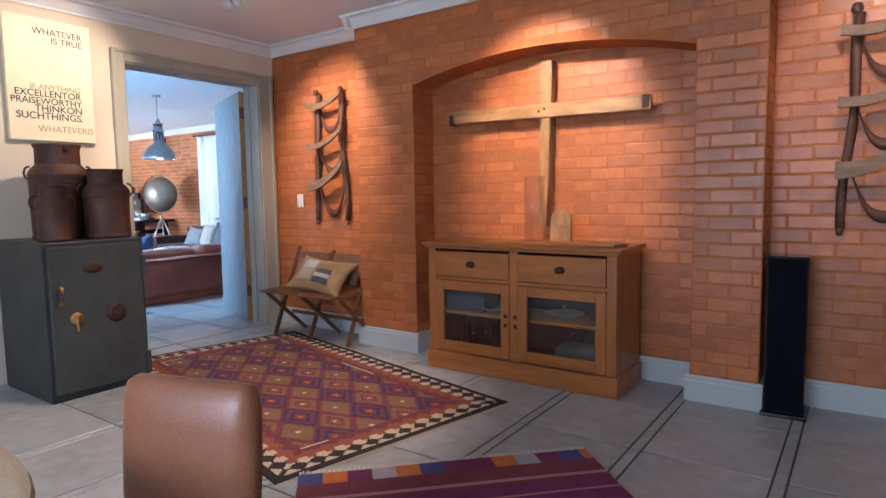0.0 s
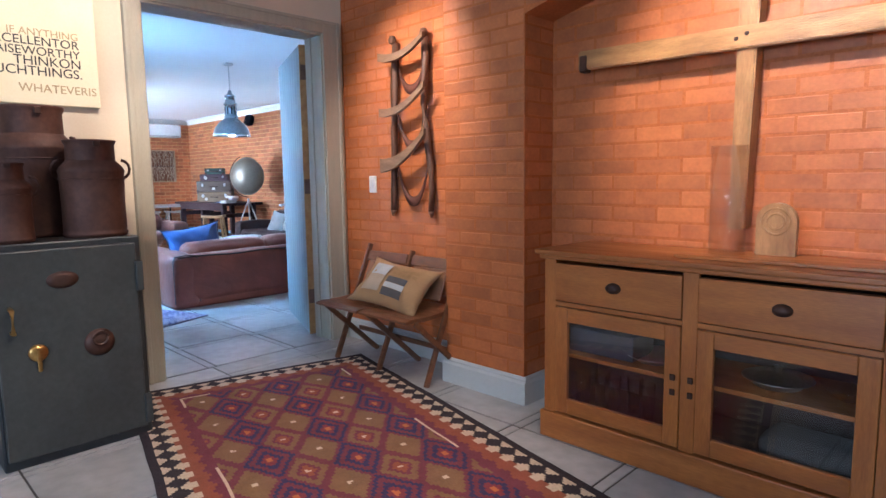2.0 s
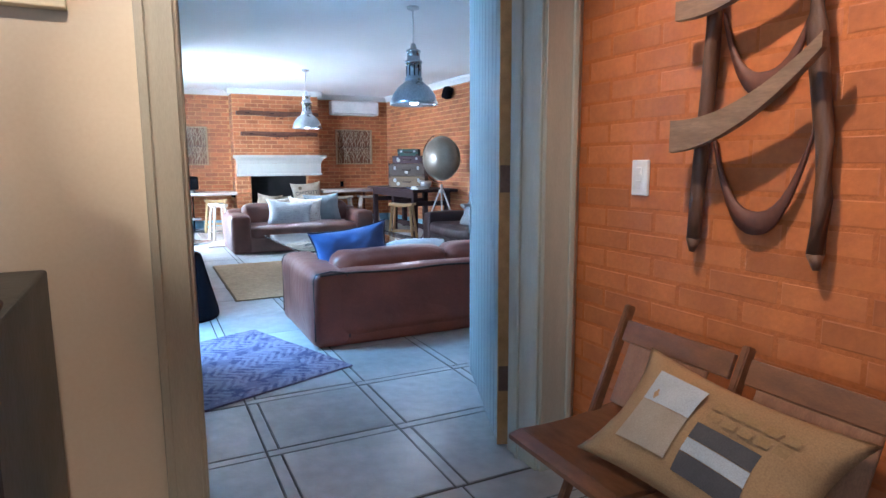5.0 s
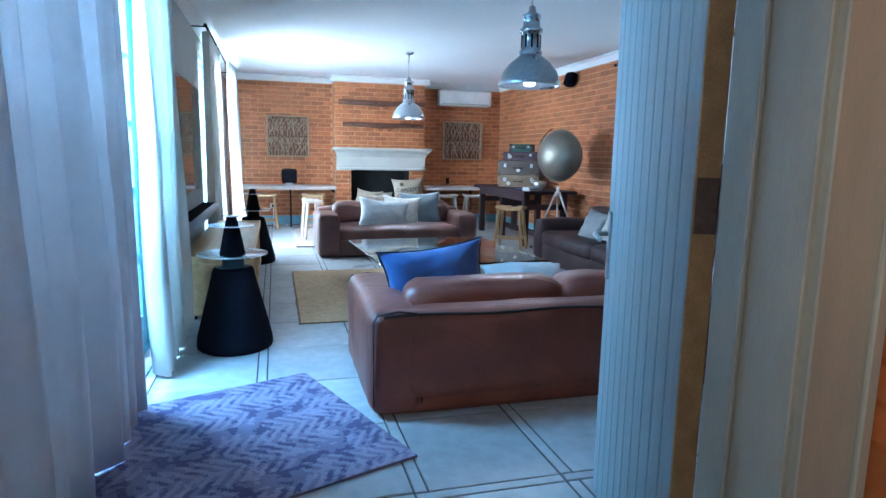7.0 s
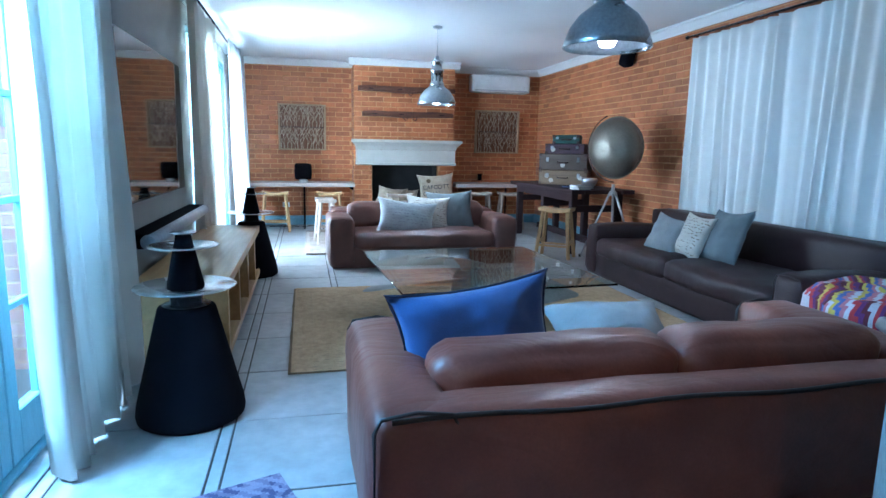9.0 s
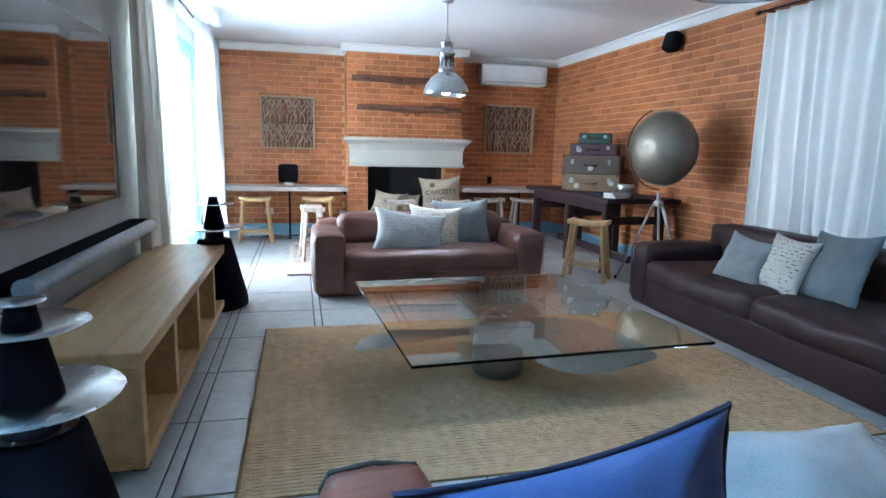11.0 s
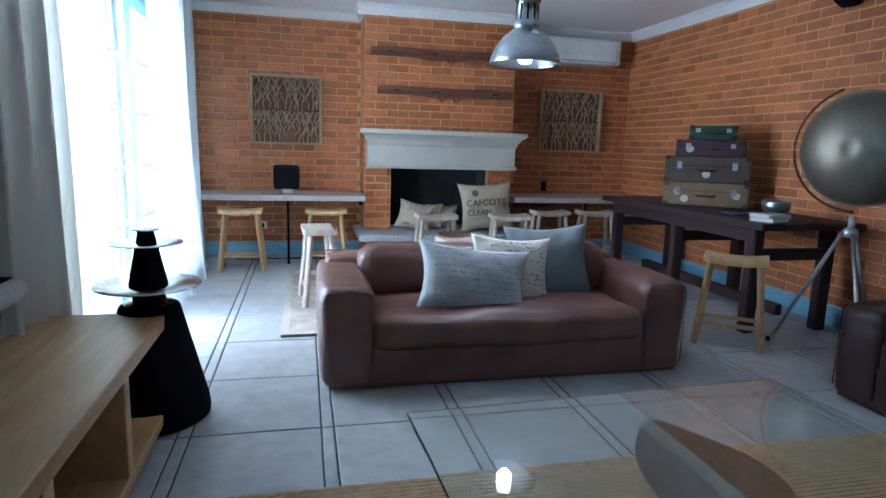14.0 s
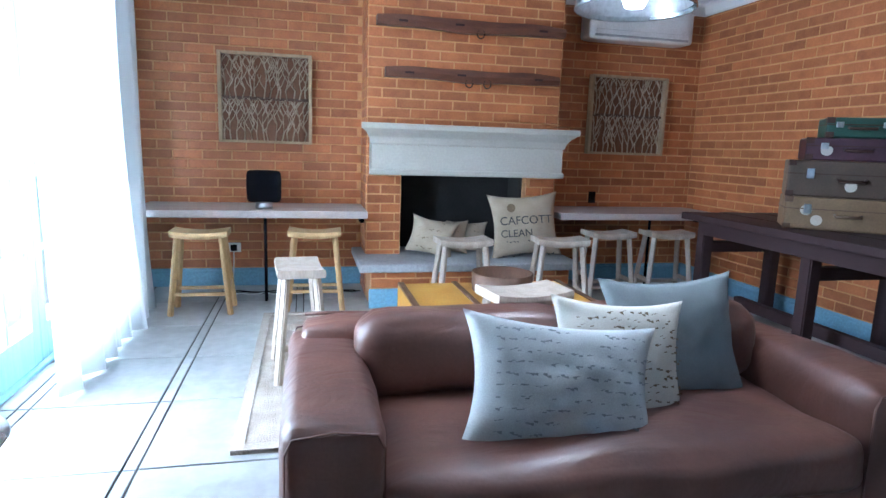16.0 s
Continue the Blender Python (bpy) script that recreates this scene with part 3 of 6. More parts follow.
FO = (3.95, 5.02, 0.33, 1.04)    # fire opening: y, y, z, z
chimney = wall("wall_chimney", boxes((FAR, CHIM, 3.67, FO[0], 0, CEILZ), (FAR, CHIM, FO[1], 5.28, 0, CEILZ), (FAR, CHIM, FO[0], FO[1], FO[3], CEILZ), (FAR, CHIM, FO[0], FO[1], 0, 0.28)), MORTAR2, "orange brick chimney breast")
tagged(part("firebox", boxes((FAR + 0.003, FAR + 0.02, FO[0], FO[1], 0.28, FO[3]), (FAR + 0.02, CHIM - 0.09, FO[0] + 0.001, FO[0] + 0.012, 0.28, FO[3]), (FAR + 0.02, CHIM - 0.09, FO[1] - 0.012, FO[1] - 0.001, 0.28, FO[3]), (FAR + 0.02, CHIM - 0.09, FO[0], FO[1], FO[3] - 0.012, FO[3] - 0.002)), SOOT), "soot-blackened lining of the fireplace", "fireplace", kind="structure")

ceil1 = tagged(part("ceiling", boxes((W1 + 0.001, 2.6, -2.9, BR + 0.2, CEILZ, CEILZ + 0.15)), CEIL), "white painted ceiling", "ceiling", kind="structure")
ceil2 = tagged(part("ceiling", boxes((FAR - 0.2, W1, LEFT - 0.22, RIGHT + 0.2, CEILZ + 0.002, CEILZ + 0.15)), CEIL), "white painted living room ceiling", "ceiling", kind="structure")
floor_ob = tagged(part("floor", boxes((FAR - 0.2, 2.6, -2.9, RIGHT + 0.2, -0.15, -0.008)), GROUT), "grey stone slab floor with narrow dark joints", "floor", kind="structure")
tagged(part("ground", boxes((-900, 900, -900, 1.60, -0.40, -0.12)), GRASS), "bare pale garden ground outside the doors", "ground", kind="structure")


def moulding(name, runs, profile, material, label):
    """A moulding of that profile (out from the wall, up) along straight runs ((x, y), (x, y), outward)."""
    verts, faces = [], []
    for (xa, ya), (xb, yb), (ox, oy) in runs:
        n0, k = len(verts), len(profile)
        for x, y in ((xa, ya), (xb, yb)):
            verts += [(x + ox * o, y + oy * o, z) for o, z in profile]
        for i in range(k):
            j = (i + 1) % k
            faces.append((n0 + i, n0 + j, n0 + k + j, n0 + k + i))
        faces += [tuple(n0 + i for i in range(k)), tuple(n0 + k + i for i in range(k))[::-1]]
    ob = obj(name, verts, faces, material)
    bmf = bmesh.new()
    bmf.from_mesh(ob.data)
    bmesh.ops.recalc_face_normals(bmf, faces=bmf.faces)
    bmf.to_mesh(ob.data)
    bmf.free()
    return tagged(ob, label, name, kind="structure")


CP = [(0.003, CEILZ - 0.10), (0.016, CEILZ - 0.10), (0.018, CEILZ - 0.085), (0.03, CEILZ - 0.07), (0.055, CEILZ - 0.03), (0.07, CEILZ - 0.022), (0.085, CEILZ - 0.02), (0.085, CEILZ - 0.001), (0.003, CEILZ - 0.001)]
moulding("cornice", [((W1, -2.7), (W1, BR), (1, 0)), ((W1, BR), (-3.02, BR), (0, -1)), ((-3.02, BR), (-3.02, PIER - 0.08), (-1, 0)), ((-3.10, PIER), (-0.02, PIER), (0, -1)), ((-0.10, BR), (-0.10, PIER - 0.08), (1, 0)), ((-0.10, BR), (2.4, BR), (0, -1))], CP, TRIMWHITE, "white moulded plaster cornice")
moulding("cornice", [((FAR, LEFT), (FAR, 3.67), (1, 0)), ((FAR, 5.28), (FAR, RIGHT), (1, 0)), ((CHIM, 3.59), (CHIM, 5.36), (1, 0)), ((FAR, 3.67), (CHIM, 3.67), (0, -1)), ((FAR, 5.28), (CHIM, 5.28), (0, 1)), ((FAR, RIGHT), (W2, RIGHT), (0, -1)), ((FAR, LEFT), (W2, LEFT), (0, 1))], CP, TRIMWHITE, "white moulded plaster cornice")
BP = [(0.0, 0.0), (0.022, 0.0), (0.022, 0.115), (0.014, 0.128), (0.014, 0.138), (0.006, 0.15), (0.0, 0.15)]
moulding("baseboard", [((W1, BR), (-3.02, BR), (0, -1)), ((-3.02, BR), (-3.02, PIER), (-1, 0)), ((-3.042, PIER), (A0 + 0.022, PIER), (0, -1)), ((A0, PIER), (A0, BR), (1, 0)), ((A0, BR), (A1, BR), (0, -1)), ((A1, BR), (A1, PIER), (-1, 0)), ((A1 - 0.022, PIER), (-0.078, PIER), (0, -1)), ((-0.10, PIER), (-0.10, BR), (1, 0)), ((-0.10, BR), (2.4, BR), (0, -1))], BP, TRIMGREY, "pale grey painted skirting board")
moulding("baseboard", [((W1, -2.7), (W1, 2.14), (1, 0))], BP, CREAM, "cream painted skirting board")
moulding("baseboard", [((FAR, LEFT), (FAR, 3.67), (1, 0)), ((FAR, 5.28), (FAR, RIGHT), (1, 0)), ((FAR, RIGHT), (W2, RIGHT), (0, -1)), ((D2[1], LEFT), (D1[0], LEFT), (0, 1))], BP, BLUETRIM, "blue painted skirting board")

# doorway lining and architrave
doorcase = tagged(part("trim", boxes((W2 - 0.015, W1 + 0.012, OPEN_L - 0.03, OPEN_L, 0, OPEN_T), (W2 - 0.015, W1 + 0.012, OPEN_R, OPEN_R + 0.03, 0, OPEN_T), (W2 - 0.015, W1 + 0.012, OPEN_L - 0.03, OPEN_R + 0.03, OPEN_T, OPEN_T + 0.03),
    (W1 + 0.002, W1 + 0.030, OPEN_L - 0.11, OPEN_L - 0.012, 0, OPEN_T + 0.10), (W1 + 0.002, W1 + 0.030, OPEN_R + 0.012, OPEN_R + 0.15, 0, OPEN_T + 0.10), (W1 + 0.003, W1 + 0.031, OPEN_L - 0.012, OPEN_R + 0.012, OPEN_T + 0.012, OPEN_T + 0.10),
    (W1 + 0.031, W1 + 0.042, OPEN_L - 0.11, OPEN_L - 0.085, 0, OPEN_T + 0.10), (W1 + 0.031, W1 + 0.042, OPEN_R + 0.125, OPEN_R + 0.15, 0, OPEN_T + 0.10), (W1 + 0.031, W1 + 0.041, OPEN_L - 0.085, OPEN_R + 0.125, OPEN_T + 0.075, OPEN_T + 0.10),
    (W2 + 0.06, W2 + 0.075, OPEN_L, OPEN_L + 0.012, 0, OPEN_T), (W2 + 0.06, W2 + 0.075, OPEN_R - 0.012, OPEN_R, 0, OPEN_T), bevel=0.003), FRAMEPAINT), "sage painted timber door lining and architrave", "door frame", kind="structure")
for z in (0.32, 1.10, 1.95):
    tagged(part("hinge_plate", boxes((W2 - 0.005, W2 + 0.045, OPEN_L, OPEN_L + 0.004, z - 0.075, z + 0.075), bevel=0.001), BROWNMETAL, doorcase), "worn metal hinge plate")

# door leaf, open into the living room
leaf = thing("door_1", pose(W2 - 0.055, OPEN_R, 0.012, 0, 0, 158.4), "open blue-grey boarded timber door leaf", "door", kind="structure")
for i in range(10):
    w = 0.97 / 10
    part("board", box(bm_new(), i * w + 0.0025, (i + 1) * w - 0.0025, -0.022, 0.022, 0, 2.20, 0.005, 2), LEAFPAINT, leaf)
part("core", boxes((0.004, 0.966, -0.012, 0.012, 0.004, 2.196)), LEAFPAINT, leaf)
for z in (0.30, 1.15, 2.0):
    part("hinge", lathe([(0, -0.085), (0.008, -0.083), (0.012, -0.075), (0.012, 0.075), (0.008, 0.083), (0, 0.085)], 12, m=pose(-0.010, -0.033, z)), STEEL, leaf, "steel butt hinge")
    part("hinge_plate", boxes((-0.0155, -0.0125, -0.021, 0.021, z - 0.055, z + 0.055), bevel=0.001), HINGEPLATE, leaf, "worn brown hinge plate")
part("stile", boxes((-0.012, -0.001, -0.024, 0.024, 0, 2.20), bevel=0.002), PALEWOOD, leaf, "bare timber hinge edge")
for s in (1, -1):
    h = part("handle_plate", boxes((0.895, 0.935, min(s * 0.022, s * 0.030), max(s * 0.022, s * 0.030), 0.82, 1.06), bevel=0.003), STEEL, leaf, "brushed steel door plate")
    part("lever", tube([(0.915, s * 0.03, 0.98), (0.915, s * 0.07, 0.98), (0.905, s * 0.075, 0.98), (0.80, s * 0.075, 0.975)], 0.009, 10), STEEL, h, "steel lever handle", True)


# garden doors: frame, stiles and glazing bars
def garden_door(name, x0, x1, leaves, label):
    d = thing(name, pose(0, 0, 0), label, "door", kind="structure")
    y = LEFT - 0.06
    part("door_frame", boxes((x0, x0 + 0.07, y - 0.04, y + 0.05, 0, 2.36), (x1 - 0.07, x1, y - 0.04, y + 0.05, 0, 2.36), (x0 + 0.07, x1 - 0.07, y - 0.04, y + 0.05, 2.29, 2.36), (x0 + 0.07, x1 - 0.07, y - 0.04, y + 0.05, 0, 0.02), bevel=0.004), GARDENBLUE, d)
    w = (x1 - x0 - 0.14) / leaves
    for i in range(leaves):
        a, b = x0 + 0.07 + i * w + 0.004, x0 + 0.07 + (i + 1) * w - 0.004
        part("leaf_frame", boxes((a, a + 0.085, y - 0.02, y + 0.025, 0.025, 2.285), (b - 0.085, b, y - 0.02, y + 0.025, 0.025, 2.285), (a + 0.085, b - 0.085, y - 0.02, y + 0.025, 0.025, 0.22), (a + 0.085, b - 0.085, y - 0.02, y + 0.025, 2.19, 2.285), bevel=0.004), GARDENBLUE, d)
        rows = [(a + 0.085, b - 0.085, y - 0.012, y + 0.016, z - 0.013, z + 0.013) for z in (0.62, 1.02, 1.42, 1.81)]
        rows.append(((a + b) / 2 - 0.013, (a + b) / 2 + 0.013, y - 0.011, y + 0.015, 0.22, 2.19))
        part("glazing_bars", boxes(*rows, bevel=0.003), GARDENBLUE, d)
        g = part("pane", boxes((a + 0.07, b - 0.07, y - 0.002, y + 0.002, 0.21, 2.2)), CLEAR, d)
        g.visible_shadow = False
    return d


garden_door("door_2", *D1, 4, "blue painted glazed garden doors with glazing bars")
garden_door("door_3", *D2, 4, "blue painted glazed garden doors behind white curtains")
g = tagged(part("window_1", boxes((-1.8, -1.74, -2.86, -2.78, 0.85, 2.2), (0.54, 0.6, -2.86, -2.78, 0.85, 2.2), (-1.74, 0.54, -2.86, -2.78, 0.85, 0.91), (-1.74, 0.54, -2.86, -2.78, 2.14, 2.2), (-0.63, -0.57, -2.86, -2.78, 0.91, 2.14)), DOORBLUE), "blue painted window frame", "window", kind="structure")
gw = tagged(part("wall_outside", boxes((-8.60, -8.38, 1.28, 1.62, -0.12, 1.30)), MORTAR2), "short red brick wall outside the garden door", "wall", kind="structure")


# ---- curtains ----
def curtain(name, x0, x1, y, z0, z1, material, label, folds=9, depth=0.05, axis="x", flare=0.0, seed=0):
    c = thing(name, pose(0, 0, 0), label, "curtain")
    nu, nv = folds * 10, 14
    verts, faces = [], []
    for j in range(nv + 1):
        t = j / nv
        for i in range(nu + 1):
            s = i / nu
            ph = 2 * math.pi * folds * s + 2.2 * noise.noise(Vector((s * folds * 0.35, seed * 3.0, t * 0.35))) * 3 + 1.3 * math.sin(5 * s + seed)
            amp = depth * (0.55 + 0.45 * t) * (0.75 + 0.9 * noise.noise(Vector((s * folds * 0.6, seed, t * 0.8))))
            off = amp * math.sin(ph + 0.5 * math.sin(t * 3 + s * 9)) + flare * t * t + 0.02 * noise.noise(Vector((s * 3, t * 2, seed)))
            along = x0 + (x1 - x0) * s + 0.015 * math.sin(ph * 2) * t
            z = z1 - (z1 - z0) * t - 0.004 * math.sin(ph) * t
            verts.append((along, y + off, z) if axis == "x" else (y + off, along, z))
    for j in range(nv):
        for i in range(nu):
            a = j * (nu + 1) + i
            faces.append((a, a + 1, a + nu + 2, a + nu + 1))
    p = obj("drape", verts, faces, material, smooth=True)
    p.parent = c
    sol = p.modifiers.new("thick", "SOLIDIFY")
    sol.thickness = 0.003
    return c


def rod(xa, xb, y, z, label):
    r = thing("curtain_rod", pose(0, 0, 0), label, "curtain rod")
    part("pole", tube([(xa, y, z), (xb, y, z)], 0.012, 10), BLACKGLOSS, r, smooth=True)
    wall_y = RIGHT if y > 4 else LEFT
    for x in (xa + 0.08, xb - 0.08):
        part("bracket", tube([(x, y, z), (x, wall_y, z)], 0.008, 8), BLACKGLOSS, r)
    for x in (xa, xb):
        part("finial", lathe([(0, -0.02), (0.018, -0.012), (0.02, 0.0), (0.018, 0.012), (0, 0.02)], 12, m=pose(x, y, z, 0, 90, 0)), BLACKGLOSS, r)


curtain("curtain", -6.60, -4.72, 1.97, 0.02, 2.50, LINING, "lined off-white curtain drawn beside the garden door", 9, 0.06, seed=1)
curtain("curtain", -8.06, -7.02, 1.99, 0.02, 2.50, CURTAIN, "white linen curtain gathered beside the garden door", 7, 0.06, flare=0.03, seed=2)
curtain("curtain", -11.80, -10.45, 1.98, 0.02, 2.50, CURTAIN, "off-white lined curtain gathered beside the television", 6, 0.07, seed=3)
curtain("curtain", -14.12, -12.50, 2.06, 0.02, 2.50, SHEER, "thin white curtain glowing in front of the garden doors", 8, 0.08, flare=0.05, seed=4)
curtain("curtain", -10.38, -7.40, 6.78, 0.06, 2.40, WALLCURTAIN, "wide white curtain hanging on a dark rod", 19, 0.045, seed=5)
rod(-8.10, -4.70, 1.97, 2.52, "thin dark curtain rod over the garden door")
rod(-14.1, -10.3, 2.00, 2.52, "thin dark curtain rod over the far garden doors")
rod(-10.50, -7.20, 6.78, 2.43, "thin dark curtain rod on the brick wall")


# ---- first room ----
# safe with milk cans
safe = thing("safe", pose(-3.54, 1.295, 0), "old dark green cast iron safe with a brass handle", "safe")
# local x runs back from the door, y along the front
SAFE_W, SAFE_D, SAFE_H = 0.595, 0.70, 0.965
part("body", box(bm_new(), -SAFE_D, -0.02, 0, SAFE_W, 0.0, SAFE_H, 0.008, 2), SAFESIDE, safe, "near-black painted safe body")
part("safe_door", box(bm_new(), -0.018, 0.012, 0.012, SAFE_W - 0.03, 0.05, SAFE_H - 0.03, 0.006, 2), SAFEGREEN, safe, "scuffed dark green steel door")
for z in (0.14, 0.78):
    part("hinge", box(bm_new(), 0.0, 0.03, SAFE_W - 0.04, SAFE_W - 0.008, z - 0.07, z + 0.07, 0.006, 2), SAFEGREEN, safe)
part("badge", lathe([(0, 0.012), (0.03, 0.011), (0.058, 0.007), (0.062, 0)], 24, m=pose(0.012, 0.262, 0.80, 0, 90, 0) @ Matrix.Diagonal((0.6, 1, 1, 1))), BROWNMETAL, safe, "oval brown maker's plate", True)
k = part("keyhole_cover", lathe([(0, 0.014), (0.03, 0.012), (0.036, 0.006), (0.037, 0)], 20, m=pose(0.012, 0.150, 0.50, 0, 90, 0)), BRASS, safe, "brass keyhole cover", True)
part("key", boxes((0.02, 0.032, 0.142, 0.158, 0.42, 0.52), bevel=0.004), BRASS, k)
part("handle", tube([(0.012, 0.065, 0.60), (0.05, 0.065, 0.60), (0.05, 0.065, 0.70), (0.012, 0.065, 0.70)], 0.010, 8), BRASS, safe, "brass pull handle", True)
part("latch_plate", lathe([(0, 0.02), (0.03, 0.02), (0.06, 0.008), (0.062, 0)], 24, m=pose(0.012, 0.385, 0.50, 0, 90, 0)), BROWNMETAL, safe, "dark round latch plate", True)
part("latch_ring", tube([(0.035, 0.385 + 0.03 * math.cos(a), 0.52 + 0.03 * math.sin(a)) for a in [i * math.pi / 8 for i in range(16)]], 0.006, 6, closed=True), BROWNMETAL, safe)


def milk_can(x, y, z, r, h, label, turn=75, dent=0.006):
    c = thing("milk_can", pose(x, y, z), label, "milk can", "old milk cans on the safe")
    b = lathe([(0, 0), (r * 0.95, 0), (r, 0.012), (r * 1.01, h * 0.04), (r * 0.985, h * 0.055), (r, h * 0.08), (r, h * 0.35), (r, h * 0.66), (r * 1.02, h * 0.67), (r * 1.015, h * 0.69), (r * 0.93, h * 0.735), (r * 0.80, h * 0.775), (r * 0.755, h * 0.79)], 40)
    for v in b.verts:
        if 0.02 < v.co.z < h * 0.66:
            k = 1 - dent / r * (0.5 + noise.noise(Vector((v.co.x * 9 + x * 7, v.co.y * 9, v.co.z * 7))))
            v.co.x, v.co.y = v.co.x * k, v.co.y * k
    part("body", b, RUST, c, smooth=True)
    part("neck", lathe([(r * 0.755, h * 0.785), (r * 0.745, h * 0.95), (r * 0.79, h * 0.975), (r * 0.81, h * 0.99), (r * 0.81, h), (r * 0.76, h), (r * 0.69, h * 0.95), (0, h * 0.86)], 36), RUST, c, smooth=True)
    part("seam_band", tube([(r * 1.005 * math.cos(a), r * 1.005 * math.sin(a), h * 0.60) for a in [2 * math.pi * i / 40 for i in range(40)]], 0.004, 6, closed=True), RUST, c, smooth=True)
    for s in (1, -1):
        e = part("ear", tube([(s * (r * 0.92 + 0.034 * math.sin(a)), 0, h * 0.70 + 0.042 * math.cos(a)) for a in [i * math.pi / 6 for i in range(7)]], 0.007, 8), RUST, c, smooth=True)
        e.rotation_euler = (0, 0, radians(turn))
    part("hasp", boxes((r * 0.74, r * 0.83, -0.014, 0.014, h * 0.93, h * 0.985), bevel=0.003), BROWNMETAL, c, "small iron lid hasp")
    return c


milk_can(-3.71, 1.752, 0.965, 0.135, 0.442, "rusty brown iron milk can on the safe")
milk_can(-3.97, 1.585, 0.965, 0.170, 0.605, "tall rusty iron milk can on the safe", 60)
milk_can(-3.645, 1.405, 0.965, 0.092, 0.335, "short rusty milk can standing on the safe", 80)

# canvas with words
sign = thing("canvas_sign", pose(W1 + 0.022, 1.71, 1.62) @ pose(0, 0, 0, 90, 0, 90), "pale yellow canvas with printed grey words", "wall art")
part("canvas", box(bm_new(), -0.27, 0.27, 0, 0.82, -0.02, 0.02, 0.004, 2), CANVAS, sign)
for body, size, y, right, mtl in (("WHATEVER", 0.060, 0.715, 0.215, INKBROWN), ("IS TRUE", 0.060, 0.662, 0.215, INKBROWN), ("IF ANYTHING", 0.052, 0.345, 0.185, INKTAN), ("EXCELLENTOR", 0.062, 0.298, 0.185, INK), ("PRAISEWORTHY", 0.060, 0.248, 0.188, INK), ("THINKON", 0.066, 0.197, 0.190, INK), ("SUCHTHINGS.", 0.066, 0.146, 0.192, INK), ("WHATEVERIS", 0.060, 0.062, 0.255, INKTAN)):
    text_mesh("lettering", body, size, mtl, pose(right, y, 0.0215), sign, "RIGHT")

# kilim
KL, KW = 2.60, 1.44


def kilim_pick(u, v):
    d = min(u, KL - u, v, KW - v)
    along = u if min(v, KW - v) <= min(u, KL - u) else v
    if d < 0.035:
        return 0
    if d < 0.125:
        s = abs(((along / 0.10) % 1) - 0.5) * 2
        t = abs((d - 0.080) / 0.045)
        return 0 if s + t < 1.0 else 1
    if d < 0.145:
        return 1 if abs(((along / 0.10) % 1) - 0.5) > 0.25 else 2
    if d < 0.24:
        zig = 0.035 * abs(((along / 0.10) % 1) - 0.5) * 2
        return 2 if d + zig < 0.215 else 4
    if d < 0.25:
        return 1 if (int(along / 0.4) % 3 == 0) else 4
    p = 0.36
    a, b = (u / p + v / (p * 0.62)), (u / p - v / (p * 0.62))
    ia, ib = math.floor(a), math.floor(b)
    fa, fb = abs(a - ia - 0.5) * 2, abs(b - ib - 0.5) * 2
    r = max(fa, fb)
    row = (ia - ib) % 3
    if row == 0:
        return 1 if r < 0.12 else 3 if r < 0.82 else 4
    if row == 1:
        return 7 if r < 0.16 else 5 if r < 0.36 else 6 if r < 0.58 else 4 if r < 0.82 else 6
    return 1 if r < 0.10 else 2 if r < 0.32 else 4 if r < 0.5 else 3 if r < 0.8 else 4


KILIM = [K_BLACK, K_CREAM, K_RUST, K_OLIVE, K_PLUM, K_RED, K_NAVY, K_ORANGE]
kilim = cells("kilim_rug", KL, KW, 208, 116, kilim_pick, KILIM, 0.007, 0.004)
kilim.matrix_world = pose(-2.74, 2.37, 0.001, 0, 0, -13.5)
tagged(kilim, "red and olive patterned kilim with a black and cream border", "rug")
fr = bm_new()
rng = random.Random(3)
for i in range(150):
    y = -KW / 2 + KW * (i + 0.5) / 150
    beam(fr, (KL / 2 - 0.002, y, 0.005), (KL / 2 + 0.025 + rng.uniform(0, 0.012), y + rng.uniform(-0.008, 0.008), 0.003), 0.004, 0.003, 0)
tagged(part("fringe", fr, K_CREAM, kilim, "knotted cream fringe"), kind="stuff")


def purple_pick(u, v):
    if u < 0.10:
        return (2, 3, 0, 1, 3, 2, 0, 0, 3, 1, 0, 2, 3)[int(v / 0.105) % 13]
    return 4 if (u - 0.10) % 0.135 > 0.118 else 0 if int(u / 0.27) % 3 else 5


rug2 = cells("purple_rug", 1.9, 1.30, 150, 100, purple_pick, [R_PURPLE, R_GREY, R_BLUE, K_ORANGE, R_PINK, K_PLUM], 0.008, 0.004)
rug2.matrix_world = pose(-0.47, 1.24, 0.014, 0, 0, -45)
tagged(rug2, "purple flat-woven rug with pink stripes and coloured squares", "rug")
fr = bm_new()
for i in range(130):
    y = -0.65 + 1.3 * (i + 0.5) / 130
    beam(fr, (-0.948, y, 0.006), (-0.985 - rng.uniform(0, 0.012), y + rng.uniform(-0.008, 0.008), 0.003), 0.005, 0.003, 0)
tagged(part("fringe", fr, CREAMCLOTH, rug2, "white knotted fringe"), kind="stuff")

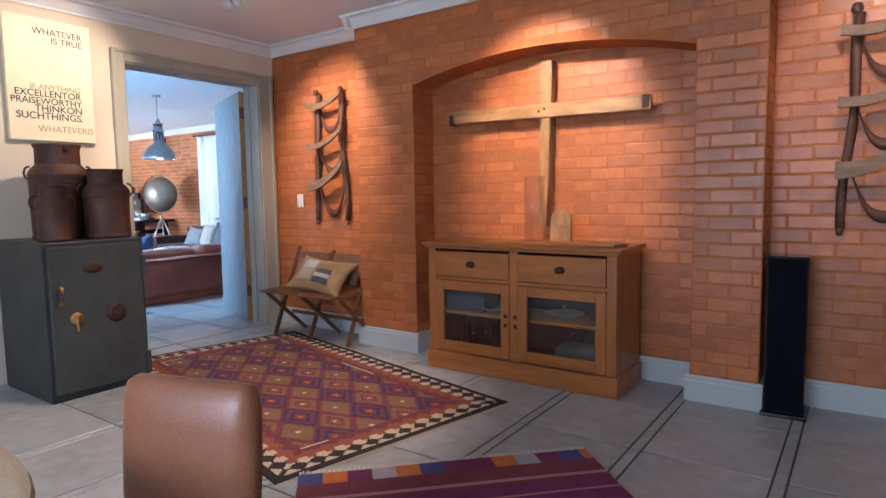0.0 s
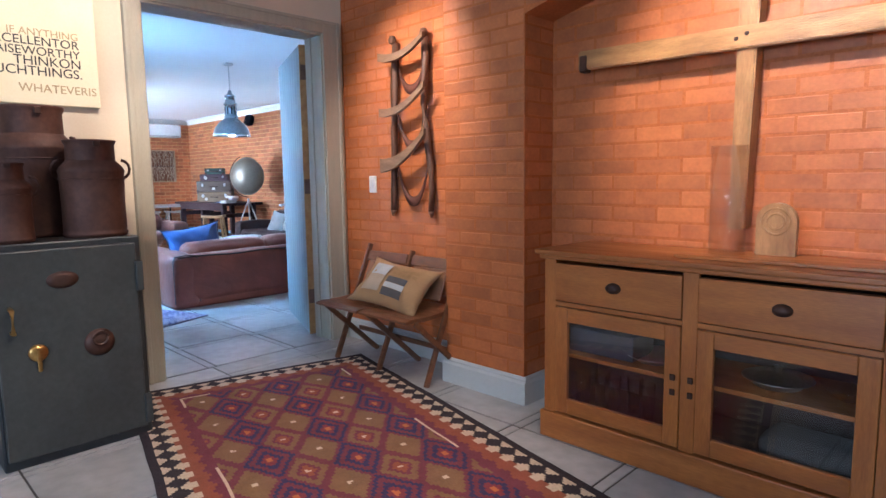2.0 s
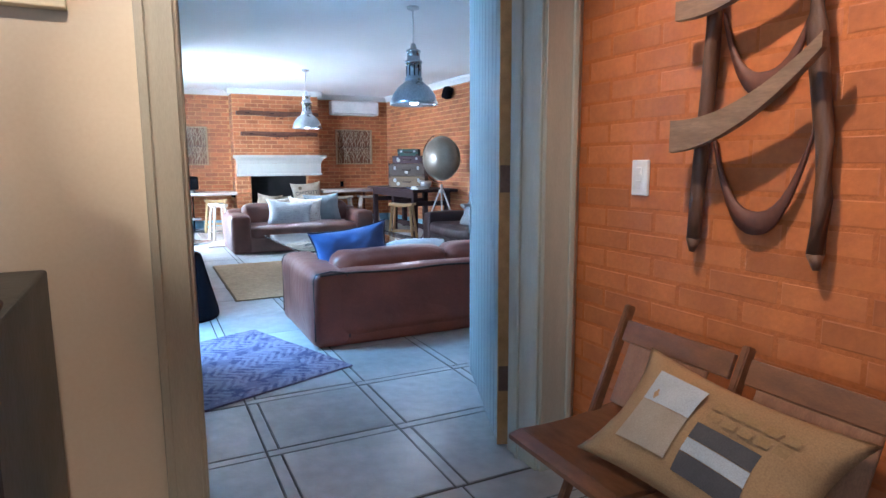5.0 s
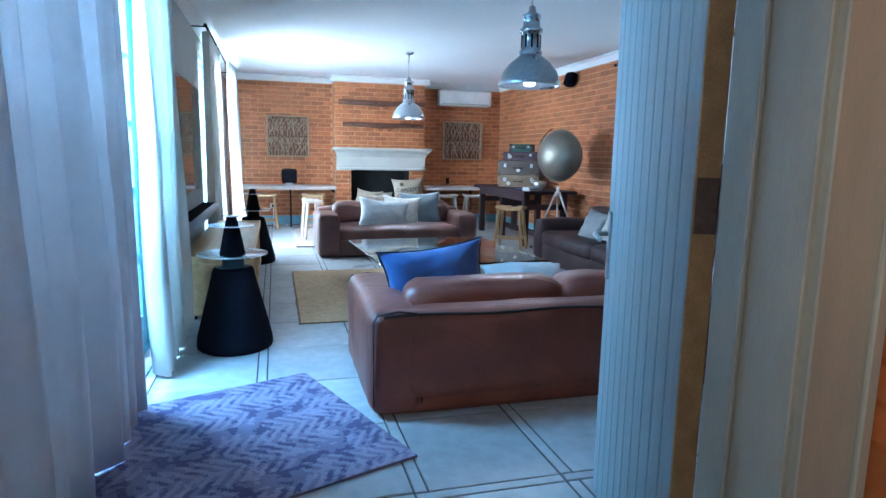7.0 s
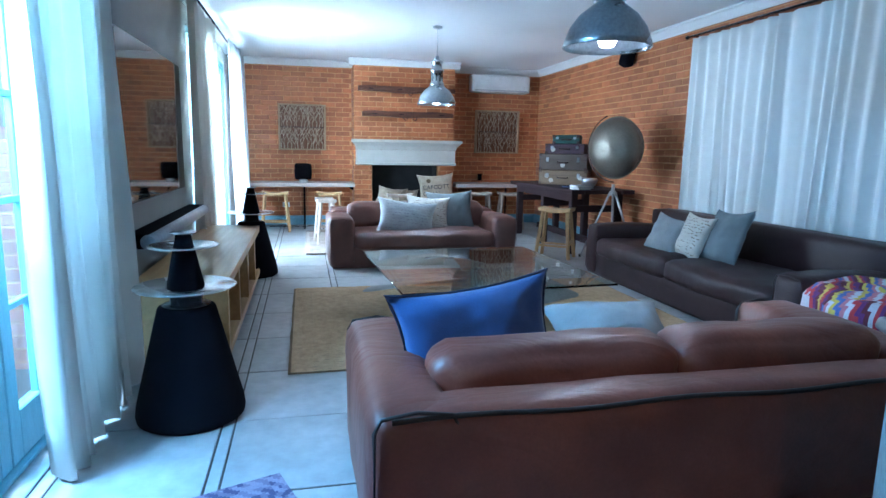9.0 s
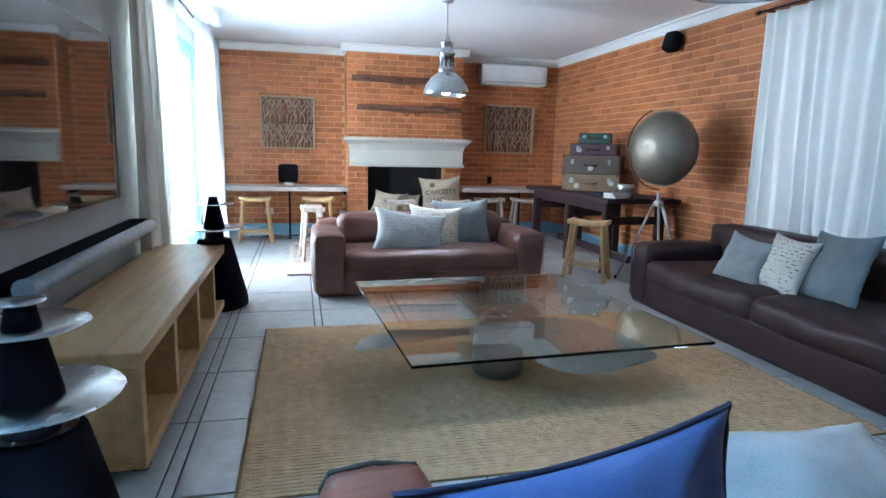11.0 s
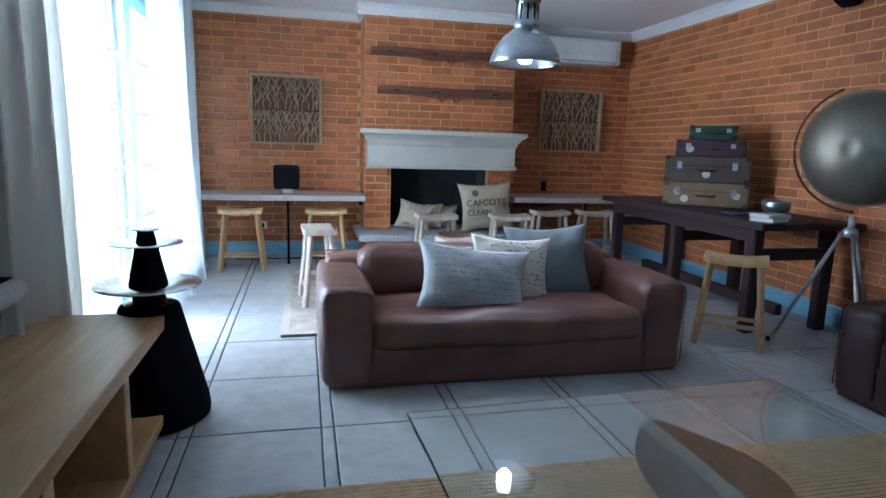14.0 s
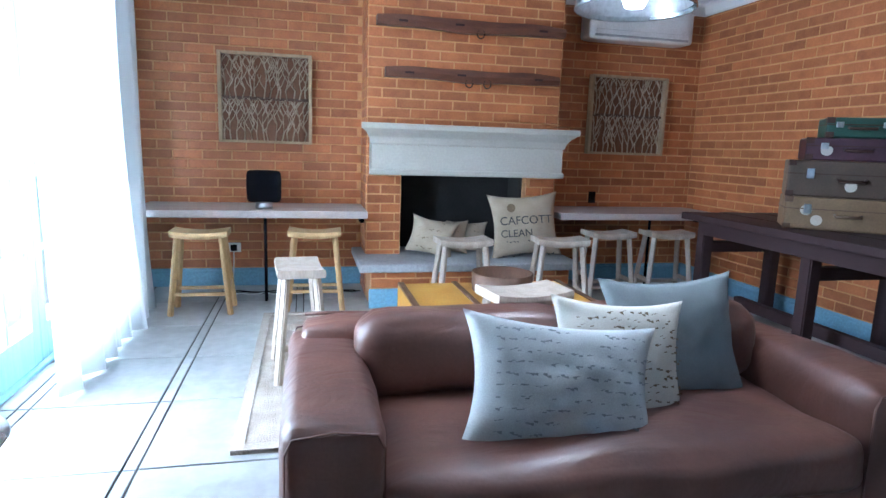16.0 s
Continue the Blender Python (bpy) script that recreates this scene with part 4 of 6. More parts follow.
# folding theatre seat
seat = thing("folding_seat", pose(-3.46, 3.32, 0), "worn wooden double folding chair against the brick wall", "chair")
for x in (-0.44, 0.0, 0.44):
    part("front_leg", beam(bm_new(), (x, -0.10, 0.0), (x, 0.22, 0.76 if x else 0.74), 0.022, 0.036), CHAIRWOOD, seat)
    part("rear_leg", beam(bm_new(), (x + 0.024, 0.24, 0.0), (x + 0.024, -0.20, 0.40), 0.020, 0.034), CHAIRWOOD, seat)
for x0, x1 in ((-0.44, -0.01), (0.01, 0.44)):
    sm = bm_new()
    prev = None
    for i in range(11):
        y = -0.25 + i * 0.041
        zc = 0.425 - 0.014 * math.sin(i / 10 * math.pi) + i * 0.0016 - (0.012 if i == 0 else 0)
        thick = 0.014 if i == 0 else 0.024
        ring = [sm.verts.new(v) for v in ((x0, y, zc), (x1, y, zc), (x1, y, zc - thick), (x0, y, zc - thick))]
        if prev:
            for q in range(4):
                sm.faces.new((prev[q], prev[(q + 1) % 4], ring[(q + 1) % 4], ring[q]))
        else:
            sm.faces.new(ring)
        prev = ring
    sm.faces.new(prev[::-1])
    bmesh.ops.recalc_face_normals(sm, faces=sm.faces)
    part("seat_panel", sm, CHAIRWOOD, seat, "curved solid wooden seat")
    b = bm_new()
    rot = pose(0, 0.155, 0.60, -23, 0, 0)
    box(b, x0 + 0.015, x1 - 0.015, -0.009, 0.009, 0.055, 0.125, 0.004, 2, rot)
    part("top_rail", b, CHAIRWOOD, seat)
    b = bm_new()
    box(b, x0 + 0.05, x1 - 0.08, -0.006, 0.006, -0.14, 0.055, 0.003, 1, rot)
    part("back_panel", b, PLYWOOD, seat, "thin walnut plywood back panel")
part("stretcher", beam(bm_new(), (-0.44, 0.10, 0.18), (0.46, 0.10, 0.18), 0.018, 0.03), CHAIRWOOD, seat)
cush = thing("patchwork_pillow", pose(-3.38, 3.17, 0.425, -46, 5, 4), "tan patchwork cushion with grey stripes", "cushion")
part("cover", pillow_mesh(0.60, 0.36, 0.14, seed=3), mat("tan_canvas", (0.36, 0.22, 0.10), (0.30, 0.175, 0.08), 0.85, 8, 250, 0.35), cush, smooth=True)


def patch(parent, w, h, t, x0, x1, z0, z1, material, label=""):
    """A sewn patch that follows the front of a cushion."""
    n = 8
    verts, faces = [], []
    for j in range(n + 1):
        for i in range(n + 1):
            x, z = x0 + (x1 - x0) * i / n, z0 + (z1 - z0) * j / n
            u, v = x / (w / 2), (z - h / 2) / (h / 2)
            y = -t / 2 * (max(0, 1 - abs(u) ** 2.4) * max(0, 1 - abs(v) ** 2.4)) ** 0.62 - 0.009
            verts.append((x * (1 - 0.145 * (1 - v * v)), y, (z - h / 2) * (1 - 0.145 * (1 - u * u)) + h / 2))
    for j in range(n):
        for i in range(n):
            a = j * (n + 1) + i
            faces.append((a, a + 1, a + n + 2, a + n + 1))
    p = obj("patch", verts, faces, material, smooth=True)
    p.parent = parent
    if label:
        p["label"] = label


for args in ((-0.21, -0.04, 0.20, 0.30, PALECLOTH), (-0.21, -0.04, 0.07, 0.198, SACK), (-0.01, 0.17, 0.155, 0.205, STRIPE), (-0.01, 0.17, 0.113, 0.153, PALECLOTH), (-0.01, 0.17, 0.055, 0.111, STRIPE)):
    patch(cush, 0.60, 0.36, 0.14, *args)
for z in (0.225, 0.262):
    for x in (0.0, 0.045, 0.09, 0.135, 0.18):
        patch(cush, 0.60, 0.36, 0.14, x, x + 0.034, z, z + 0.026, GOLDINK, "worn gold lettering bar")
sw = thing("light_switch", pose(-3.98, BR - 0.006, 1.175), "white double rocker light switch", "switch")
part("plate", box(bm_new(), -0.036, 0.036, -0.014, 0.0, -0.06, 0.06, 0.004, 2), WHITEPLASTIC, sw)
for z in (-0.022, 0.022):
    part("rocker", box(bm_new(), -0.012, 0.012, -0.019, -0.013, z - 0.014, z + 0.014, 0.002), WHITEPLASTIC, sw)


# brown of the shadows that the yoke crosspieces cast on the brick
YOKESHADOW = mat("yoke_shadow_brown", (0.13, 0.042, 0.022), (0.085, 0.028, 0.016), 0.6, 8, 60, 0.3)


# ox yokes hung like ladders
def yoke_ladder(x, label, seed):
    y = BR - 0.05
    l = thing("ox_yoke", pose(x, y, 0), label, "wall decoration", "ox yokes on the brick wall")
    r = random.Random(seed)
    for s, lean in ((-1, 0.02), (1, -0.03)):
        pts = [(s * (0.185 + 0.01 * math.sin(i * 1.1)) - s * 0.055 * (i / 8), 0.01 * math.sin(i), 1.0 + 1.1 * i / 8) for i in range(9)]
        part("pole", tube(pts, 0.021, 8, taper=0.026), OLDWOOD, l, smooth=True)
        part("pole_tip", tube([(s * 0.185, 0, 1.0), (s * 0.19, 0, 0.96)], 0.022, 8, taper=0.008), OLDWOOD, l, smooth=True)
    for z, tilt in ((1.40, 0.10), (1.72, 0.07), (2.05, 0.04)):
        b = bm_new()
        n = 12
        prev = None
        for i in range(n + 1):
            t = -1 + 2 * i / n
            cx, cz = t * 0.215, z + tilt * t - 0.05 * (1 - t * t)
            hh = 0.018 + 0.028 * (1 - t) / 2 * (1 if z < 1.6 else 0.3)
            ring = [b.verts.new((cx, yy - 0.075, cz + zz)) for yy, zz in ((-0.012, -hh), (0.012, -hh), (0.012, hh), (-0.012, hh))]
            if prev:
                for q in range(4):
                    b.faces.new((prev[q], prev[(q + 1) % 4], ring[(q + 1) % 4], ring[q]))
            else:
                b.faces.new(ring)
            prev = ring
        b.faces.new(prev[::-1])
        bmesh.ops.recalc_face_normals(b, faces=b.faces)
        part("crosspiece", b, mat("weathered_crosspiece", (0.24, 0.15, 0.09), (0.15, 0.09, 0.05), 0.6, 6, 40, 0.4, stretch=(1, 5, 5)), l)
    # sagging bands modelled in place of the crosspieces' cast shadows
    for z, sag in ((1.31, 0.25), (1.63, 0.20), (1.93, 0.14)):
        half = 0.165 - 0.05 * (z - 1.0)
        b = bm_new()
        prev = None
        for i in range(17):
            t = -1 + 2 * i / 16
            cz = z - sag * (1 - abs(t) ** 2.4)
            wd = 0.010 + 0.022 * (1 - t * t)
            ring = [b.verts.new((t * half, yy, cz + zz)) for yy, zz in ((0.012, -wd), (0.022, -wd), (0.022, wd), (0.012, wd))]
            if prev:
                for q in range(4):
                    b.faces.new((prev[q], prev[(q + 1) % 4], ring[(q + 1) % 4], ring[q]))
            else:
                b.faces.new(ring)
            prev = ring
        b.faces.new(prev[::-1])
        bmesh.ops.recalc_face_normals(b, faces=b.faces)
        part("shadow_band", b, YOKESHADOW, l, "dark sagging band for the cast shadow of a crosspiece", True)
    for s in (-1, 1):
        part("knob", lathe([(0, -0.03), (0.022, -0.02), (0.028, 0), (0.02, 0.025), (0, 0.032)], 10, m=pose(s * 0.15, -0.01, 2.12)), OLDWOOD, l)
    return l


yoke_ladder(-3.53, "dark wooden ox yokes hung one above another", 1)
yoke_ladder(0.42, "dark wooden ox yokes hanging on the lit brick", 2)

# cross in the recess
cross = thing("wooden_cross", pose(-1.46, BR - 0.055, 0), "rough golden timber cross fixed in the brick recess", "cross")
b = beam(bm_new(), (0.0, 0, 0.98), (0.02, 0, 2.09), 0.105, 0.06, 0.006, 0.085)
part("upright", b, CROSSWOODV, cross)
b = beam(bm_new(), (-0.76, -0.05, 1.772), (0.72, -0.05, 1.748), 0.04, 0.090, 0.006)
part("crossbar", b, CROSSWOOD, cross)
for x in (-0.73, 0.69):
    part("iron_end", boxes((x - 0.022, x + 0.022, -0.074, -0.026, 1.715, 1.795), bevel=0.006), BROWNMETAL, cross, "dark iron end strap")
for x, z in ((0.02, 2.03), (0.03, 1.97), (-0.02, 1.755), (0.02, 1.77)):
    part("bolt", lathe([(0, 0.008), (0.007, 0.006), (0.009, 0)], 10, m=pose(x, -0.031 if z > 1.9 else -0.071, z, 90, 0, 0)), BROWNMETAL, cross)

# pine cabinet
cab = thing("pine_cabinet", pose(-1.48, 3.16, 0), "honey pine sideboard with glazed doors and two drawers", "cabinet")
CWD, CD, CH = 1.34, 0.44, 0.885
part("plinth", box(bm_new(), -CWD / 2 - 0.015, CWD / 2 + 0.015, -0.015, CD, 0, 0.125, 0.006, 2), PINE, cab)
part("side_panel", box(bm_new(), -CWD / 2, -CWD / 2 + 0.024, 0.02, CD, 0.125, 0.845, 0.002), PINEV, cab)
part("side_panel", box(bm_new(), CWD / 2 - 0.024, CWD / 2, 0.02, CD, 0.125, 0.845, 0.002), PINEV, cab)
# back, added linings and bottom are near black, for the shade behind the glass
part("back_panel", boxes((-CWD / 2 + 0.024, CWD / 2 - 0.024, CD - 0.012, CD, 0.125, 0.845)), DARKWOOD, cab, "back board coloured near black for the shade inside")
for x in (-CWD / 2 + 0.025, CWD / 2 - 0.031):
    part("shade_lining", boxes((x, x + 0.006, 0.03, CD - 0.013, 0.146, 0.624)), DARKWOOD, cab, "near-black lining added for the shade inside")
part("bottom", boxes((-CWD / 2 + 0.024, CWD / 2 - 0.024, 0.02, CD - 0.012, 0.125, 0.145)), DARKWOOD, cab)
part("shelf", boxes((-CWD / 2 + 0.024, CWD / 2 - 0.024, 0.05, CD - 0.012, 0.385, 0.403)), PINE, cab)
part("drawer_floor", boxes((-CWD / 2 + 0.024, CWD / 2 - 0.024, 0.02, CD - 0.012, 0.625, 0.645)), PINE, cab)
part("top", box(bm_new(), -CWD / 2 - 0.035, CWD / 2 + 0.035, -0.035, CD + 0.005, 0.862, 0.885, 0.006, 3), PINE, cab)
part("top_moulding", box(bm_new(), -CWD / 2 - 0.018, CWD / 2 + 0.018, -0.02, CD, 0.842, 0.862, 0.006, 3), PINE, cab)
for x in (-CWD / 2 + 0.03, -0.0, CWD / 2 - 0.03):
    part("post", box(bm_new(), x - 0.03, x + 0.03, 0.0, 0.022, 0.125, 0.842, 0.002), PINEV, cab)
for s in (-1, 1):
    xa, xb = (-CWD / 2 + 0.062, -0.032) if s < 0 else (0.032, CWD / 2 - 0.062)
    d = part("drawer", box(bm_new(), xa, xb, -0.008, 0.03, 0.655, 0.825, 0.004, 2), PINE, cab)
    part("cup_handle", lathe([(0, 0.026), (0.018, 0.024), (0.030, 0.014), (0.034, 0)], 16, m=pose((xa + xb) / 2, -0.008, 0.742, 90, 0, 0) @ Matrix.Diagonal((1.0, 0.7, 1, 1))), BROWNMETAL, d, "dark metal cup pull", True)
    part("frame_rail", boxes((xa - 0.002, xb + 0.002, 0.0, 0.02, 0.632, 0.650)), PINE, cab)
    dr = part("door_stile", box(bm_new(), xa, xa + 0.062, -0.006, 0.018, 0.135, 0.625, 0.004, 2), PINEV, cab)
    part("door_stile", box(bm_new(), xb - 0.062, xb, -0.006, 0.018, 0.135, 0.625, 0.004, 2), PINEV, cab)
    part("door_rail", box(bm_new(), xa + 0.062, xb - 0.062, -0.005, 0.017, 0.135, 0.205, 0.003), PINE, cab)
    part("door_rail", box(bm_new(), xa + 0.062, xb - 0.062, -0.005, 0.017, 0.56, 0.625, 0.003), PINE, cab)
    g = part("pane", boxes((xa + 0.055, xb - 0.055, 0.004, 0.008, 0.20, 0.565)), CLEAR, dr)
    g.visible_shadow = False
    for z in (0.36, 0.42):
        part("latch", boxes((xb - 0.035, xb - 0.015, -0.016, -0.006, z - 0.012, z + 0.012) if s < 0 else (xa - 0.03, xa - 0.01, -0.012, -0.003, z - 0.012, z + 0.012), bevel=0.002), BROWNMETAL, dr)


def dish(name, x, y, z, prof, material, label, cat):
    d = thing(name, pose(x, y, z), label, cat)
    part("bowl", lathe(prof, 28), material, d, smooth=True)
    return d


dish("serving_dish", -1.22, 3.36, 0.404, [(0, 0.004), (0.08, 0.004), (0.11, 0.03), (0.125, 0.035), (0.123, 0.039), (0.10, 0.03), (0.06, 0.05), (0.012, 0.06), (0.014, 0.08), (0, 0.085)], STEEL, "round metal serving dish with a lid", "dish")
dish("glass_bowl", -0.98, 3.38, 0.404, [(0, 0.002), (0.05, 0.002), (0.10, 0.05), (0.104, 0.05), (0.055, 0.006), (0, 0.006)], CLEAR, "shallow glass bowl on the shelf", "bowl")
dish("metal_platter", -1.70, 3.36, 0.404, [(0, 0.002), (0.08, 0.002), (0.13, 0.03), (0.132, 0.034), (0.08, 0.008), (0, 0.008)], STEEL, "polished metal platter on the shelf", "dish")
for i, (x, y) in enumerate(((-2.03, 3.30), (-1.96, 3.36), (-1.88, 3.31), (-1.80, 3.37), (-1.72, 3.32))):
    dish("drinking_glass", x, y, 0.146, [(0, 0.003), (0.028, 0.003), (0.036, 0.16), (0.039, 0.16), (0.031, 0.0), (0, 0.0)][::-1], CLEAR, "tall clear drinking glass in the cabinet", "glass")
bx = thing("storage_box", pose(-1.92, 3.36, 0.404), "dark blue box inside the cabinet", "box")
part("body", box(bm_new(), -0.16, 0.16, -0.10, 0.10, 0.0, 0.11, 0.006, 2), mat("dark_blue_card", (0.03, 0.035, 0.06), rough=0.6), bx)
bx = thing("folded_cloth", pose(-1.10, 3.36, 0.146), "folded dark cloth inside the cabinet", "cloth")
part("cloth", softbox(0.30, 0.2, 0.09, 0.03, 8, 0.01, 0.01, (0, 0, 0.045)), STRIPE, bx, smooth=True)
brd = thing("wooden_board", pose(-1.22, 3.33, 0.886, 0, 0, 2), "long thin pine board lying on the sideboard", "board")
part("board", box(bm_new(), -0.36, 0.36, -0.10, 0.10, 0.0, 0.014, 0.003, 2), PINE, brd)
part("handle", box(bm_new(), 0.36, 0.41, -0.025, 0.025, 0.001, 0.013, 0.004, 2), OLDWOOD, brd, "dark worn handle")
vase = thing("glass_vase", pose(-1.42, 3.34, 0.901), "tall clear glass cylinder vase on the sideboard", "vase")
part("cylinder", lathe([(0, 0.0), (0.066, 0.0), (0.068, 0.42), (0.064, 0.42), (0.062, 0.012), (0, 0.012)], 40), VASEGLASS, vase, smooth=True)
carv = thing("carved_stone", pose(-1.26, 3.40, 0.901), "small round carved wooden panel leaning behind the vase", "ornament")
b = bm_new()
n = 18
ring = [[], []]
for k2 in range(2):
    for i in range(n + 1):
        a = math.pi * i / n
        ring[k2].append(b.verts.new((0.07 * math.cos(a), -0.015 + 0.03 * k2, 0.13 + 0.07 * math.sin(a))))
    ring[k2] += [b.verts.new((-0.07, -0.015 + 0.03 * k2, 0)), b.verts.new((0.07, -0.015 + 0.03 * k2, 0))]
b.faces.new(ring[0])
b.faces.new(ring[1][::-1])
for i in range(len(ring[0])):
    j = (i + 1) % len(ring[0])
    b.faces.new((ring[0][i], ring[0][j], ring[1][j], ring[1][i]))
bmesh.ops.recalc_face_normals(b, faces=b.faces)
part("panel", b, CROSSWOODV, carv)
for r in (0.03, 0.05):
    part("carved_ring", tube([(r * math.cos(a), -0.016, 0.13 + r * math.sin(a)) for a in [i * math.pi / 10 for i in range(20)]], 0.005, 6, closed=True), CROSSWOODV, carv)

# loudspeaker
sp = thing("floor_speaker", pose(0.02, 3.42, 0, 0, 0, 4), "tall slim black floor-standing loudspeaker", "loudspeaker")
part("cabinet", box(bm_new(), -0.095, 0.095, -0.06, 0.14, 0.02, 0.86, 0.006, 2), BLACKGLOSS, sp)
part("grille", box(bm_new(), -0.088, 0.088, -0.072, -0.061, 0.03, 0.85, 0.004, 2), BLACK, sp, "black cloth grille")
part("base_plate", box(bm_new(), -0.11, 0.11, -0.08, 0.16, 0, 0.02, 0.005, 2), BLACKGLOSS, sp)

# dining chair and table
ch = thing("dining_chair", pose(-0.705, 0.405, 0, 0, 0, 16), "tan leather upholstered dining chair pulled to a table", "chair", "dining chairs")
b = softbox(0.305, 0.06, 0.48, 0.028, 10, 0.006, 0.004, (0, 0.03, 0.62), seed=2)
for v in b.verts:
    v.co.y += 0.10 * (v.co.z - 0.4) ** 2 + 0.16 * v.co.x ** 2 - 0.02
part("backrest", b, LEATHERTAN, ch, smooth=True)
part("seat", softbox(0.44, 0.44, 0.10, 0.035, 8, 0.01, 0.003, (0, -0.20, 0.43)), LEATHERTAN, ch, smooth=True)
for x in (-0.18, 0.18):
    for y in (-0.38, 0.0):
        part("leg", beam(bm_new(), (x, y, 0), (x, y, 0.385), 0.032, 0.032, 0.003, 0.042), DARKWOOD, ch)
tb = thing("dining_table", pose(-0.96, -0.44, 0), "light timber dining table with rounded edge", "table")
b = lathe([(0, 0.712), (0.62, 0.712), (0.645, 0.722), (0.65, 0.735), (0.645, 0.748), (0.63, 0.75), (0, 0.75)], 56)
part("tabletop", b, TABLEWOOD, tb, smooth=False)
part("pedestal", lathe([(0, 0), (0.30, 0), (0.30, 0.02), (0.06, 0.05), (0.05, 0.70), (0.16, 0.712), (0, 0.712)], 32), DARKWOOD, tb, smooth=True)

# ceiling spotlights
# the last fixture is made up too, to carry the fill spot
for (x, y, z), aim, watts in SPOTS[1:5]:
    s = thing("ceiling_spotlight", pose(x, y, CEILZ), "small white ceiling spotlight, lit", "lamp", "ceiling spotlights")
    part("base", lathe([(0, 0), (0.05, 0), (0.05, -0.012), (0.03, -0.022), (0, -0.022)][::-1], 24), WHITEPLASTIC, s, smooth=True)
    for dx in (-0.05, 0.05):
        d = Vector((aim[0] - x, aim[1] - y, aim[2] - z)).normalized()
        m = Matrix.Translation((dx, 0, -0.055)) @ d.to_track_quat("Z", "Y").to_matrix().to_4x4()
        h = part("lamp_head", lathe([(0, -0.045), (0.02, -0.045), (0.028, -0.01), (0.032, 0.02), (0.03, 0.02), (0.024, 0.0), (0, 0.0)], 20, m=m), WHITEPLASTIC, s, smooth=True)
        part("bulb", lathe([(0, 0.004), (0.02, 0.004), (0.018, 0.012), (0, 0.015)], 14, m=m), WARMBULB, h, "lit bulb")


# ---- living room ----
def sofa(m, w, d, leather, label, arm_h=0.56, back_h=0.60, seat_h=0.36, arm_w=0.24, cushions=1, seats=1, seed=0.0, roll=True, trim=None):
    """A low padded sofa; local x along its width from the left end as one sits, y from front (0) to back (d)."""
    s = thing("sofa", m, label, "sofa", "leather sofas")
    part("base", softbox(w - 0.06, d - 0.04, 0.235, 0.02, 6, 0.0, 0.002, (w / 2, d / 2, 0.12)), leather, s, smooth=True)
    for x in (arm_w / 2, w - arm_w / 2):
        b = softbox(arm_w, d - 0.02, arm_h - 0.006, 0.055, 10, 0.012, 0.008, (x, d / 2, (arm_h + 0.006) / 2), seed=seed + x)
        for v in b.verts:
            if v.co.z > arm_h - 0.12:
                v.co.z -= 0.05 * max(0, (v.co.y - d * 0.35)) / d * 0.6
        a = part("arm", b, leather, s, smooth=True)
        for y in (0.018, d - 0.018):
            part("piping", tube([(x - arm_w / 2 + 0.012, y, 0.06), (x - arm_w / 2 + 0.010, y, arm_h - 0.06), (x - arm_w / 2 + 0.03, y, arm_h - 0.022), (x, y, arm_h - 0.008), (x + arm_w / 2 - 0.03, y, arm_h - 0.022), (x + arm_w / 2 - 0.010, y, arm_h - 0.06), (x + arm_w / 2 - 0.012, y, 0.06)], 0.006 if trim else 0.004, 6), trim or leather, a, smooth=True)
    b = part("backrest", softbox(w - 0.10, 0.22, back_h - 0.06, 0.06, 12, 0.012, 0.008, (w / 2, d - 0.115, (back_h + 0.06) / 2 - 0.0), seed=seed + 9), leather, s, smooth=True)
    part("piping", tube([(0.06 + (w - 0.12) * i / 20, d - 0.020, back_h - 0.012 - 0.006 * math.sin(i * 0.9 + seed)) for i in range(21)], 0.008, 6), trim or leather, b, smooth=True)
    inner = (w - 2 * arm_w) / seats
    for i in range(seats):
        x = arm_w + inner * (i + 0.5)
        part("seat_cushion", softbox(inner + 0.015, d - 0.20, 0.19, 0.06, 18, 0.022, 0.014, (x, (d - 0.20) / 2 - 0.005, seat_h - 0.075), seed=seed + i), leather, s, smooth=True)
    if roll:
        inner = (w - 2 * arm_w + 0.04) / cushions
        for i in range(cushions):
            x = arm_w - 0.02 + inner * (i + 0.5)
            part("back_cushion", softbox(inner + 0.015, 0.25, 0.29, 0.085, 12, 0.016, 0.014, (x, d - 0.335, seat_h + 0.145), seed=seed + 5 + i, rot=None), leather, s, smooth=True)
    for x in (0.12, w - 0.12):
        for y in (0.10, d - 0.10):
            part("foot", box(bm_new(), x - 0.025, x + 0.025, y - 0.025, y + 0.025, 0, 0.012, 0.003), DARKWOOD, s)
    return s


# sofa seen from behind: sits facing the fireplace
sofa(pose(-7.27, 5.24, 0, 0, 0, -90), 2.18, 1.02, LEATHER, "brown leather sofa with dark piping, its back to the door", 0.53, 0.51, 0.32, 0.26, 2, 2, 1.0, trim=PIPING)
# sofa facing the door, before the fireplace
sofa(pose(-10.93, 3.13, 0, 0, 0, 90), 2.04, 0.98, LEATHERBROWN, "brown leather sofa facing the glass table", 0.53, 0.57, 0.36, 0.27, 2, 1, 4.0)
# dark sofa along the brick wall
sofa(pose(-10.53, 5.77, 0, 0, 0, 0), 2.86, 0.94, LEATHERDARK, "dark brown leather sofa along the brick wall", 0.52, 0.68, 0.37, 0.25, 2, 2, 7.0, False)


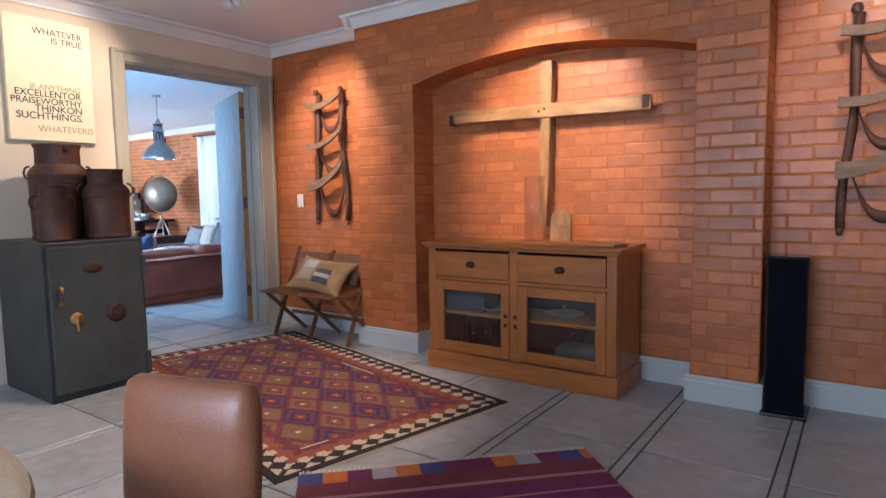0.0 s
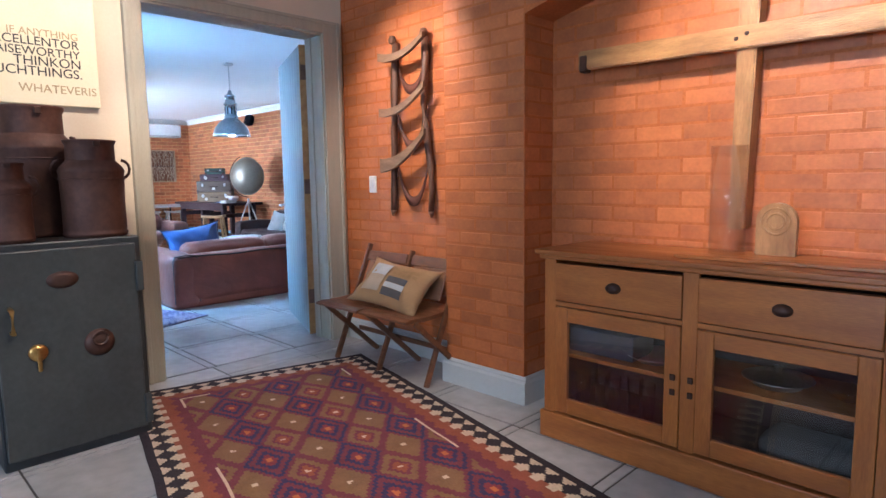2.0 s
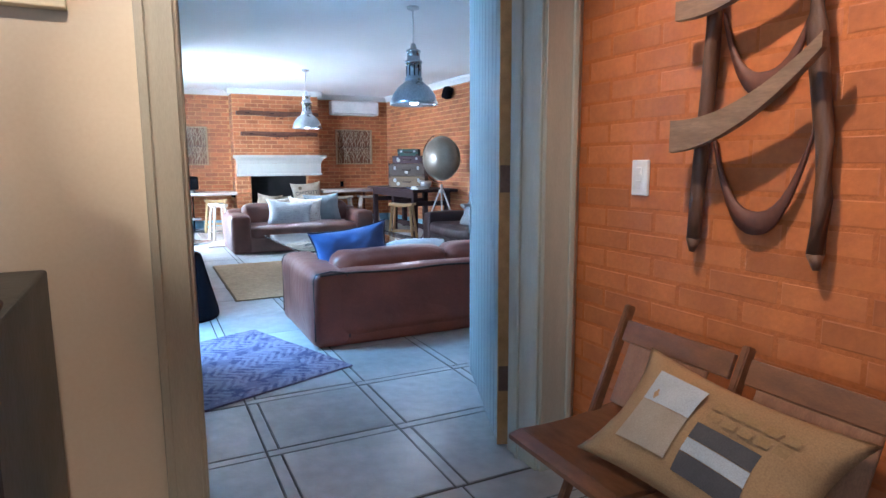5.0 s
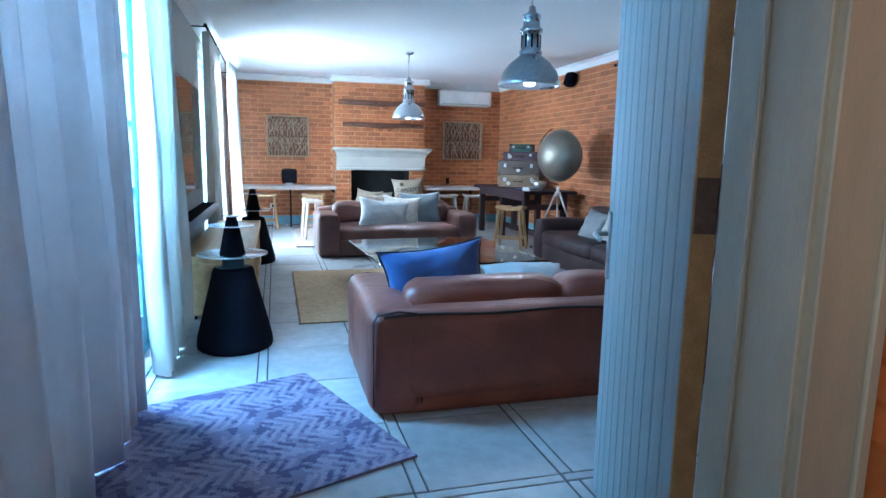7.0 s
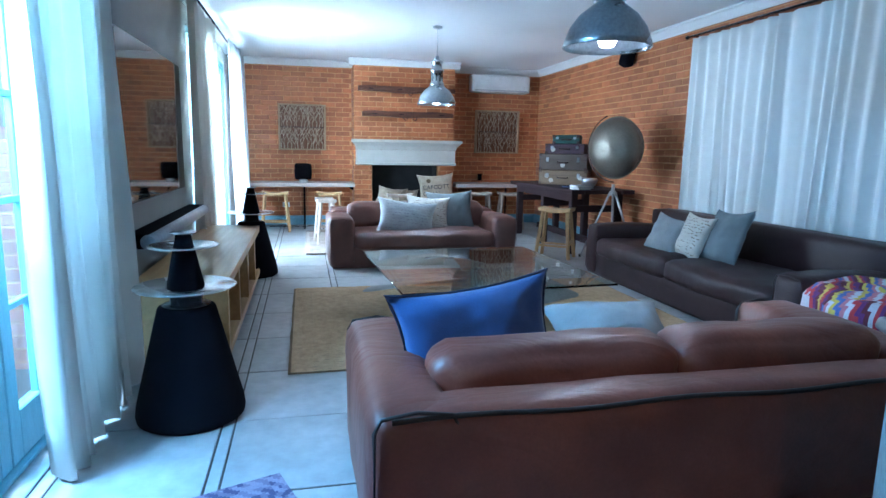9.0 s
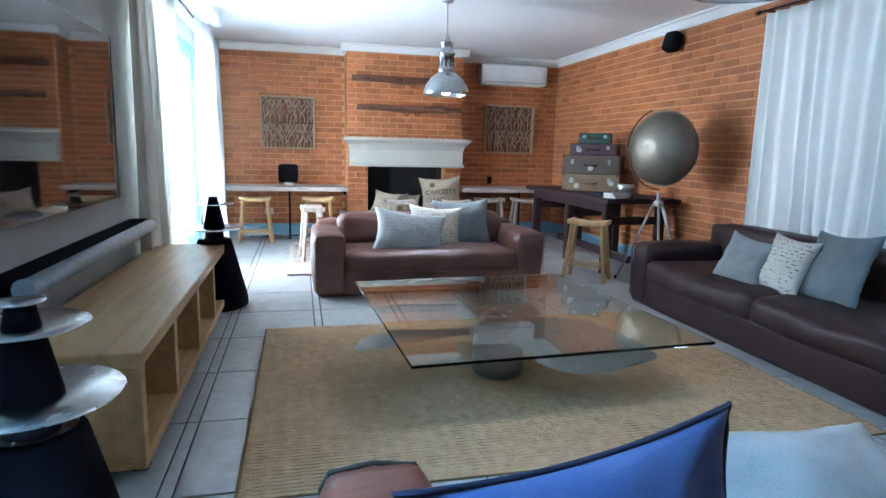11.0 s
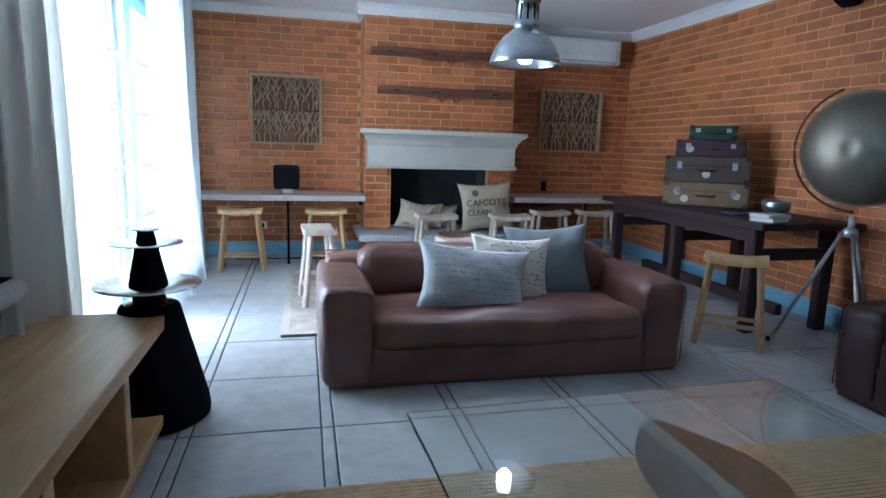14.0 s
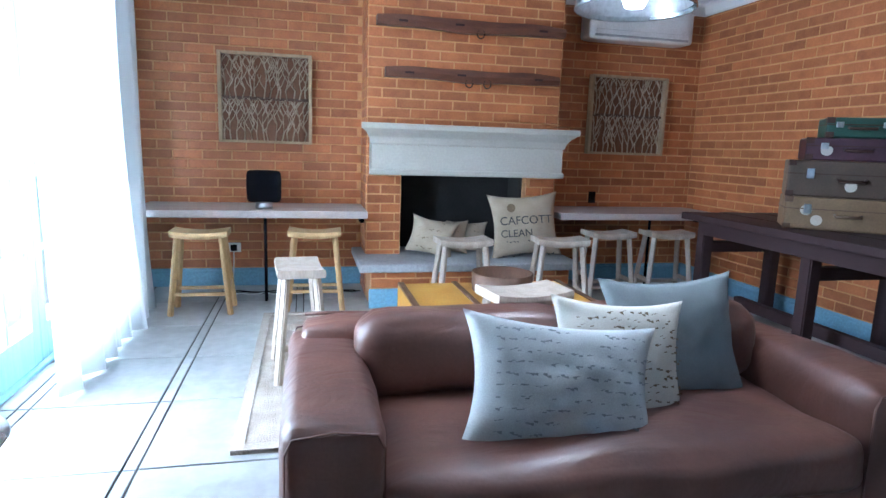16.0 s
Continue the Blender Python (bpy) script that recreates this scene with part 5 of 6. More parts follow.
def cushion(name, m, w, h, t, material, label, seed=0.0, piping=None):
    c = thing(name, m, label, "cushion", "loose sofa cushions")
    part("cover", pillow_mesh(w, h, t, seed=seed), material, c, smooth=True)
    if piping:
        part("piping", tube(pillow_edge(w, h), 0.006, 6, closed=True), piping, c, smooth=True)
    return c


# on the sofa with its back to the door
cushion("blue_pillow", pose(-6.74, 3.53, 0.37, -12, -6, 96), 0.64, 0.40, 0.17, BLUECLOTH, "blue linen cushion with dark piping", 1, mat("navy_piping", (0.012, 0.018, 0.05), rough=0.9))
cushion("grey_pillow", pose(-6.80, 4.16, 0.375, -64, 0, 86), 0.56, 0.42, 0.24, GREYCLOTH, "grey linen cushion lying on the sofa", 2)


def lines_on(parent, w, h, t, rows, seed, material=SCRIPTINK, size=0.006):
    """Broken rows of faded handwriting on a cushion, too small to read."""
    r = random.Random(seed)
    verts, faces = [], []
    for k in range(rows):
        z = h * (0.14 + 0.72 * k / (rows - 1))
        x = -w * 0.36
        while x < w * 0.36:
            l = r.uniform(0.012, 0.05)
            if r.random() < 0.78:
                for q in range(max(1, int(l / 0.012))):
                    xa = x + q * 0.012
                    zz = z + r.uniform(-size * 0.7, size * 0.7)
                    pts = []
                    for px, pz in ((xa, zz), (xa + 0.013, zz + r.uniform(-size, size)), (xa + 0.013, zz + 0.0035 + r.uniform(0, size * 0.5)), (xa, zz + 0.0035)):
                        u, v = px / (w / 2), (pz - h / 2) / (h / 2)
                        pts.append((px, -t / 2 * (max(0, 1 - abs(u) ** 2.4) * max(0, 1 - abs(v) ** 2.4)) ** 0.62 - 0.011, pz))
                    n0 = len(verts)
                    verts += pts
                    faces.append((n0, n0 + 1, n0 + 2, n0 + 3))
            x += l + 0.012
    p = obj("faded_writing", verts, faces, material)
    p.parent = parent
    tagged(p, kind="stuff")


# on the sofa before the fireplace (front is -y of the cushion, turned to +x)
c = cushion("script_pillow", pose(-11.10, 3.95, 0.31, -26, 7, 88), 0.67, 0.43, 0.18, PALECLOTH, "pale linen cushion printed with faded handwriting", 3)
lines_on(c, 0.67, 0.43, 0.18, 10, 5)
c = cushion("patterned_pillow", pose(-11.24, 4.22, 0.32, -20, 4, 88), 0.50, 0.44, 0.16, CREAMCLOTH, "cream cushion with small printed pattern", 4)
lines_on(c, 0.50, 0.44, 0.16, 13, 8, INKBROWN, 0.008)
cushion("slate_pillow", pose(-11.36, 4.54, 0.31, -20, -2, 90), 0.56, 0.50, 0.18, SLATECLOTH, "slate blue velvet cushion", 5)
# on the dark sofa
cushion("grey_pillow", pose(-9.50, 5.96, 0.36, -24, 6, 4), 0.43, 0.37, 0.15, GREYCLOTH, "grey linen cushion on the dark sofa", 6)
c = cushion("patterned_pillow", pose(-9.20, 6.02, 0.36, -22, 2, -4), 0.42, 0.41, 0.14, CREAMCLOTH, "cream printed cushion on the dark sofa", 7)
lines_on(c, 0.42, 0.41, 0.14, 12, 9, INKBROWN, 0.008)
cushion("slate_pillow", pose(-8.86, 6.08, 0.36, -20, -4, -6), 0.50, 0.48, 0.16, SLATECLOTH, "slate cushion on the dark sofa", 8)

# crochet blanket over a pouf
pf = thing("pouf", pose(-7.20, 6.02, 0), "round leather pouf under a blanket", "pouf")
part("body", lathe([(0, 0), (0.36, 0), (0.42, 0.06), (0.44, 0.22), (0.42, 0.40), (0.34, 0.47), (0, 0.49)], 36), LEATHERDARK, pf, smooth=True)
verts, faces, idx = [], [], []
nu, nv = 150, 54
for j in range(nv + 1):
    for i in range(nu):
        a = 2 * math.pi * i / nu
        t = j / nv
        r = 0.47 * min(1, t * 1.6) + 0.05 * math.sin(7 * a) * t * t
        z = 0.52 - max(0, t - 0.55) * 0.75 + 0.025 * noise.noise(Vector((math.cos(a) * 3, math.sin(a) * 3, t * 5)))
        verts.append((r * math.cos(a), r * math.sin(a), z))
for j in range(nv):
    for i in range(nu):
        k = (i + 1) % nu
        faces.append((j * nu + i, j * nu + k, (j + 1) * nu + k, (j + 1) * nu + i))
        r = 0.47 * min(1, (j / nv) * 1.6)
        x, y = r * math.cos(2 * math.pi * i / nu), r * math.sin(2 * math.pi * i / nu)
        q = int((x * 0.8 + y * 0.6 + 0.03 * math.sin(y * 9) + 2) / 0.020) + 3 * int((x * 0.6 - y * 0.8 + 2) / 0.21)
        idx.append((q * 5 + q // 7) % 7)
bl = obj("crochet_blanket", verts, faces, BL, idx, True)
bl.matrix_world = pose(-7.20, 6.02, 0.0)
sm = bl.modifiers.new("thick", "SOLIDIFY")
sm.thickness = 0.012
tagged(bl, "multicoloured striped crochet blanket thrown over a pouf", "blanket")

# rugs
jute = cells("jute_rug", 2.06, 2.85, 103, 60, lambda u, v: 0, [JUTEDARK], 0.012, 0.002)
jute.matrix_world = pose(-9.03, 4.215, 0.001)
tagged(jute, "coarse woven natural jute rug", "rug")
verts, faces = [], []
for i in range(82):
    x = -1.02 + 2.04 * i / 81
    for k in range(150):
        y0, y1 = -1.41 + 2.82 * k / 150, -1.41 + 2.82 * (k + 1) / 150
        n0 = len(verts)
        za, zb = (0.018 + 0.003 * noise.noise(Vector((x * 20, yy * 9, 0))) + 0.0012 * math.sin(kk * math.pi / 2 + 0.8 * math.sin(i * 2.3)) for yy, kk in ((y0, k), (y1, k + 1)))
        w0, w1 = (0.0115 + 0.002 * noise.noise(Vector((x * 30, yy * 14, 4))) + 0.0007 * math.sin(kk * math.pi / 2 + 0.8 * math.sin(i * 2.3)) for yy, kk in ((y0, k), (y1, k + 1)))
        verts += [(x - w0, y0, 0.0125), (x, y0, za + 0.002), (x + w0, y0, 0.0125), (x - w1, y1, 0.0125), (x, y1, zb + 0.002), (x + w1, y1, 0.0125)]
        faces += [(n0, n0 + 3, n0 + 4, n0 + 1), (n0 + 1, n0 + 4, n0 + 5, n0 + 2)]
rb = obj("jute_cord", verts, faces, JUTE, smooth=True)
rb.parent = jute
tagged(rb, kind="stuff")


def violet_pick(u, v):
    z = (v + 0.10 * abs(((u / 0.24) % 1) - 0.5) * 2) / 0.030
    worn = noise.noise(Vector((u * 11, v * 11, 2))) + 0.6 * noise.noise(Vector((u * 31, v * 31, 7)))
    if int(z) % 2 and (int(u / 0.12) + int(v / 0.26)) % 4:
        return 1 if worn > -0.30 else 0
    return 2 if worn < -0.12 else 0 if worn < 0.42 else 1


violet = cells("violet_rug", 1.16, 1.75, 110, 165, violet_pick, [V_DARK, V_LIGHT, V_DEEP], 0.010, 0.004)
violet.matrix_world = pose(-6.09, 2.17, 0.001, 0, 0, 20.5)
tagged(violet, "faded violet rug with a raised chevron pattern", "rug")
woven = cells("woven_rug", 2.0, 1.6, 70, 56, lambda u, v: 0, [WOVEN], 0.012, 0.006)
woven.matrix_world = pose(-12.86, 3.70, 0.001)
tagged(woven, "pale coarsely woven rug with a plain border", "rug")
bmr = moulding("trim", [((-1.0, -0.8), (1.0, -0.8), (0, 1)), ((-1.0, 0.8), (1.0, 0.8), (0, -1)), ((-1.0, -0.75), (-1.0, 0.75), (1, 0)), ((1.0, -0.75), (1.0, 0.75), (-1, 0))], [(0, 0.008), (0.05, 0.010), (0.05, 0.021), (0, 0.021)], WOVENRIM, "plain woven rug border")
bmr.name = "border"
bmr.parent = woven
for key in ("kind", "category"):
    if key in bmr:
        del bmr[key]

# glass table on a ship's propeller
gt = thing("glass_table", pose(-9.10, 4.16, 0, 0, 0, 3), "square glass coffee table on a ship's propeller", "table")
part("glass_top", box(bm_new(), -0.81, 0.81, -0.74, 0.74, 0.358, 0.373, 0.004, 2), TABLEGLASS, gt)
HUB = pose(0.07, -0.07, 0)
prop = part("hub", lathe([(0, 0.02), (0.13, 0.02), (0.145, 0.05), (0.135, 0.18), (0.115, 0.30), (0.095, 0.335), (0.085, 0.345), (0.058, 0.345), (0.052, 0.33), (0.05, 0.22), (0, 0.22)], 36, m=HUB), PROP, gt, "cast metal propeller hub", True)
for k in range(3):
    b = bm_new()
    nr, nc = 16, 10
    g = {}
    for side in (1, -1):
        for i in range(nr + 1):
            for j in range(nc + 1):
                t, c = i / nr, -1 + 2 * j / nc
                r = 0.09 + 0.76 * t
                half = 0.27 * math.sin(math.pi * (0.10 + 0.85 * t ** 1.15)) ** 0.75
                tw = radians(30 - 14 * t)
                th = 0.012 * (1 - c * c) * (1.1 - t) + 0.002
                x, y = r - 0.05 * c * c * t, (c - 0.62 * t) * half * math.cos(tw)
                g[side, i, j] = b.verts.new((x, y, 0.272 + c * half * math.sin(tw) * 0.5 + side * th))
        for i in range(nr):
            for j in range(nc):
                f = [g[side, i, j], g[side, i + 1, j], g[side, i + 1, j + 1], g[side, i, j + 1]]
                b.faces.new(f if side > 0 else f[::-1])
    bmesh.ops.transform(b, matrix=HUB @ pose(0, 0, 0, 0, 0, 166 + 120 * k), verts=b.verts)
    part("blade", b, PROP, gt, "broad cast propeller blade", True)
for x, y in ((0.62, 0.0), (-0.62, 0.0), (0.0, 0.6), (0.0, -0.6)):
    part("glass_stud", lathe([(0, 0.33), (0.012, 0.33), (0.012, 0.357), (0, 0.357)], 14, m=HUB @ pose(x * 0.12, y * 0.12, 0)), STEEL, gt)

# media bench
bench = thing("media_bench", pose(-9.48, 2.22, 0), "long low pale oak media bench with open niches", "bench")
L2 = 1.27
part("top", box(bm_new(), -L2, L2, -0.25, 0.25, 0.44, 0.50, 0.006, 2), PALEWOOD, bench)
part("bottom", box(bm_new(), -L2, L2, -0.25, 0.25, 0.05, 0.10, 0.006, 2), PALEWOOD, bench)
for x in (-L2 + 0.03, -0.64, 0.0, 0.64, L2 - 0.03):
    part("upright", box(bm_new(), x - 0.03, x + 0.03, -0.248, 0.248, 0.10, 0.44, 0.003), PALEWOOD, bench)
part("back_panel", boxes((-L2 + 0.06, L2 - 0.06, -0.245, -0.225, 0.10, 0.44)), PALEWOOD, bench)
for x in (-1.15, 0, 1.15):
    for y in (-0.2, 0.2):
        part("foot", box(bm_new(), x - 0.03, x + 0.03, y - 0.03, y + 0.03, 0, 0.05, 0.003), BLACK, bench)
tv = thing("television", pose(-9.28, LEFT + 0.05, 1.385), "large flat black television on the grey wall", "television")
part("back_case", box(bm_new(), -0.86, 0.86, -0.045, 0.0, -0.46, 0.46, 0.006, 2), BLACKGLOSS, tv)
part("bezel", box(bm_new(), -0.89, 0.89, 0.0, 0.018, -0.49, 0.49, 0.004, 2), BLACKGLOSS, tv)
part("screen", boxes((-0.875, 0.875, 0.018, 0.0205, -0.475, 0.475)), SCREEN, tv, "dark reflective screen")
sb = thing("sound_bar", pose(-9.50, LEFT + 0.105, 0.68), "long silver sound bar with a black top", "loudspeaker")
part("body", box(bm_new(), -1.0, 1.0, -0.075, 0.055, -0.045, 0.042, 0.006, 2), BLACK, sb, "black top and back")
part("front", tube([(-1.0, 0.052, -0.004), (1.0, 0.052, -0.004)], 0.044, 20), GREYPLASTIC, sb, "rounded silver front", True)
for x in (-1.004, 1.004):
    part("end_cap", lathe([(0, -0.008), (0.038, -0.006), (0.045, 0.0), (0.038, 0.006), (0, 0.008)], 24, m=pose(x, 0.052, -0.004, 0, 90, 0)), GREYPLASTIC, sb, "silver end cap", True)
part("bracket", boxes((-0.3, 0.3, -0.103, -0.074, -0.02, 0.02)), BLACK, sb)


def cone_speaker(x, y, label):
    c = thing("cone_speaker", pose(x, y, 0), label, "loudspeaker", "conical loudspeakers")
    part("body", lathe([(0, 0), (0.215, 0), (0.233, 0.012), (0.237, 0.035), (0.232, 0.08), (0.125, 0.515), (0.118, 0.525), (0, 0.525)], 48), BLACK, c, "black cloth-covered cone", True)
    part("collar", lathe([(0, 0.525), (0.10, 0.525), (0.105, 0.533), (0.07, 0.540), (0.065, 0.60), (0, 0.60)], 36), BLACKGLOSS, c, smooth=True)
    part("large_disc", lathe([(0, 0.60), (0.03, 0.598), (0.215, 0.611), (0.218, 0.615), (0.215, 0.619), (0.03, 0.606), (0, 0.606)], 56), DISCSTEEL, c, "wide brushed aluminium disc", True)
    part("upper_cone", lathe([(0, 0.604), (0.078, 0.606), (0.080, 0.615), (0.050, 0.765), (0.045, 0.785), (0, 0.785)], 36), BLACK, c, smooth=True)
    part("small_disc", lathe([(0, 0.785), (0.03, 0.784), (0.147, 0.795), (0.150, 0.798), (0.147, 0.801), (0.03, 0.790), (0, 0.790)], 48), DISCSTEEL, c, "smaller aluminium disc", True)
    part("cap_cone", lathe([(0, 0.79), (0.043, 0.79), (0.032, 0.85), (0, 0.85)], 28), BLACK, c, smooth=True)
    part("cap_disc", lathe([(0, 0.85), (0.055, 0.852), (0.057, 0.855), (0.055, 0.858), (0, 0.858)], 36), DISCSTEEL, c, smooth=True)


cone_speaker(-7.57, 2.37, "black conical loudspeaker with steel discs beside the curtain")
cone_speaker(-10.80, 2.39, "black conical loudspeaker with steel discs beside the bench")


def pendant(x, y, label):
    p = thing("pendant_lamp", pose(x, y, 0), label, "lamp", "steel pendant lamps")
    z = 1.76
    part("shade", lathe([(0.215, z), (0.218, z - 0.004), (0.222, z), (0.215, z + 0.03), (0.19, z + 0.095), (0.145, z + 0.155), (0.10, z + 0.19), (0.075, z + 0.21), (0.068, z + 0.21), (0.14, z + 0.148), (0.184, z + 0.09), (0.21, z + 0.02), (0.215, z)], 56), SHADESTEEL, p, "bell-shaped polished steel shade", True)
    hs = part("housing", lathe([(0, z + 0.20), (0.078, z + 0.205), (0.080, z + 0.235), (0.070, z + 0.24), (0.068, z + 0.36), (0.080, z + 0.365), (0.080, z + 0.385), (0.060, z + 0.40), (0.058, z + 0.46), (0.066, z + 0.465), (0.066, z + 0.48), (0.03, z + 0.50), (0.022, z + 0.54), (0, z + 0.55)], 36), SHADESTEEL, p, smooth=True)
    for k in range(10):
        a = 2 * math.pi * k / 10
        part("slot", box(bm_new(), -0.006, 0.006, 0.066, 0.0705, z + 0.255, z + 0.345, 0, 1, pose(0, 0, 0, 0, 0, math.degrees(a))), BLACK, hs)
    part("cord", tube([(0, 0, z + 0.545), (0, 0, CEILZ - 0.02)], 0.006, 8), STEEL, p, smooth=True)
    part("ceiling_rose", lathe([(0, CEILZ + 0.001), (0.055, CEILZ + 0.001), (0.055, CEILZ - 0.02), (0.02, CEILZ - 0.03), (0, CEILZ - 0.03)][::-1], 28), STEEL, p, smooth=True)
    part("bulb", lathe([(0, z - 0.002), (0.035, z + 0.006), (0.055, z + 0.05), (0.04, z + 0.12), (0.018, z + 0.15), (0, z + 0.155)], 20), BULB, p, "lit white bulb", True)
    part("reflector", lathe([(0.206, z + 0.012), (0.203, z + 0.024), (0.178, z + 0.09), (0.134, z + 0.147), (0.085, z + 0.185), (0.05, z + 0.190), (0.05, z + 0.188), (0.084, z + 0.183), (0.132, z + 0.145), (0.176, z + 0.088), (0.201, z + 0.022), (0.206, z + 0.012)], 48), SHADEIN, p, "bright metal reflector", True)


pendant(-7.64, 4.40, "industrial steel pendant lamp, lit, over the sofa")
pendant(-11.70, 4.40, "industrial steel pendant lamp, lit, before the fireplace")

# fireplace: mantel, hearth
mant = thing("mantel", pose(CHIM, 4.475, 0), "moulded grey plaster mantelpiece on the brick chimney", "mantel")


def mantel_piece(name, prof):
    mb = bm_new()
    ends = [[mb.verts.new((o, sd * (0.785 + max(0, o - 0.18) * 0.75), z)) for o, z in prof] for sd in (-1, 1)]
    for i in range(len(prof)):
        j = (i + 1) % len(prof)
        mb.faces.new((ends[0][i], ends[0][j], ends[1][j], ends[1][i]))
    mb.faces.new(ends[0])
    mb.faces.new(ends[1][::-1])
    bmesh.ops.recalc_face_normals(mb, faces=mb.faces)
    part(name, mb, PLASTER, mant)


mantel_piece("lower_bead", [(0.003, 1.00), (0.19, 1.00), (0.20, 1.012), (0.20, 1.035), (0.19, 1.045), (0.003, 1.045)])
mantel_piece("frieze", [(0.003, 1.0455), (0.18, 1.0455), (0.18, 1.2345), (0.003, 1.2345)])
mantel_piece("crown_moulding", [(0.003, 1.235), (0.185, 1.235), (0.195, 1.245), (0.20, 1.26), (0.215, 1.29), (0.25, 1.325), (0.285, 1.345), (0.003, 1.345)])
mantel_piece("shelf", [(0.003, 1.3455), (0.295, 1.3455), (0.30, 1.351), (0.30, 1.387), (0.295, 1.392), (0.003, 1.392)])
hearth = thing("hearth", pose(0, 0, 0), "raised stone hearth on a brick plinth", "hearth", kind="structure")
part("slab", box(bm_new(), CHIM - 0.36, -13.93, 3.58, 5.36, 0.282, 0.345, 0.014, 3), STONE, hearth, "pale grey stone hearth slab")
part("plinth", boxes((CHIM + 0.002, -13.99, 3.67, 5.28, 0.0, 0.282)), MORTAR2, hearth)
part("skirting", boxes((-13.99, -13.972, 3.655, 5.295, 0, 0.15), bevel=0.004), BLUETRIM, hearth, "blue painted skirting")


def sack_pillow(m, w, h, t, label, words=False, seed=0):
    c = thing("sack_pillow", m, label, "cushion", "coffee sack cushions in the fireplace")
    part("cover", pillow_mesh(w, h, t, seed=seed), SACK, c, smooth=True)
    if words:
        for body, size, z in (("CAFCOTT", 0.095, 0.27), ("CLEAN", 0.085, 0.17)):
            text_mesh("lettering", body, size, INK, pose(-0.23, -t / 2 - 0.014, z, 90, 0, 0), c)
        part("stamp", lathe([(0, 0.002), (0.035, 0.002), (0.035, 0)], 20, m=pose(-0.12, -t / 2 * 0.80, 0.41, 90, 0, 0)), INKBROWN, c)
        lines_on(c, w, h * 0.30, t, 2, 4, INK, 0.012)
    else:
        lines_on(c, w * 0.8, h, t, 4, seed + 3, INKBROWN, 0.010)
    return c


sack_pillow(pose(-14.14, 4.97, 0.35, -14, -4, 86), 0.60, 0.54, 0.18, "large coffee sack cushion with dark printing", True, 1)
sack_pillow(pose(-14.28, 4.16, 0.35, -22, 10, 70), 0.40, 0.32, 0.16, "coffee sack cushion in the fireplace", False, 2)
sack_pillow(pose(-14.38, 4.34, 0.35, -20, 0, 75), 0.36, 0.29, 0.12, "small coffee sack cushion", False, 3)
sack_pillow(pose(-14.42, 4.52, 0.35, -25, 0, 75), 0.36, 0.28, 0.12, "small coffee sack cushion", False, 4)


# yoke beams over the mantel
def yoke_beam(z, y0, y1, label, rings):
    y = thing("yoke_beam", pose(CHIM + 0.045, 0, z), label, "wall decoration", "yokes over the mantel")
    n = 18
    b = bm_new()
    prev = None
    for i in range(n + 1):
        t = i / n
        yy = y0 + (y1 - y0) * t
        h = 0.036 + 0.012 * math.sin(math.pi * t) + 0.003 * math.sin(t * 17)
        dz = 0.006 * math.sin(t * 9.5)
        ring = [b.verts.new((xx, yy, dz + zz)) for xx, zz in ((-0.035, -h), (0.03, -h), (0.04, 0), (0.03, h), (-0.035, h))]
        if prev:
            for k in range(5):
                b.faces.new((prev[k], prev[(k + 1) % 5], ring[(k + 1) % 5], ring[k]))
        else:
            b.faces.new(ring)
        prev = ring
    b.faces.new(prev[::-1])
    bmesh.ops.recalc_face_normals(b, faces=b.faces)
    part("beam", b, YOKEWOOD, y)
    for t in (0.13, 0.42, 0.87):
        part("slot", boxes((0.030, 0.041, y0 + (y1 - y0) * t - 0.035, y0 + (y1 - y0) * t + 0.035, -0.008, 0.008)), DARKWOOD, y, "dark chiselled slot")
    for yy in rings:
        part("iron_ring", tube([(0.03, yy + 0.03 * math.cos(a), -0.055 + 0.035 * math.sin(a)) for a in [i * math.pi / 8 for i in range(16)]], 0.006, 6, closed=True), BROWNMETAL, y)


yoke_beam(2.17, 3.73, 5.27, "dark wooden ox yoke with an iron ring", (4.55,))
yoke_beam(1.79, 3.80, 5.24, "dark wooden ox yoke with iron rings", (4.47, 4.62))


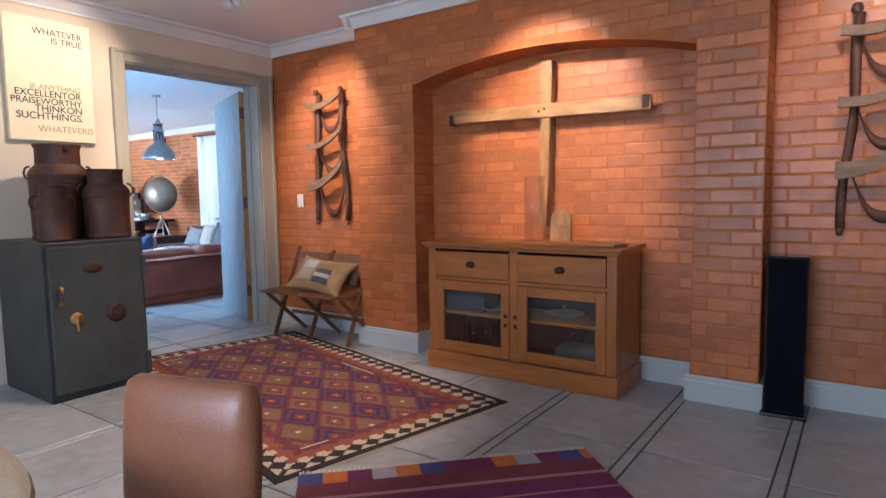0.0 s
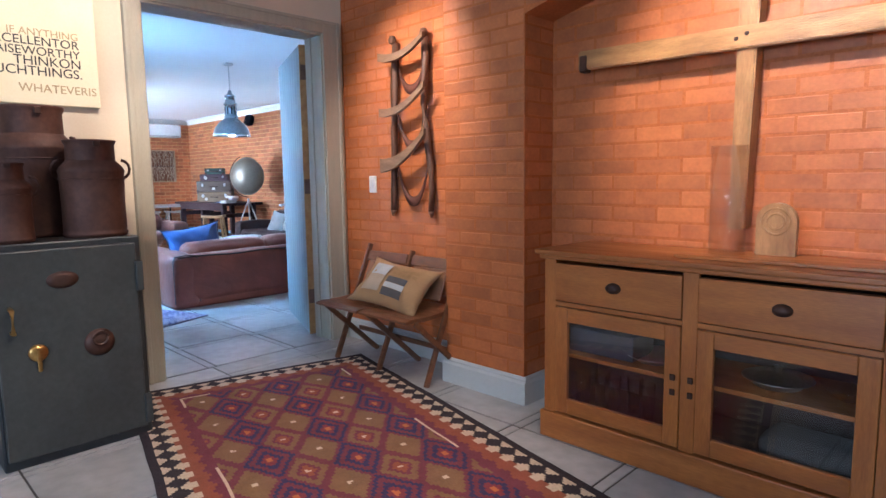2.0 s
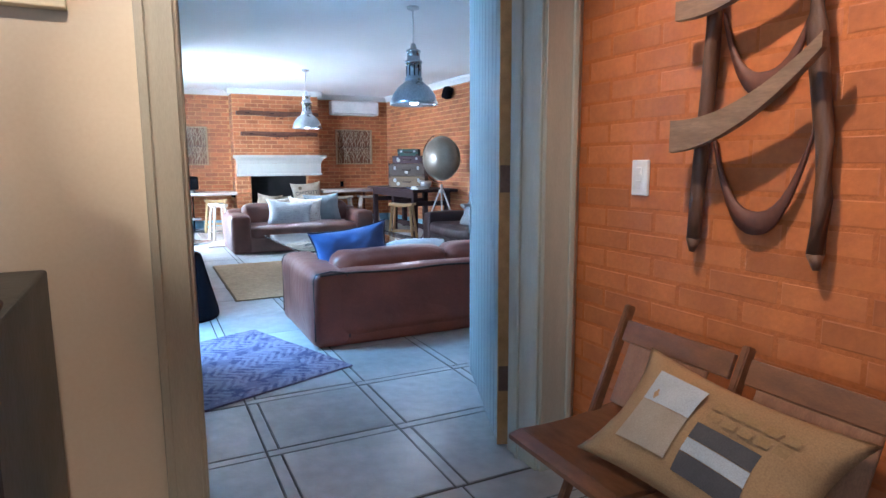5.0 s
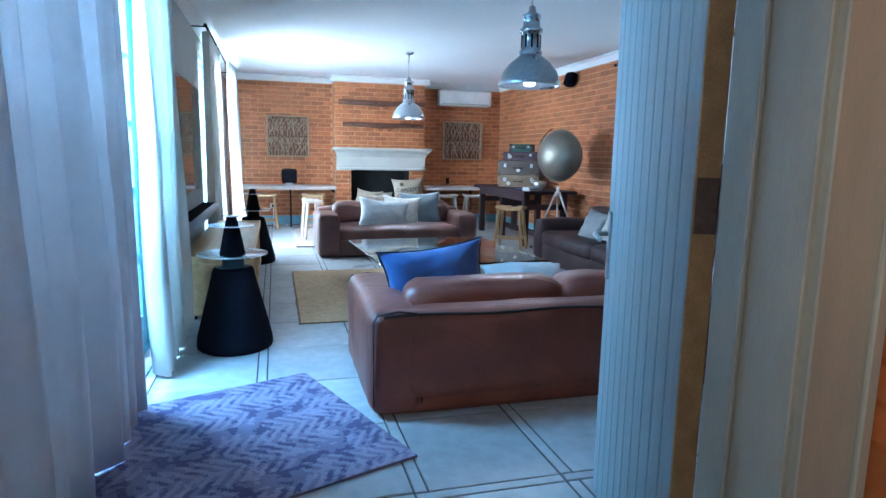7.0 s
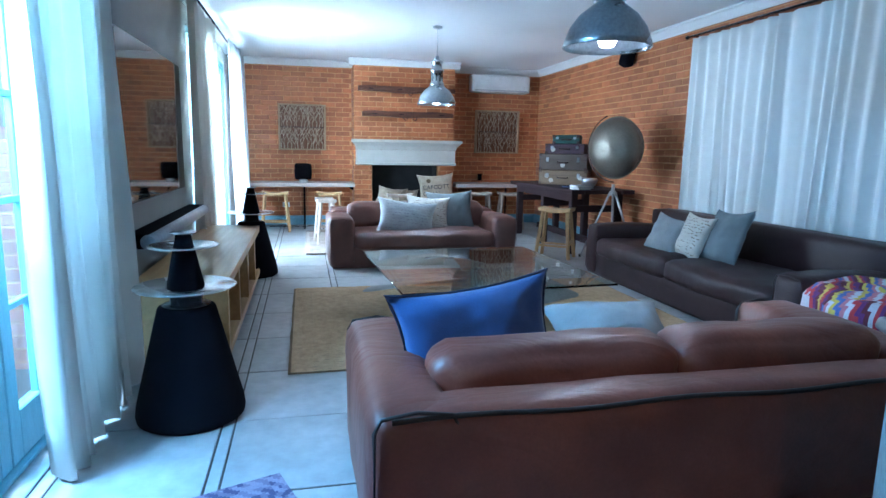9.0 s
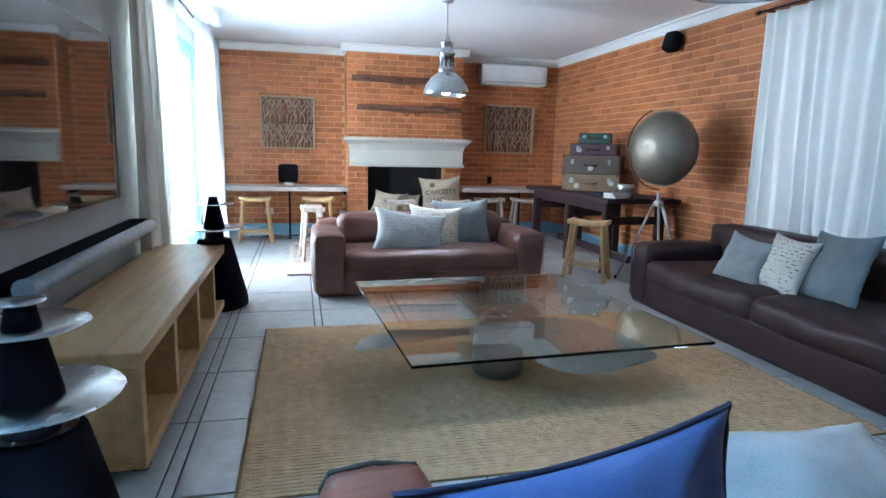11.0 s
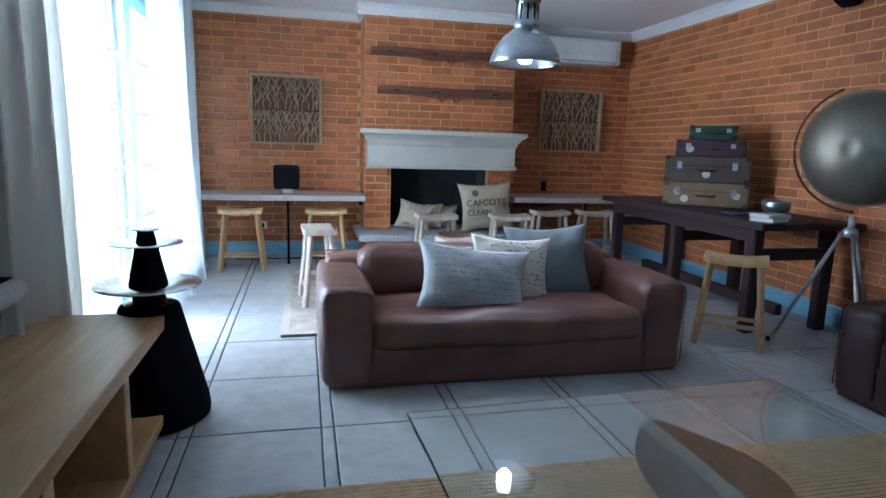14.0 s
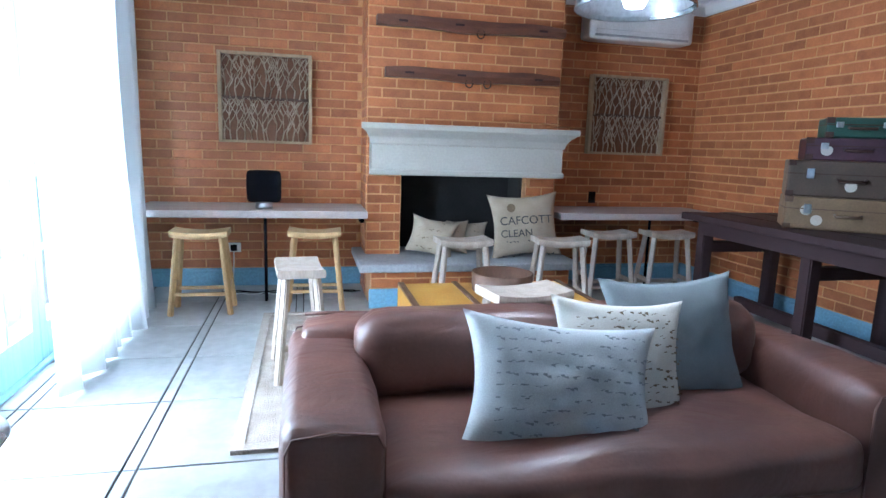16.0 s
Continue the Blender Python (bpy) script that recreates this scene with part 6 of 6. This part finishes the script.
# twig panels
def twig_panel(y0, y1, z0, z1, seed, label):
    p = thing("twig_panel", pose(FAR + 0.01, 0, 0), label, "wall art", "twig panels")
    for row in ((0, 0.065, y0, y0 + 0.028, z0, z1), (0, 0.065, y1 - 0.028, y1, z0, z1), (0.001, 0.064, y0 + 0.028, y1 - 0.028, z0, z0 + 0.022), (0.001, 0.064, y0 + 0.028, y1 - 0.028, z1 - 0.022, z1)):
        part("frame_bar", box(bm_new(), *row, 0.003), TWIGFRAME, p)
    # added sheet that darkens the panel where shade falls behind the twigs
    part("shade_sheet", boxes((-0.008, 0.003, y0 + 0.002, y1 - 0.002, z0 + 0.002, z1 - 0.002)), TWIGSHADE, p, "dark sheet added for the shade between the twigs")
    part("middle_bar", boxes((0.005, 0.03, y0 + 0.025, y1 - 0.025, (z0 + z1) / 2 - 0.012, (z0 + z1) / 2 + 0.012)), OLDWOOD, p)
    r = random.Random(seed)
    zm = (z0 + z1) / 2
    for lo, hi in ((z0 + 0.02, zm), (zm, z1 - 0.02)):
        for i in range(14):
            y = y0 + 0.05 + (y1 - y0 - 0.10) * i / 13 + r.uniform(-0.012, 0.012)
            b = bm_new()
            pts = [(0.025 + r.uniform(-0.012, 0.012), y + r.uniform(-0.02, 0.02) * (k > 0), lo + (hi - lo) * k / 5) for k in range(6)]
            tw = part("twig", tube(pts, 0.0065, 6, b, taper=0.0035), TWIG, p, smooth=True)
            for k in (1, 2, 3, 3, 4, 4):
                s = r.choice((-1, 1))
                a0 = pts[k]
                br = tube([a0, (a0[0] + 0.006, a0[1] + s * 0.030, a0[2] + 0.045), (a0[0] + 0.008, min(y1 - 0.03, max(y0 + 0.03, a0[1] + s * 0.06)), min(hi, a0[2] + 0.12))], 0.0045, 5, None, taper=0.0025)
                part("branch", br, TWIG, tw, smooth=True)


twig_panel(2.51, 3.25, 1.21, 1.93, 1, "square framed panel of bare branching twigs")
twig_panel(5.75, 6.53, 1.21, 1.93, 2, "square framed panel of bare twigs")

# wall counters
for y0, y1, label in ((1.95, 3.665, "limed timber wall counter beside the chimney"), (5.285, 6.86, "limed timber wall counter in the corner")):
    c = thing("wall_counter", pose(0, 0, 0), label, "counter", "wall counters")
    part("worktop", box(bm_new(), FAR + 0.002, -14.22, y0, y1, 0.655, 0.712, 0.005, 2), COUNTERWOOD, c)
    for y in (y0 + (y1 - y0) * 0.55,):
        part("support", tube([(-14.28, y, 0.0), (-14.28, y, 0.655)], 0.012, 8), BLACK, c, "thin black steel leg", True)
    part("bracket", boxes((FAR + 0.002, -14.4, y1 - 0.04, y1 - 0.01, 0.60, 0.655)), BLACK, c)
wsp = thing("tabletop_speaker", pose(-14.40, 2.88, 0.712, 0, 0, 0), "black tabletop speaker dock on a chrome foot", "loudspeaker")
part("body", softbox(0.07, 0.25, 0.24, 0.02, 8, 0.006, 0, (0, 0, 0.17), rot=None), BLACK, wsp, smooth=True)
part("foot", lathe([(0, 0), (0.065, 0), (0.07, 0.012), (0.06, 0.05), (0, 0.055)], 28), STEEL, wsp, "chrome foot", True)

# air conditioner and wall speaker
ac = thing("air_conditioner", pose(FAR + 0.002, 6.135, 2.21), "white wall-mounted air conditioner under the cornice", "air conditioner")
part("body", softbox(0.22, 1.02, 0.29, 0.035, 10, 0.0, 0.0, (0.11, 0, 0.145)), WHITEPLASTIC, ac, smooth=True)
part("air_outlet", boxes((0.10, 0.222, -0.46, 0.46, 0.025, 0.045), bevel=0.003), GREYPLASTIC, ac, "dark outlet slot")
part("flap", boxes((0.216, 0.226, -0.46, 0.46, 0.045, 0.085), bevel=0.003), WHITEPLASTIC, ac)
wsk = thing("wall_speaker", pose(-11.75, RIGHT - 0.09, 2.40, -18, 0, 12), "small black loudspeaker bracketed high on the brick", "loudspeaker")
part("body", softbox(0.16, 0.13, 0.19, 0.03, 8, 0.01), BLACK, wsk, smooth=True)
part("bracket", tube([(0, 0.02, 0.0), (0, 0.10, 0.02)], 0.015, 8), BLACKGLOSS, wsk)


# stools
def stool(name, wood, label, m=None, h=0.60):
    s = thing("stool", pose(0, 0, 0), label, "stool", "wooden stools")
    b = bm_new()
    n = 10
    prev = None
    for i in range(n + 1):
        t = -1 + 2 * i / n
        zc = h - 0.018 * (1 - t * t)
        ring = [b.verts.new((t * 0.19, yy, zc + zz)) for yy, zz in ((-0.115, -0.042), (0.115, -0.042), (0.12, -0.02), (0.115, 0), (-0.115, 0), (-0.12, -0.02))]
        if prev:
            for k in range(6):
                b.faces.new((prev[k], prev[(k + 1) % 6], ring[(k + 1) % 6], ring[k]))
        else:
            b.faces.new(ring)
        prev = ring
    b.faces.new(prev[::-1])
    bmesh.ops.recalc_face_normals(b, faces=b.faces)
    part("seat", b, wood, s, "curved solid wooden seat")
    for x in (-1, 1):
        for y in (-1, 1):
            part("leg", beam(bm_new(), (x * 0.20, y * 0.125, 0), (x * 0.145, y * 0.075, h - 0.045), 0.036, 0.036, 0.006), wood, s)
        part("side_rung", beam(bm_new(), (x * 0.183, -0.10, 0.20), (x * 0.183, 0.10, 0.20), 0.022, 0.034, 0.004), wood, s)
    for y in (-1, 1):
        part("rung", beam(bm_new(), (-0.18, y * 0.105, 0.15), (0.18, y * 0.105, 0.15), 0.034, 0.022, 0.004), wood, s)
    if m:
        s.matrix_world = m
    return s


st_light = stool("stool", STOOLWOOD, "honey-coloured wooden stool with a curved seat", pose(-14.03, 2.47, 0, 0, 0, 90))
copy_thing(st_light, pose(-14.05, 3.26, 0, 0, 0, 88))
st = copy_thing(st_light, pose(-11.36, 5.80, 0, 0, 0, 50))
tagged(st, "honey-coloured wooden stool beside the dark table")
st_grey = stool("stool", STOOLGREY, "bleached wooden stool with a curved seat", pose(-12.73, 3.16, 0, 0, 0, 5))
for x, y, rz in ((-13.62, 4.28, 92), (-13.62, 5.02, 84), (-13.98, 5.60, 90), (-13.98, 6.13, 86), (-12.05, 4.16, 100)):
    copy_thing(st_grey, pose(x, y, 0.0 if y != 4.16 else 0.013, 0, 0, rz))

# yellow trunk with a basket behind the sofa
tr = thing("yellow_trunk", pose(-12.75, 4.25, 0.013), "mustard yellow trunk with dark straps used as a table", "trunk")
part("body", box(bm_new(), -0.28, 0.28, -0.52, 0.52, 0, 0.40, 0.015, 3), mat("mustard_leather", (0.50, 0.26, 0.035), (0.42, 0.20, 0.03), 0.45, 5, 80, 0.2), tr)
for y in (-0.5, -0.17, 0.17, 0.5):
    part("strap", boxes((-0.286, 0.286, y - 0.018, y + 0.018, -0.0, 0.406), bevel=0.003), OLDWOOD, tr, "brown leather strap")
bk = thing("basket", pose(-12.72, 4.28, 0.42), "round dark woven basket on the trunk", "basket")
part("bowl", lathe([(0, 0), (0.15, 0), (0.17, 0.02), (0.175, 0.12), (0.165, 0.12), (0.158, 0.02), (0, 0.012)], 32), OLDWOOD, bk, smooth=True)

# dark refectory table
TZ = 0.80
dt = thing("refectory_table", pose(-12.46, 6.40, 0), "heavy dark stained timber table along the wall", "table")
for i in range(5):
    y = -0.41 + i * 0.164
    part("plank", box(bm_new(), -1.14, 1.08 + 0.02 * math.sin(i * 2.1), y + 0.001, y + 0.163, TZ - 0.05, TZ - 0.003 * (i % 2), 0.006, 2), DARKWOOD, dt)
for x in (-0.98, 0.0, 0.90):
    for y in (-0.30, 0.30):
        part("leg", beam(bm_new(), (x, y, 0), (x, y, TZ - 0.05), 0.085, 0.085, 0.008), DARKWOOD, dt)
    part("cross_rail", box(bm_new(), x - 0.03, x + 0.03, -0.26, 0.26, 0.52, 0.60, 0.005), DARKWOOD, dt)
part("long_rail", box(bm_new(), -0.94, 0.86, -0.03, 0.03, 0.10, 0.18, 0.005), DARKWOOD, dt)
part("apron", box(bm_new(), -0.98, 0.90, -0.345, -0.315, TZ - 0.15, TZ - 0.052, 0.004), DARKWOOD, dt)


def suitcase(x, y, z, l, d, h, material, label, rz, trim=None, sticker=None):
    s = thing("suitcase", pose(x, y, z, 0, 0, rz), label, "suitcase", "stack of old suitcases")
    part("body", box(bm_new(), -l / 2, l / 2, -d / 2, d / 2, 0, h, 0.012, 3), material, s)
    part("seam", boxes((-l / 2 - 0.002, l / 2 + 0.002, -d / 2 - 0.002, d / 2 + 0.002, h * 0.62, h * 0.62 + 0.006)), trim or BROWNMETAL, s)
    for sx in (-1, 1):
        part("lock", box(bm_new(), sx * l * 0.32 - 0.02, sx * l * 0.32 + 0.02, -d / 2 - 0.008, -d / 2, h * 0.5, h * 0.78, 0.003), STEEL, s, "metal lock")
        for sz in (0.0, h - 0.035):
            part("corner", box(bm_new(), sx * (l / 2 - 0.02) - 0.022, sx * (l / 2 - 0.02) + 0.022, -d / 2 - 0.003, -d / 2 + 0.04, sz - 0.001, sz + 0.036, 0.005, 2), trim or BROWNMETAL, s, "riveted corner")
    part("handle", tube([(-0.07, -d / 2, h * 0.5), (-0.065, -d / 2 - 0.03, h * 0.45), (0.065, -d / 2 - 0.03, h * 0.45), (0.07, -d / 2, h * 0.5)], 0.009, 8), trim or BROWNMETAL, s, "leather handle", True)
    for px, pz in sticker or ():
        part("sticker", lathe([(0, 0.0015), (0.032, 0.0015), (0.032, 0)], 18, m=pose(px, -d / 2, pz, 90, 0, 0)), CREAMCLOTH, s, "faded paper sticker")
    return s


def leatherish(n2, a):
    return mat(n2, a, tuple(v * 0.7 for v in a), 0.5, 6, 90, 0.3)


SR = 54
suitcase(-12.64, 6.46, TZ, 0.67, 0.33, 0.20, leatherish("tan_case", (0.22, 0.14, 0.075)), "worn tan suitcase with stickers", SR, leatherish("brown_case_trim", (0.11, 0.06, 0.035)), ((-0.22, 0.12), (-0.16, 0.06), (0.24, 0.10)))
suitcase(-12.64, 6.46, TZ + 0.201, 0.67, 0.33, 0.22, leatherish("brown_case", (0.085, 0.055, 0.036)), "dark brown leather suitcase", SR - 2, None, ((0.0, 0.07),))
suitcase(-12.64, 6.47, TZ + 0.422, 0.54, 0.32, 0.135, leatherish("plum_case", (0.06, 0.022, 0.035)), "plum leather suitcase with metal locks", SR, None, ((-0.16, 0.06),))
suitcase(-12.62, 6.46, TZ + 0.558, 0.37, 0.24, 0.12, leatherish("green_case", (0.02, 0.075, 0.055)), "small green vanity case", SR + 3)
bowl = dish("metal_bowl", -11.72, 6.38, TZ, [(0, 0), (0.05, 0), (0.05, 0.02), (0.09, 0.06), (0.10, 0.11), (0.085, 0.13), (0.08, 0.125), (0.09, 0.10), (0, 0.04)], STEEL, "round chrome bowl on the dark table", "bowl")
plate = dish("blue_plate", -11.92, 6.20, TZ, [(0, 0.002), (0.06, 0.002), (0.10, 0.014), (0.10, 0.018), (0.06, 0.008), (0, 0.008)], mat("blue_glaze", (0.08, 0.13, 0.30), rough=0.25), "blue glazed plate on the dark table", "plate")
bks = thing("book", pose(-11.52, 6.16, TZ, 0, 0, 20), "pale closed book on the dark table", "book", "books")
part("pages", boxes((-0.075, 0.079, -0.10, 0.10, 0.003, 0.022)), CREAMCLOTH, bks)
part("cover", boxes((-0.08, 0.08, -0.105, 0.105, 0, 0.003), (-0.08, 0.08, -0.105, 0.105, 0.022, 0.025), (-0.083, -0.080, -0.105, 0.105, 0, 0.025)), PALECLOTH, bks)
copy_thing(bks, pose(-11.53, 6.17, TZ + 0.0255, 0, 0, 8))

# great round lamp on a tripod
bl2 = thing("tripod_lamp", pose(-11.06, 6.35, 0), "huge round pewter-coloured lamp on a metal tripod", "lamp")
rotm = pose(0, 0, 1.30, 0, 0, 25) @ pose(0, 0, 0, 90, 0, 0)
pr = [(0, 0.20)] + [(0.34 * math.sin(a), 0.22 * math.cos(a)) for a in [math.pi * i / 28 for i in range(1, 28)]] + [(0, -0.20)]
part("shell", lathe(pr, 56, m=rotm), BALLSTEEL, bl2, "round pewter metal shell", True)
part("rim", tube([rotm @ Vector((0.343 * math.cos(a), 0.343 * math.sin(a), 0)) for a in [2 * math.pi * i / 56 for i in range(56)]], 0.010, 8, closed=True), BALLSTEEL, bl2, smooth=True)
part("fork", tube([rotm @ Vector((0.385 * math.cos(a), 0.385 * math.sin(a), 0)) for a in [math.pi * 0.62 + math.pi * 0.88 * i / 24 for i in range(25)]], 0.008, 8), BROWNMETAL, bl2, "half-round dark metal fork", True)
part("stem", tube([(0, 0, 0.80), (0, 0, 0.89)], 0.02, 12), STEEL, bl2, smooth=True)
part("head", lathe([(0, 0.76), (0.045, 0.76), (0.045, 0.80), (0.02, 0.82), (0, 0.82)], 20), STEEL, bl2, smooth=True)
for a in (100, 215, 335):
    x, y = math.cos(radians(a)), math.sin(radians(a))
    lg = part("leg", tube([(x * 0.04, y * 0.04, 0.78), (x * 0.38, y * 0.38, 0.0)], 0.014, 8, taper=0.010), STEEL, bl2, "tapered metal leg", True)
    part("rubber_foot", lathe([(0, 0), (0.016, 0), (0.014, 0.03), (0, 0.03)], 10, m=pose(x * 0.38, y * 0.38, 0)), BLACK, lg)
sock = thing("wall_socket", pose(FAR + 0.006, 5.86, 0.80), "dark wall socket over the counter", "socket")
part("plate", box(bm_new(), 0, 0.012, -0.035, 0.035, -0.055, 0.055, 0.003), BLACKGLOSS, sock)

# cables and plug below the counter
cb = thing("power_cable", pose(0, 0, 0), "loose black and white cables along the floor", "cable")
rr = random.Random(5)
for k, (mtl, y0, y1) in enumerate(((BLACK, 2.35, 3.6), (BLACK, 2.5, 3.64), (WHITEPLASTIC, 2.6, 3.2))):
    pts = [(-14.58 + 0.05 * k + 0.03 * math.sin(i * 1.3 + k), y0 + (y1 - y0) * i / 16, 0.006 + 0.002 * k) for i in range(17)]
    part("cable", tube(pts, 0.005, 6), mtl, cb, smooth=True)
pts = [(-14.56, 2.62, 0.01), (-14.70, 2.60, 0.05), (-14.80, 2.60, 0.20), (-14.81, 2.60, 0.30)]
part("cable", tube(pts, 0.005, 6), WHITEPLASTIC, cb, smooth=True)
pg = thing("wall_socket", pose(FAR + 0.006, 2.60, 0.33), "white wall socket with a plug below the counter", "socket")
part("plate", box(bm_new(), 0, 0.012, -0.055, 0.055, -0.04, 0.04, 0.003), WHITEPLASTIC, pg)
part("plug", box(bm_new(), 0.012, 0.05, -0.025, 0.025, -0.025, 0.025, 0.006, 2), BLACK, pg, "black plug")


# ---- bricks and slabs ----
UP = Matrix(((1, 0, 0, 0), (0, 1, 0, 0), (0, 0, 1, 0), (0, 0, 0, 1)))
lay_bricks(brick_wall, BRICK1, pose(W1, BR, 0), 6.72, CEILZ, lambda a, b: [(0.0, -3.02 - W1), (A0 - W1, A1 - W1), (-0.10 - W1, 6.72)],
           lambda u, v: u < 1.3 or (1.8 < u < 3.9 and v > 0.8), start=0.05, proud=0.0012)
PX = -3.02


def arch_spans(a, b):
    if b < 2.0:
        return [(0, A0 - PX), (A1 - PX, -0.10 - PX)]
    if a >= 2.155:
        return [(0, -0.10 - PX)]
    s = math.sqrt(min(1, max(0, 1 - (a - 2.02) / 0.135)))
    mid, half = (A0 + A1) / 2 - PX, (A1 - A0) / 2 * s
    return [(0, mid - half), (mid + half, -0.10 - PX)]


lay_bricks(piers, BRICK1, pose(PX, PIER, 0), 2.92, CEILZ, arch_spans, lambda u, v: True, start=0.0, proud=0.0012)
# pier returns
lay_bricks(piers, BRICK1, pose(-3.02, BR, 0, 0, 0, -90), 0.25, CEILZ, start=0.115, proud=0.0012)
lay_bricks(piers, BRICK1, pose(A0, PIER, 0, 0, 0, 90), 0.25, 2.02, start=0.02, proud=0.0012)
lay_bricks(piers, BRICK1, pose(A1, BR, 0, 0, 0, -90), 0.25, 2.02, start=0.115, proud=0.0012)
lay_bricks(piers, BRICK1, pose(-0.10, PIER, 0, 0, 0, 90), 0.25, CEILZ, start=0.02, proud=0.0012)
# living room
lay_bricks(wall_far, BRICK2, pose(FAR, RIGHT, 0, 0, 0, 90) @ pose(-(RIGHT - LEFT), 0, 0), RIGHT - LEFT, CEILZ,
           lambda a, b: [(0, 3.67 - LEFT), (5.28 - LEFT, RIGHT - LEFT)], lambda u, v: 0.3 < u < 1.82 and 0.7 < v < 2.5, start=0.06)


def chim_spans(a, b):
    if b <= 0.29 or a >= FO[3] - 0.01:
        return [(0, 1.61)]
    return [(0, FO[0] - 3.67), (FO[1] - 3.67, 1.61)]


lay_bricks(chimney, BRICK2, pose(CHIM, 3.67, 0, 0, 0, 90), 1.61, CEILZ, chim_spans, lambda u, v: v > 0.3)
lay_bricks(chimney, BRICK2, pose(FAR, 3.67, 0, 0, 0, 0), 0.45, CEILZ)
lay_bricks(chimney, BRICK2, pose(CHIM, 5.28, 0, 0, 0, 180), 0.45, CEILZ)
lay_bricks(wall_right, BRICK2, pose(FAR, RIGHT, 0), W2 - FAR, CEILZ, None, lambda u, v: 0.2 < u < 2.6 and 0.7 < v < 2.5)
lay_bricks(hearth, BRICK2, pose(-13.99, 3.67, 0, 0, 0, 90), 1.61, 0.28)
lay_bricks(gw, GARDENBRICK, pose(-8.38, 1.28, -0.12, 0, 0, 90), 0.34, 1.41)

# stone slabs: squares in lines, parted by narrow strips along x
rng = random.Random(11)
SX, SY, STRIP = 0.622, 0.600, 0.055


def slab_mesh(name, w, d):
    b = box(bm_new(), 0, w, 0, d, -0.006, 0.0, 0.0025, 1)
    me = bpy.data.meshes.new(name)
    b.to_mesh(me)
    b.free()
    me.materials.append(SLAB)
    return me


GAP = 0.009


def lay(x0, x1, y0, y1, along_y, ox, oy, sx, sy, cross=()):
    """Slabs from (x0, y0) to (x1, y1) in a grid from (ox, oy); the narrow strips run along y or along x, and also cross at those x."""
    made = {}

    def put(me_name, x, y, w, d):
        xa, xb, ya, yb = max(x, x0), min(x + w, x1), max(y, y0), min(y + d, y1)
        if xb - xa < 0.03 or yb - ya < 0.03:
            return
        key = (me_name, round(xb - xa - GAP, 3), round(yb - ya - GAP, 3))
        if key not in made:
            made[key] = slab_mesh(*key)
        ob = new(me_name, made[key])
        ob.matrix_world = pose(xa + GAP / 2, ya + GAP / 2, rng.uniform(-0.0012, 0.0008), rng.uniform(-0.08, 0.08), rng.uniform(-0.08, 0.08), 0)
        ob.parent = floor_ob

    for i in range(math.floor((x0 - ox) / sx) - 1, math.ceil((x1 - ox) / sx) + 1):
        for j in range(math.floor((y0 - oy) / sy) - 1, math.ceil((y1 - oy) / sy) + 1):
            x, y = ox + i * sx, oy + j * sy
            if along_y:
                put("strip", x, y, STRIP, sy)
                put("slab", x + STRIP, y, sx - STRIP, sy)
            elif any(abs(x - c) < 0.02 for c in cross):
                put("strip", x, y, STRIP, sy)
                put("strip", x + STRIP, y, sx - STRIP, STRIP)
                put("slab", x + STRIP, y + STRIP, sx - STRIP, sy - STRIP)
            else:
                put("strip", x, y, sx, STRIP)
                put("slab", x, y + STRIP, sx, sy - STRIP)


lay(FAR, W1 - 0.02, LEFT - 0.2, RIGHT, False, -4.97 - 11 * SX, 2.52 - SY, SX, SY, (-4.97, -4.97 - SX))
lay(W1 - 0.02, 2.4, -2.7, BR, True, -1.13 - 6 * 0.6, 2.545 - 9 * SY, 0.60, SY)
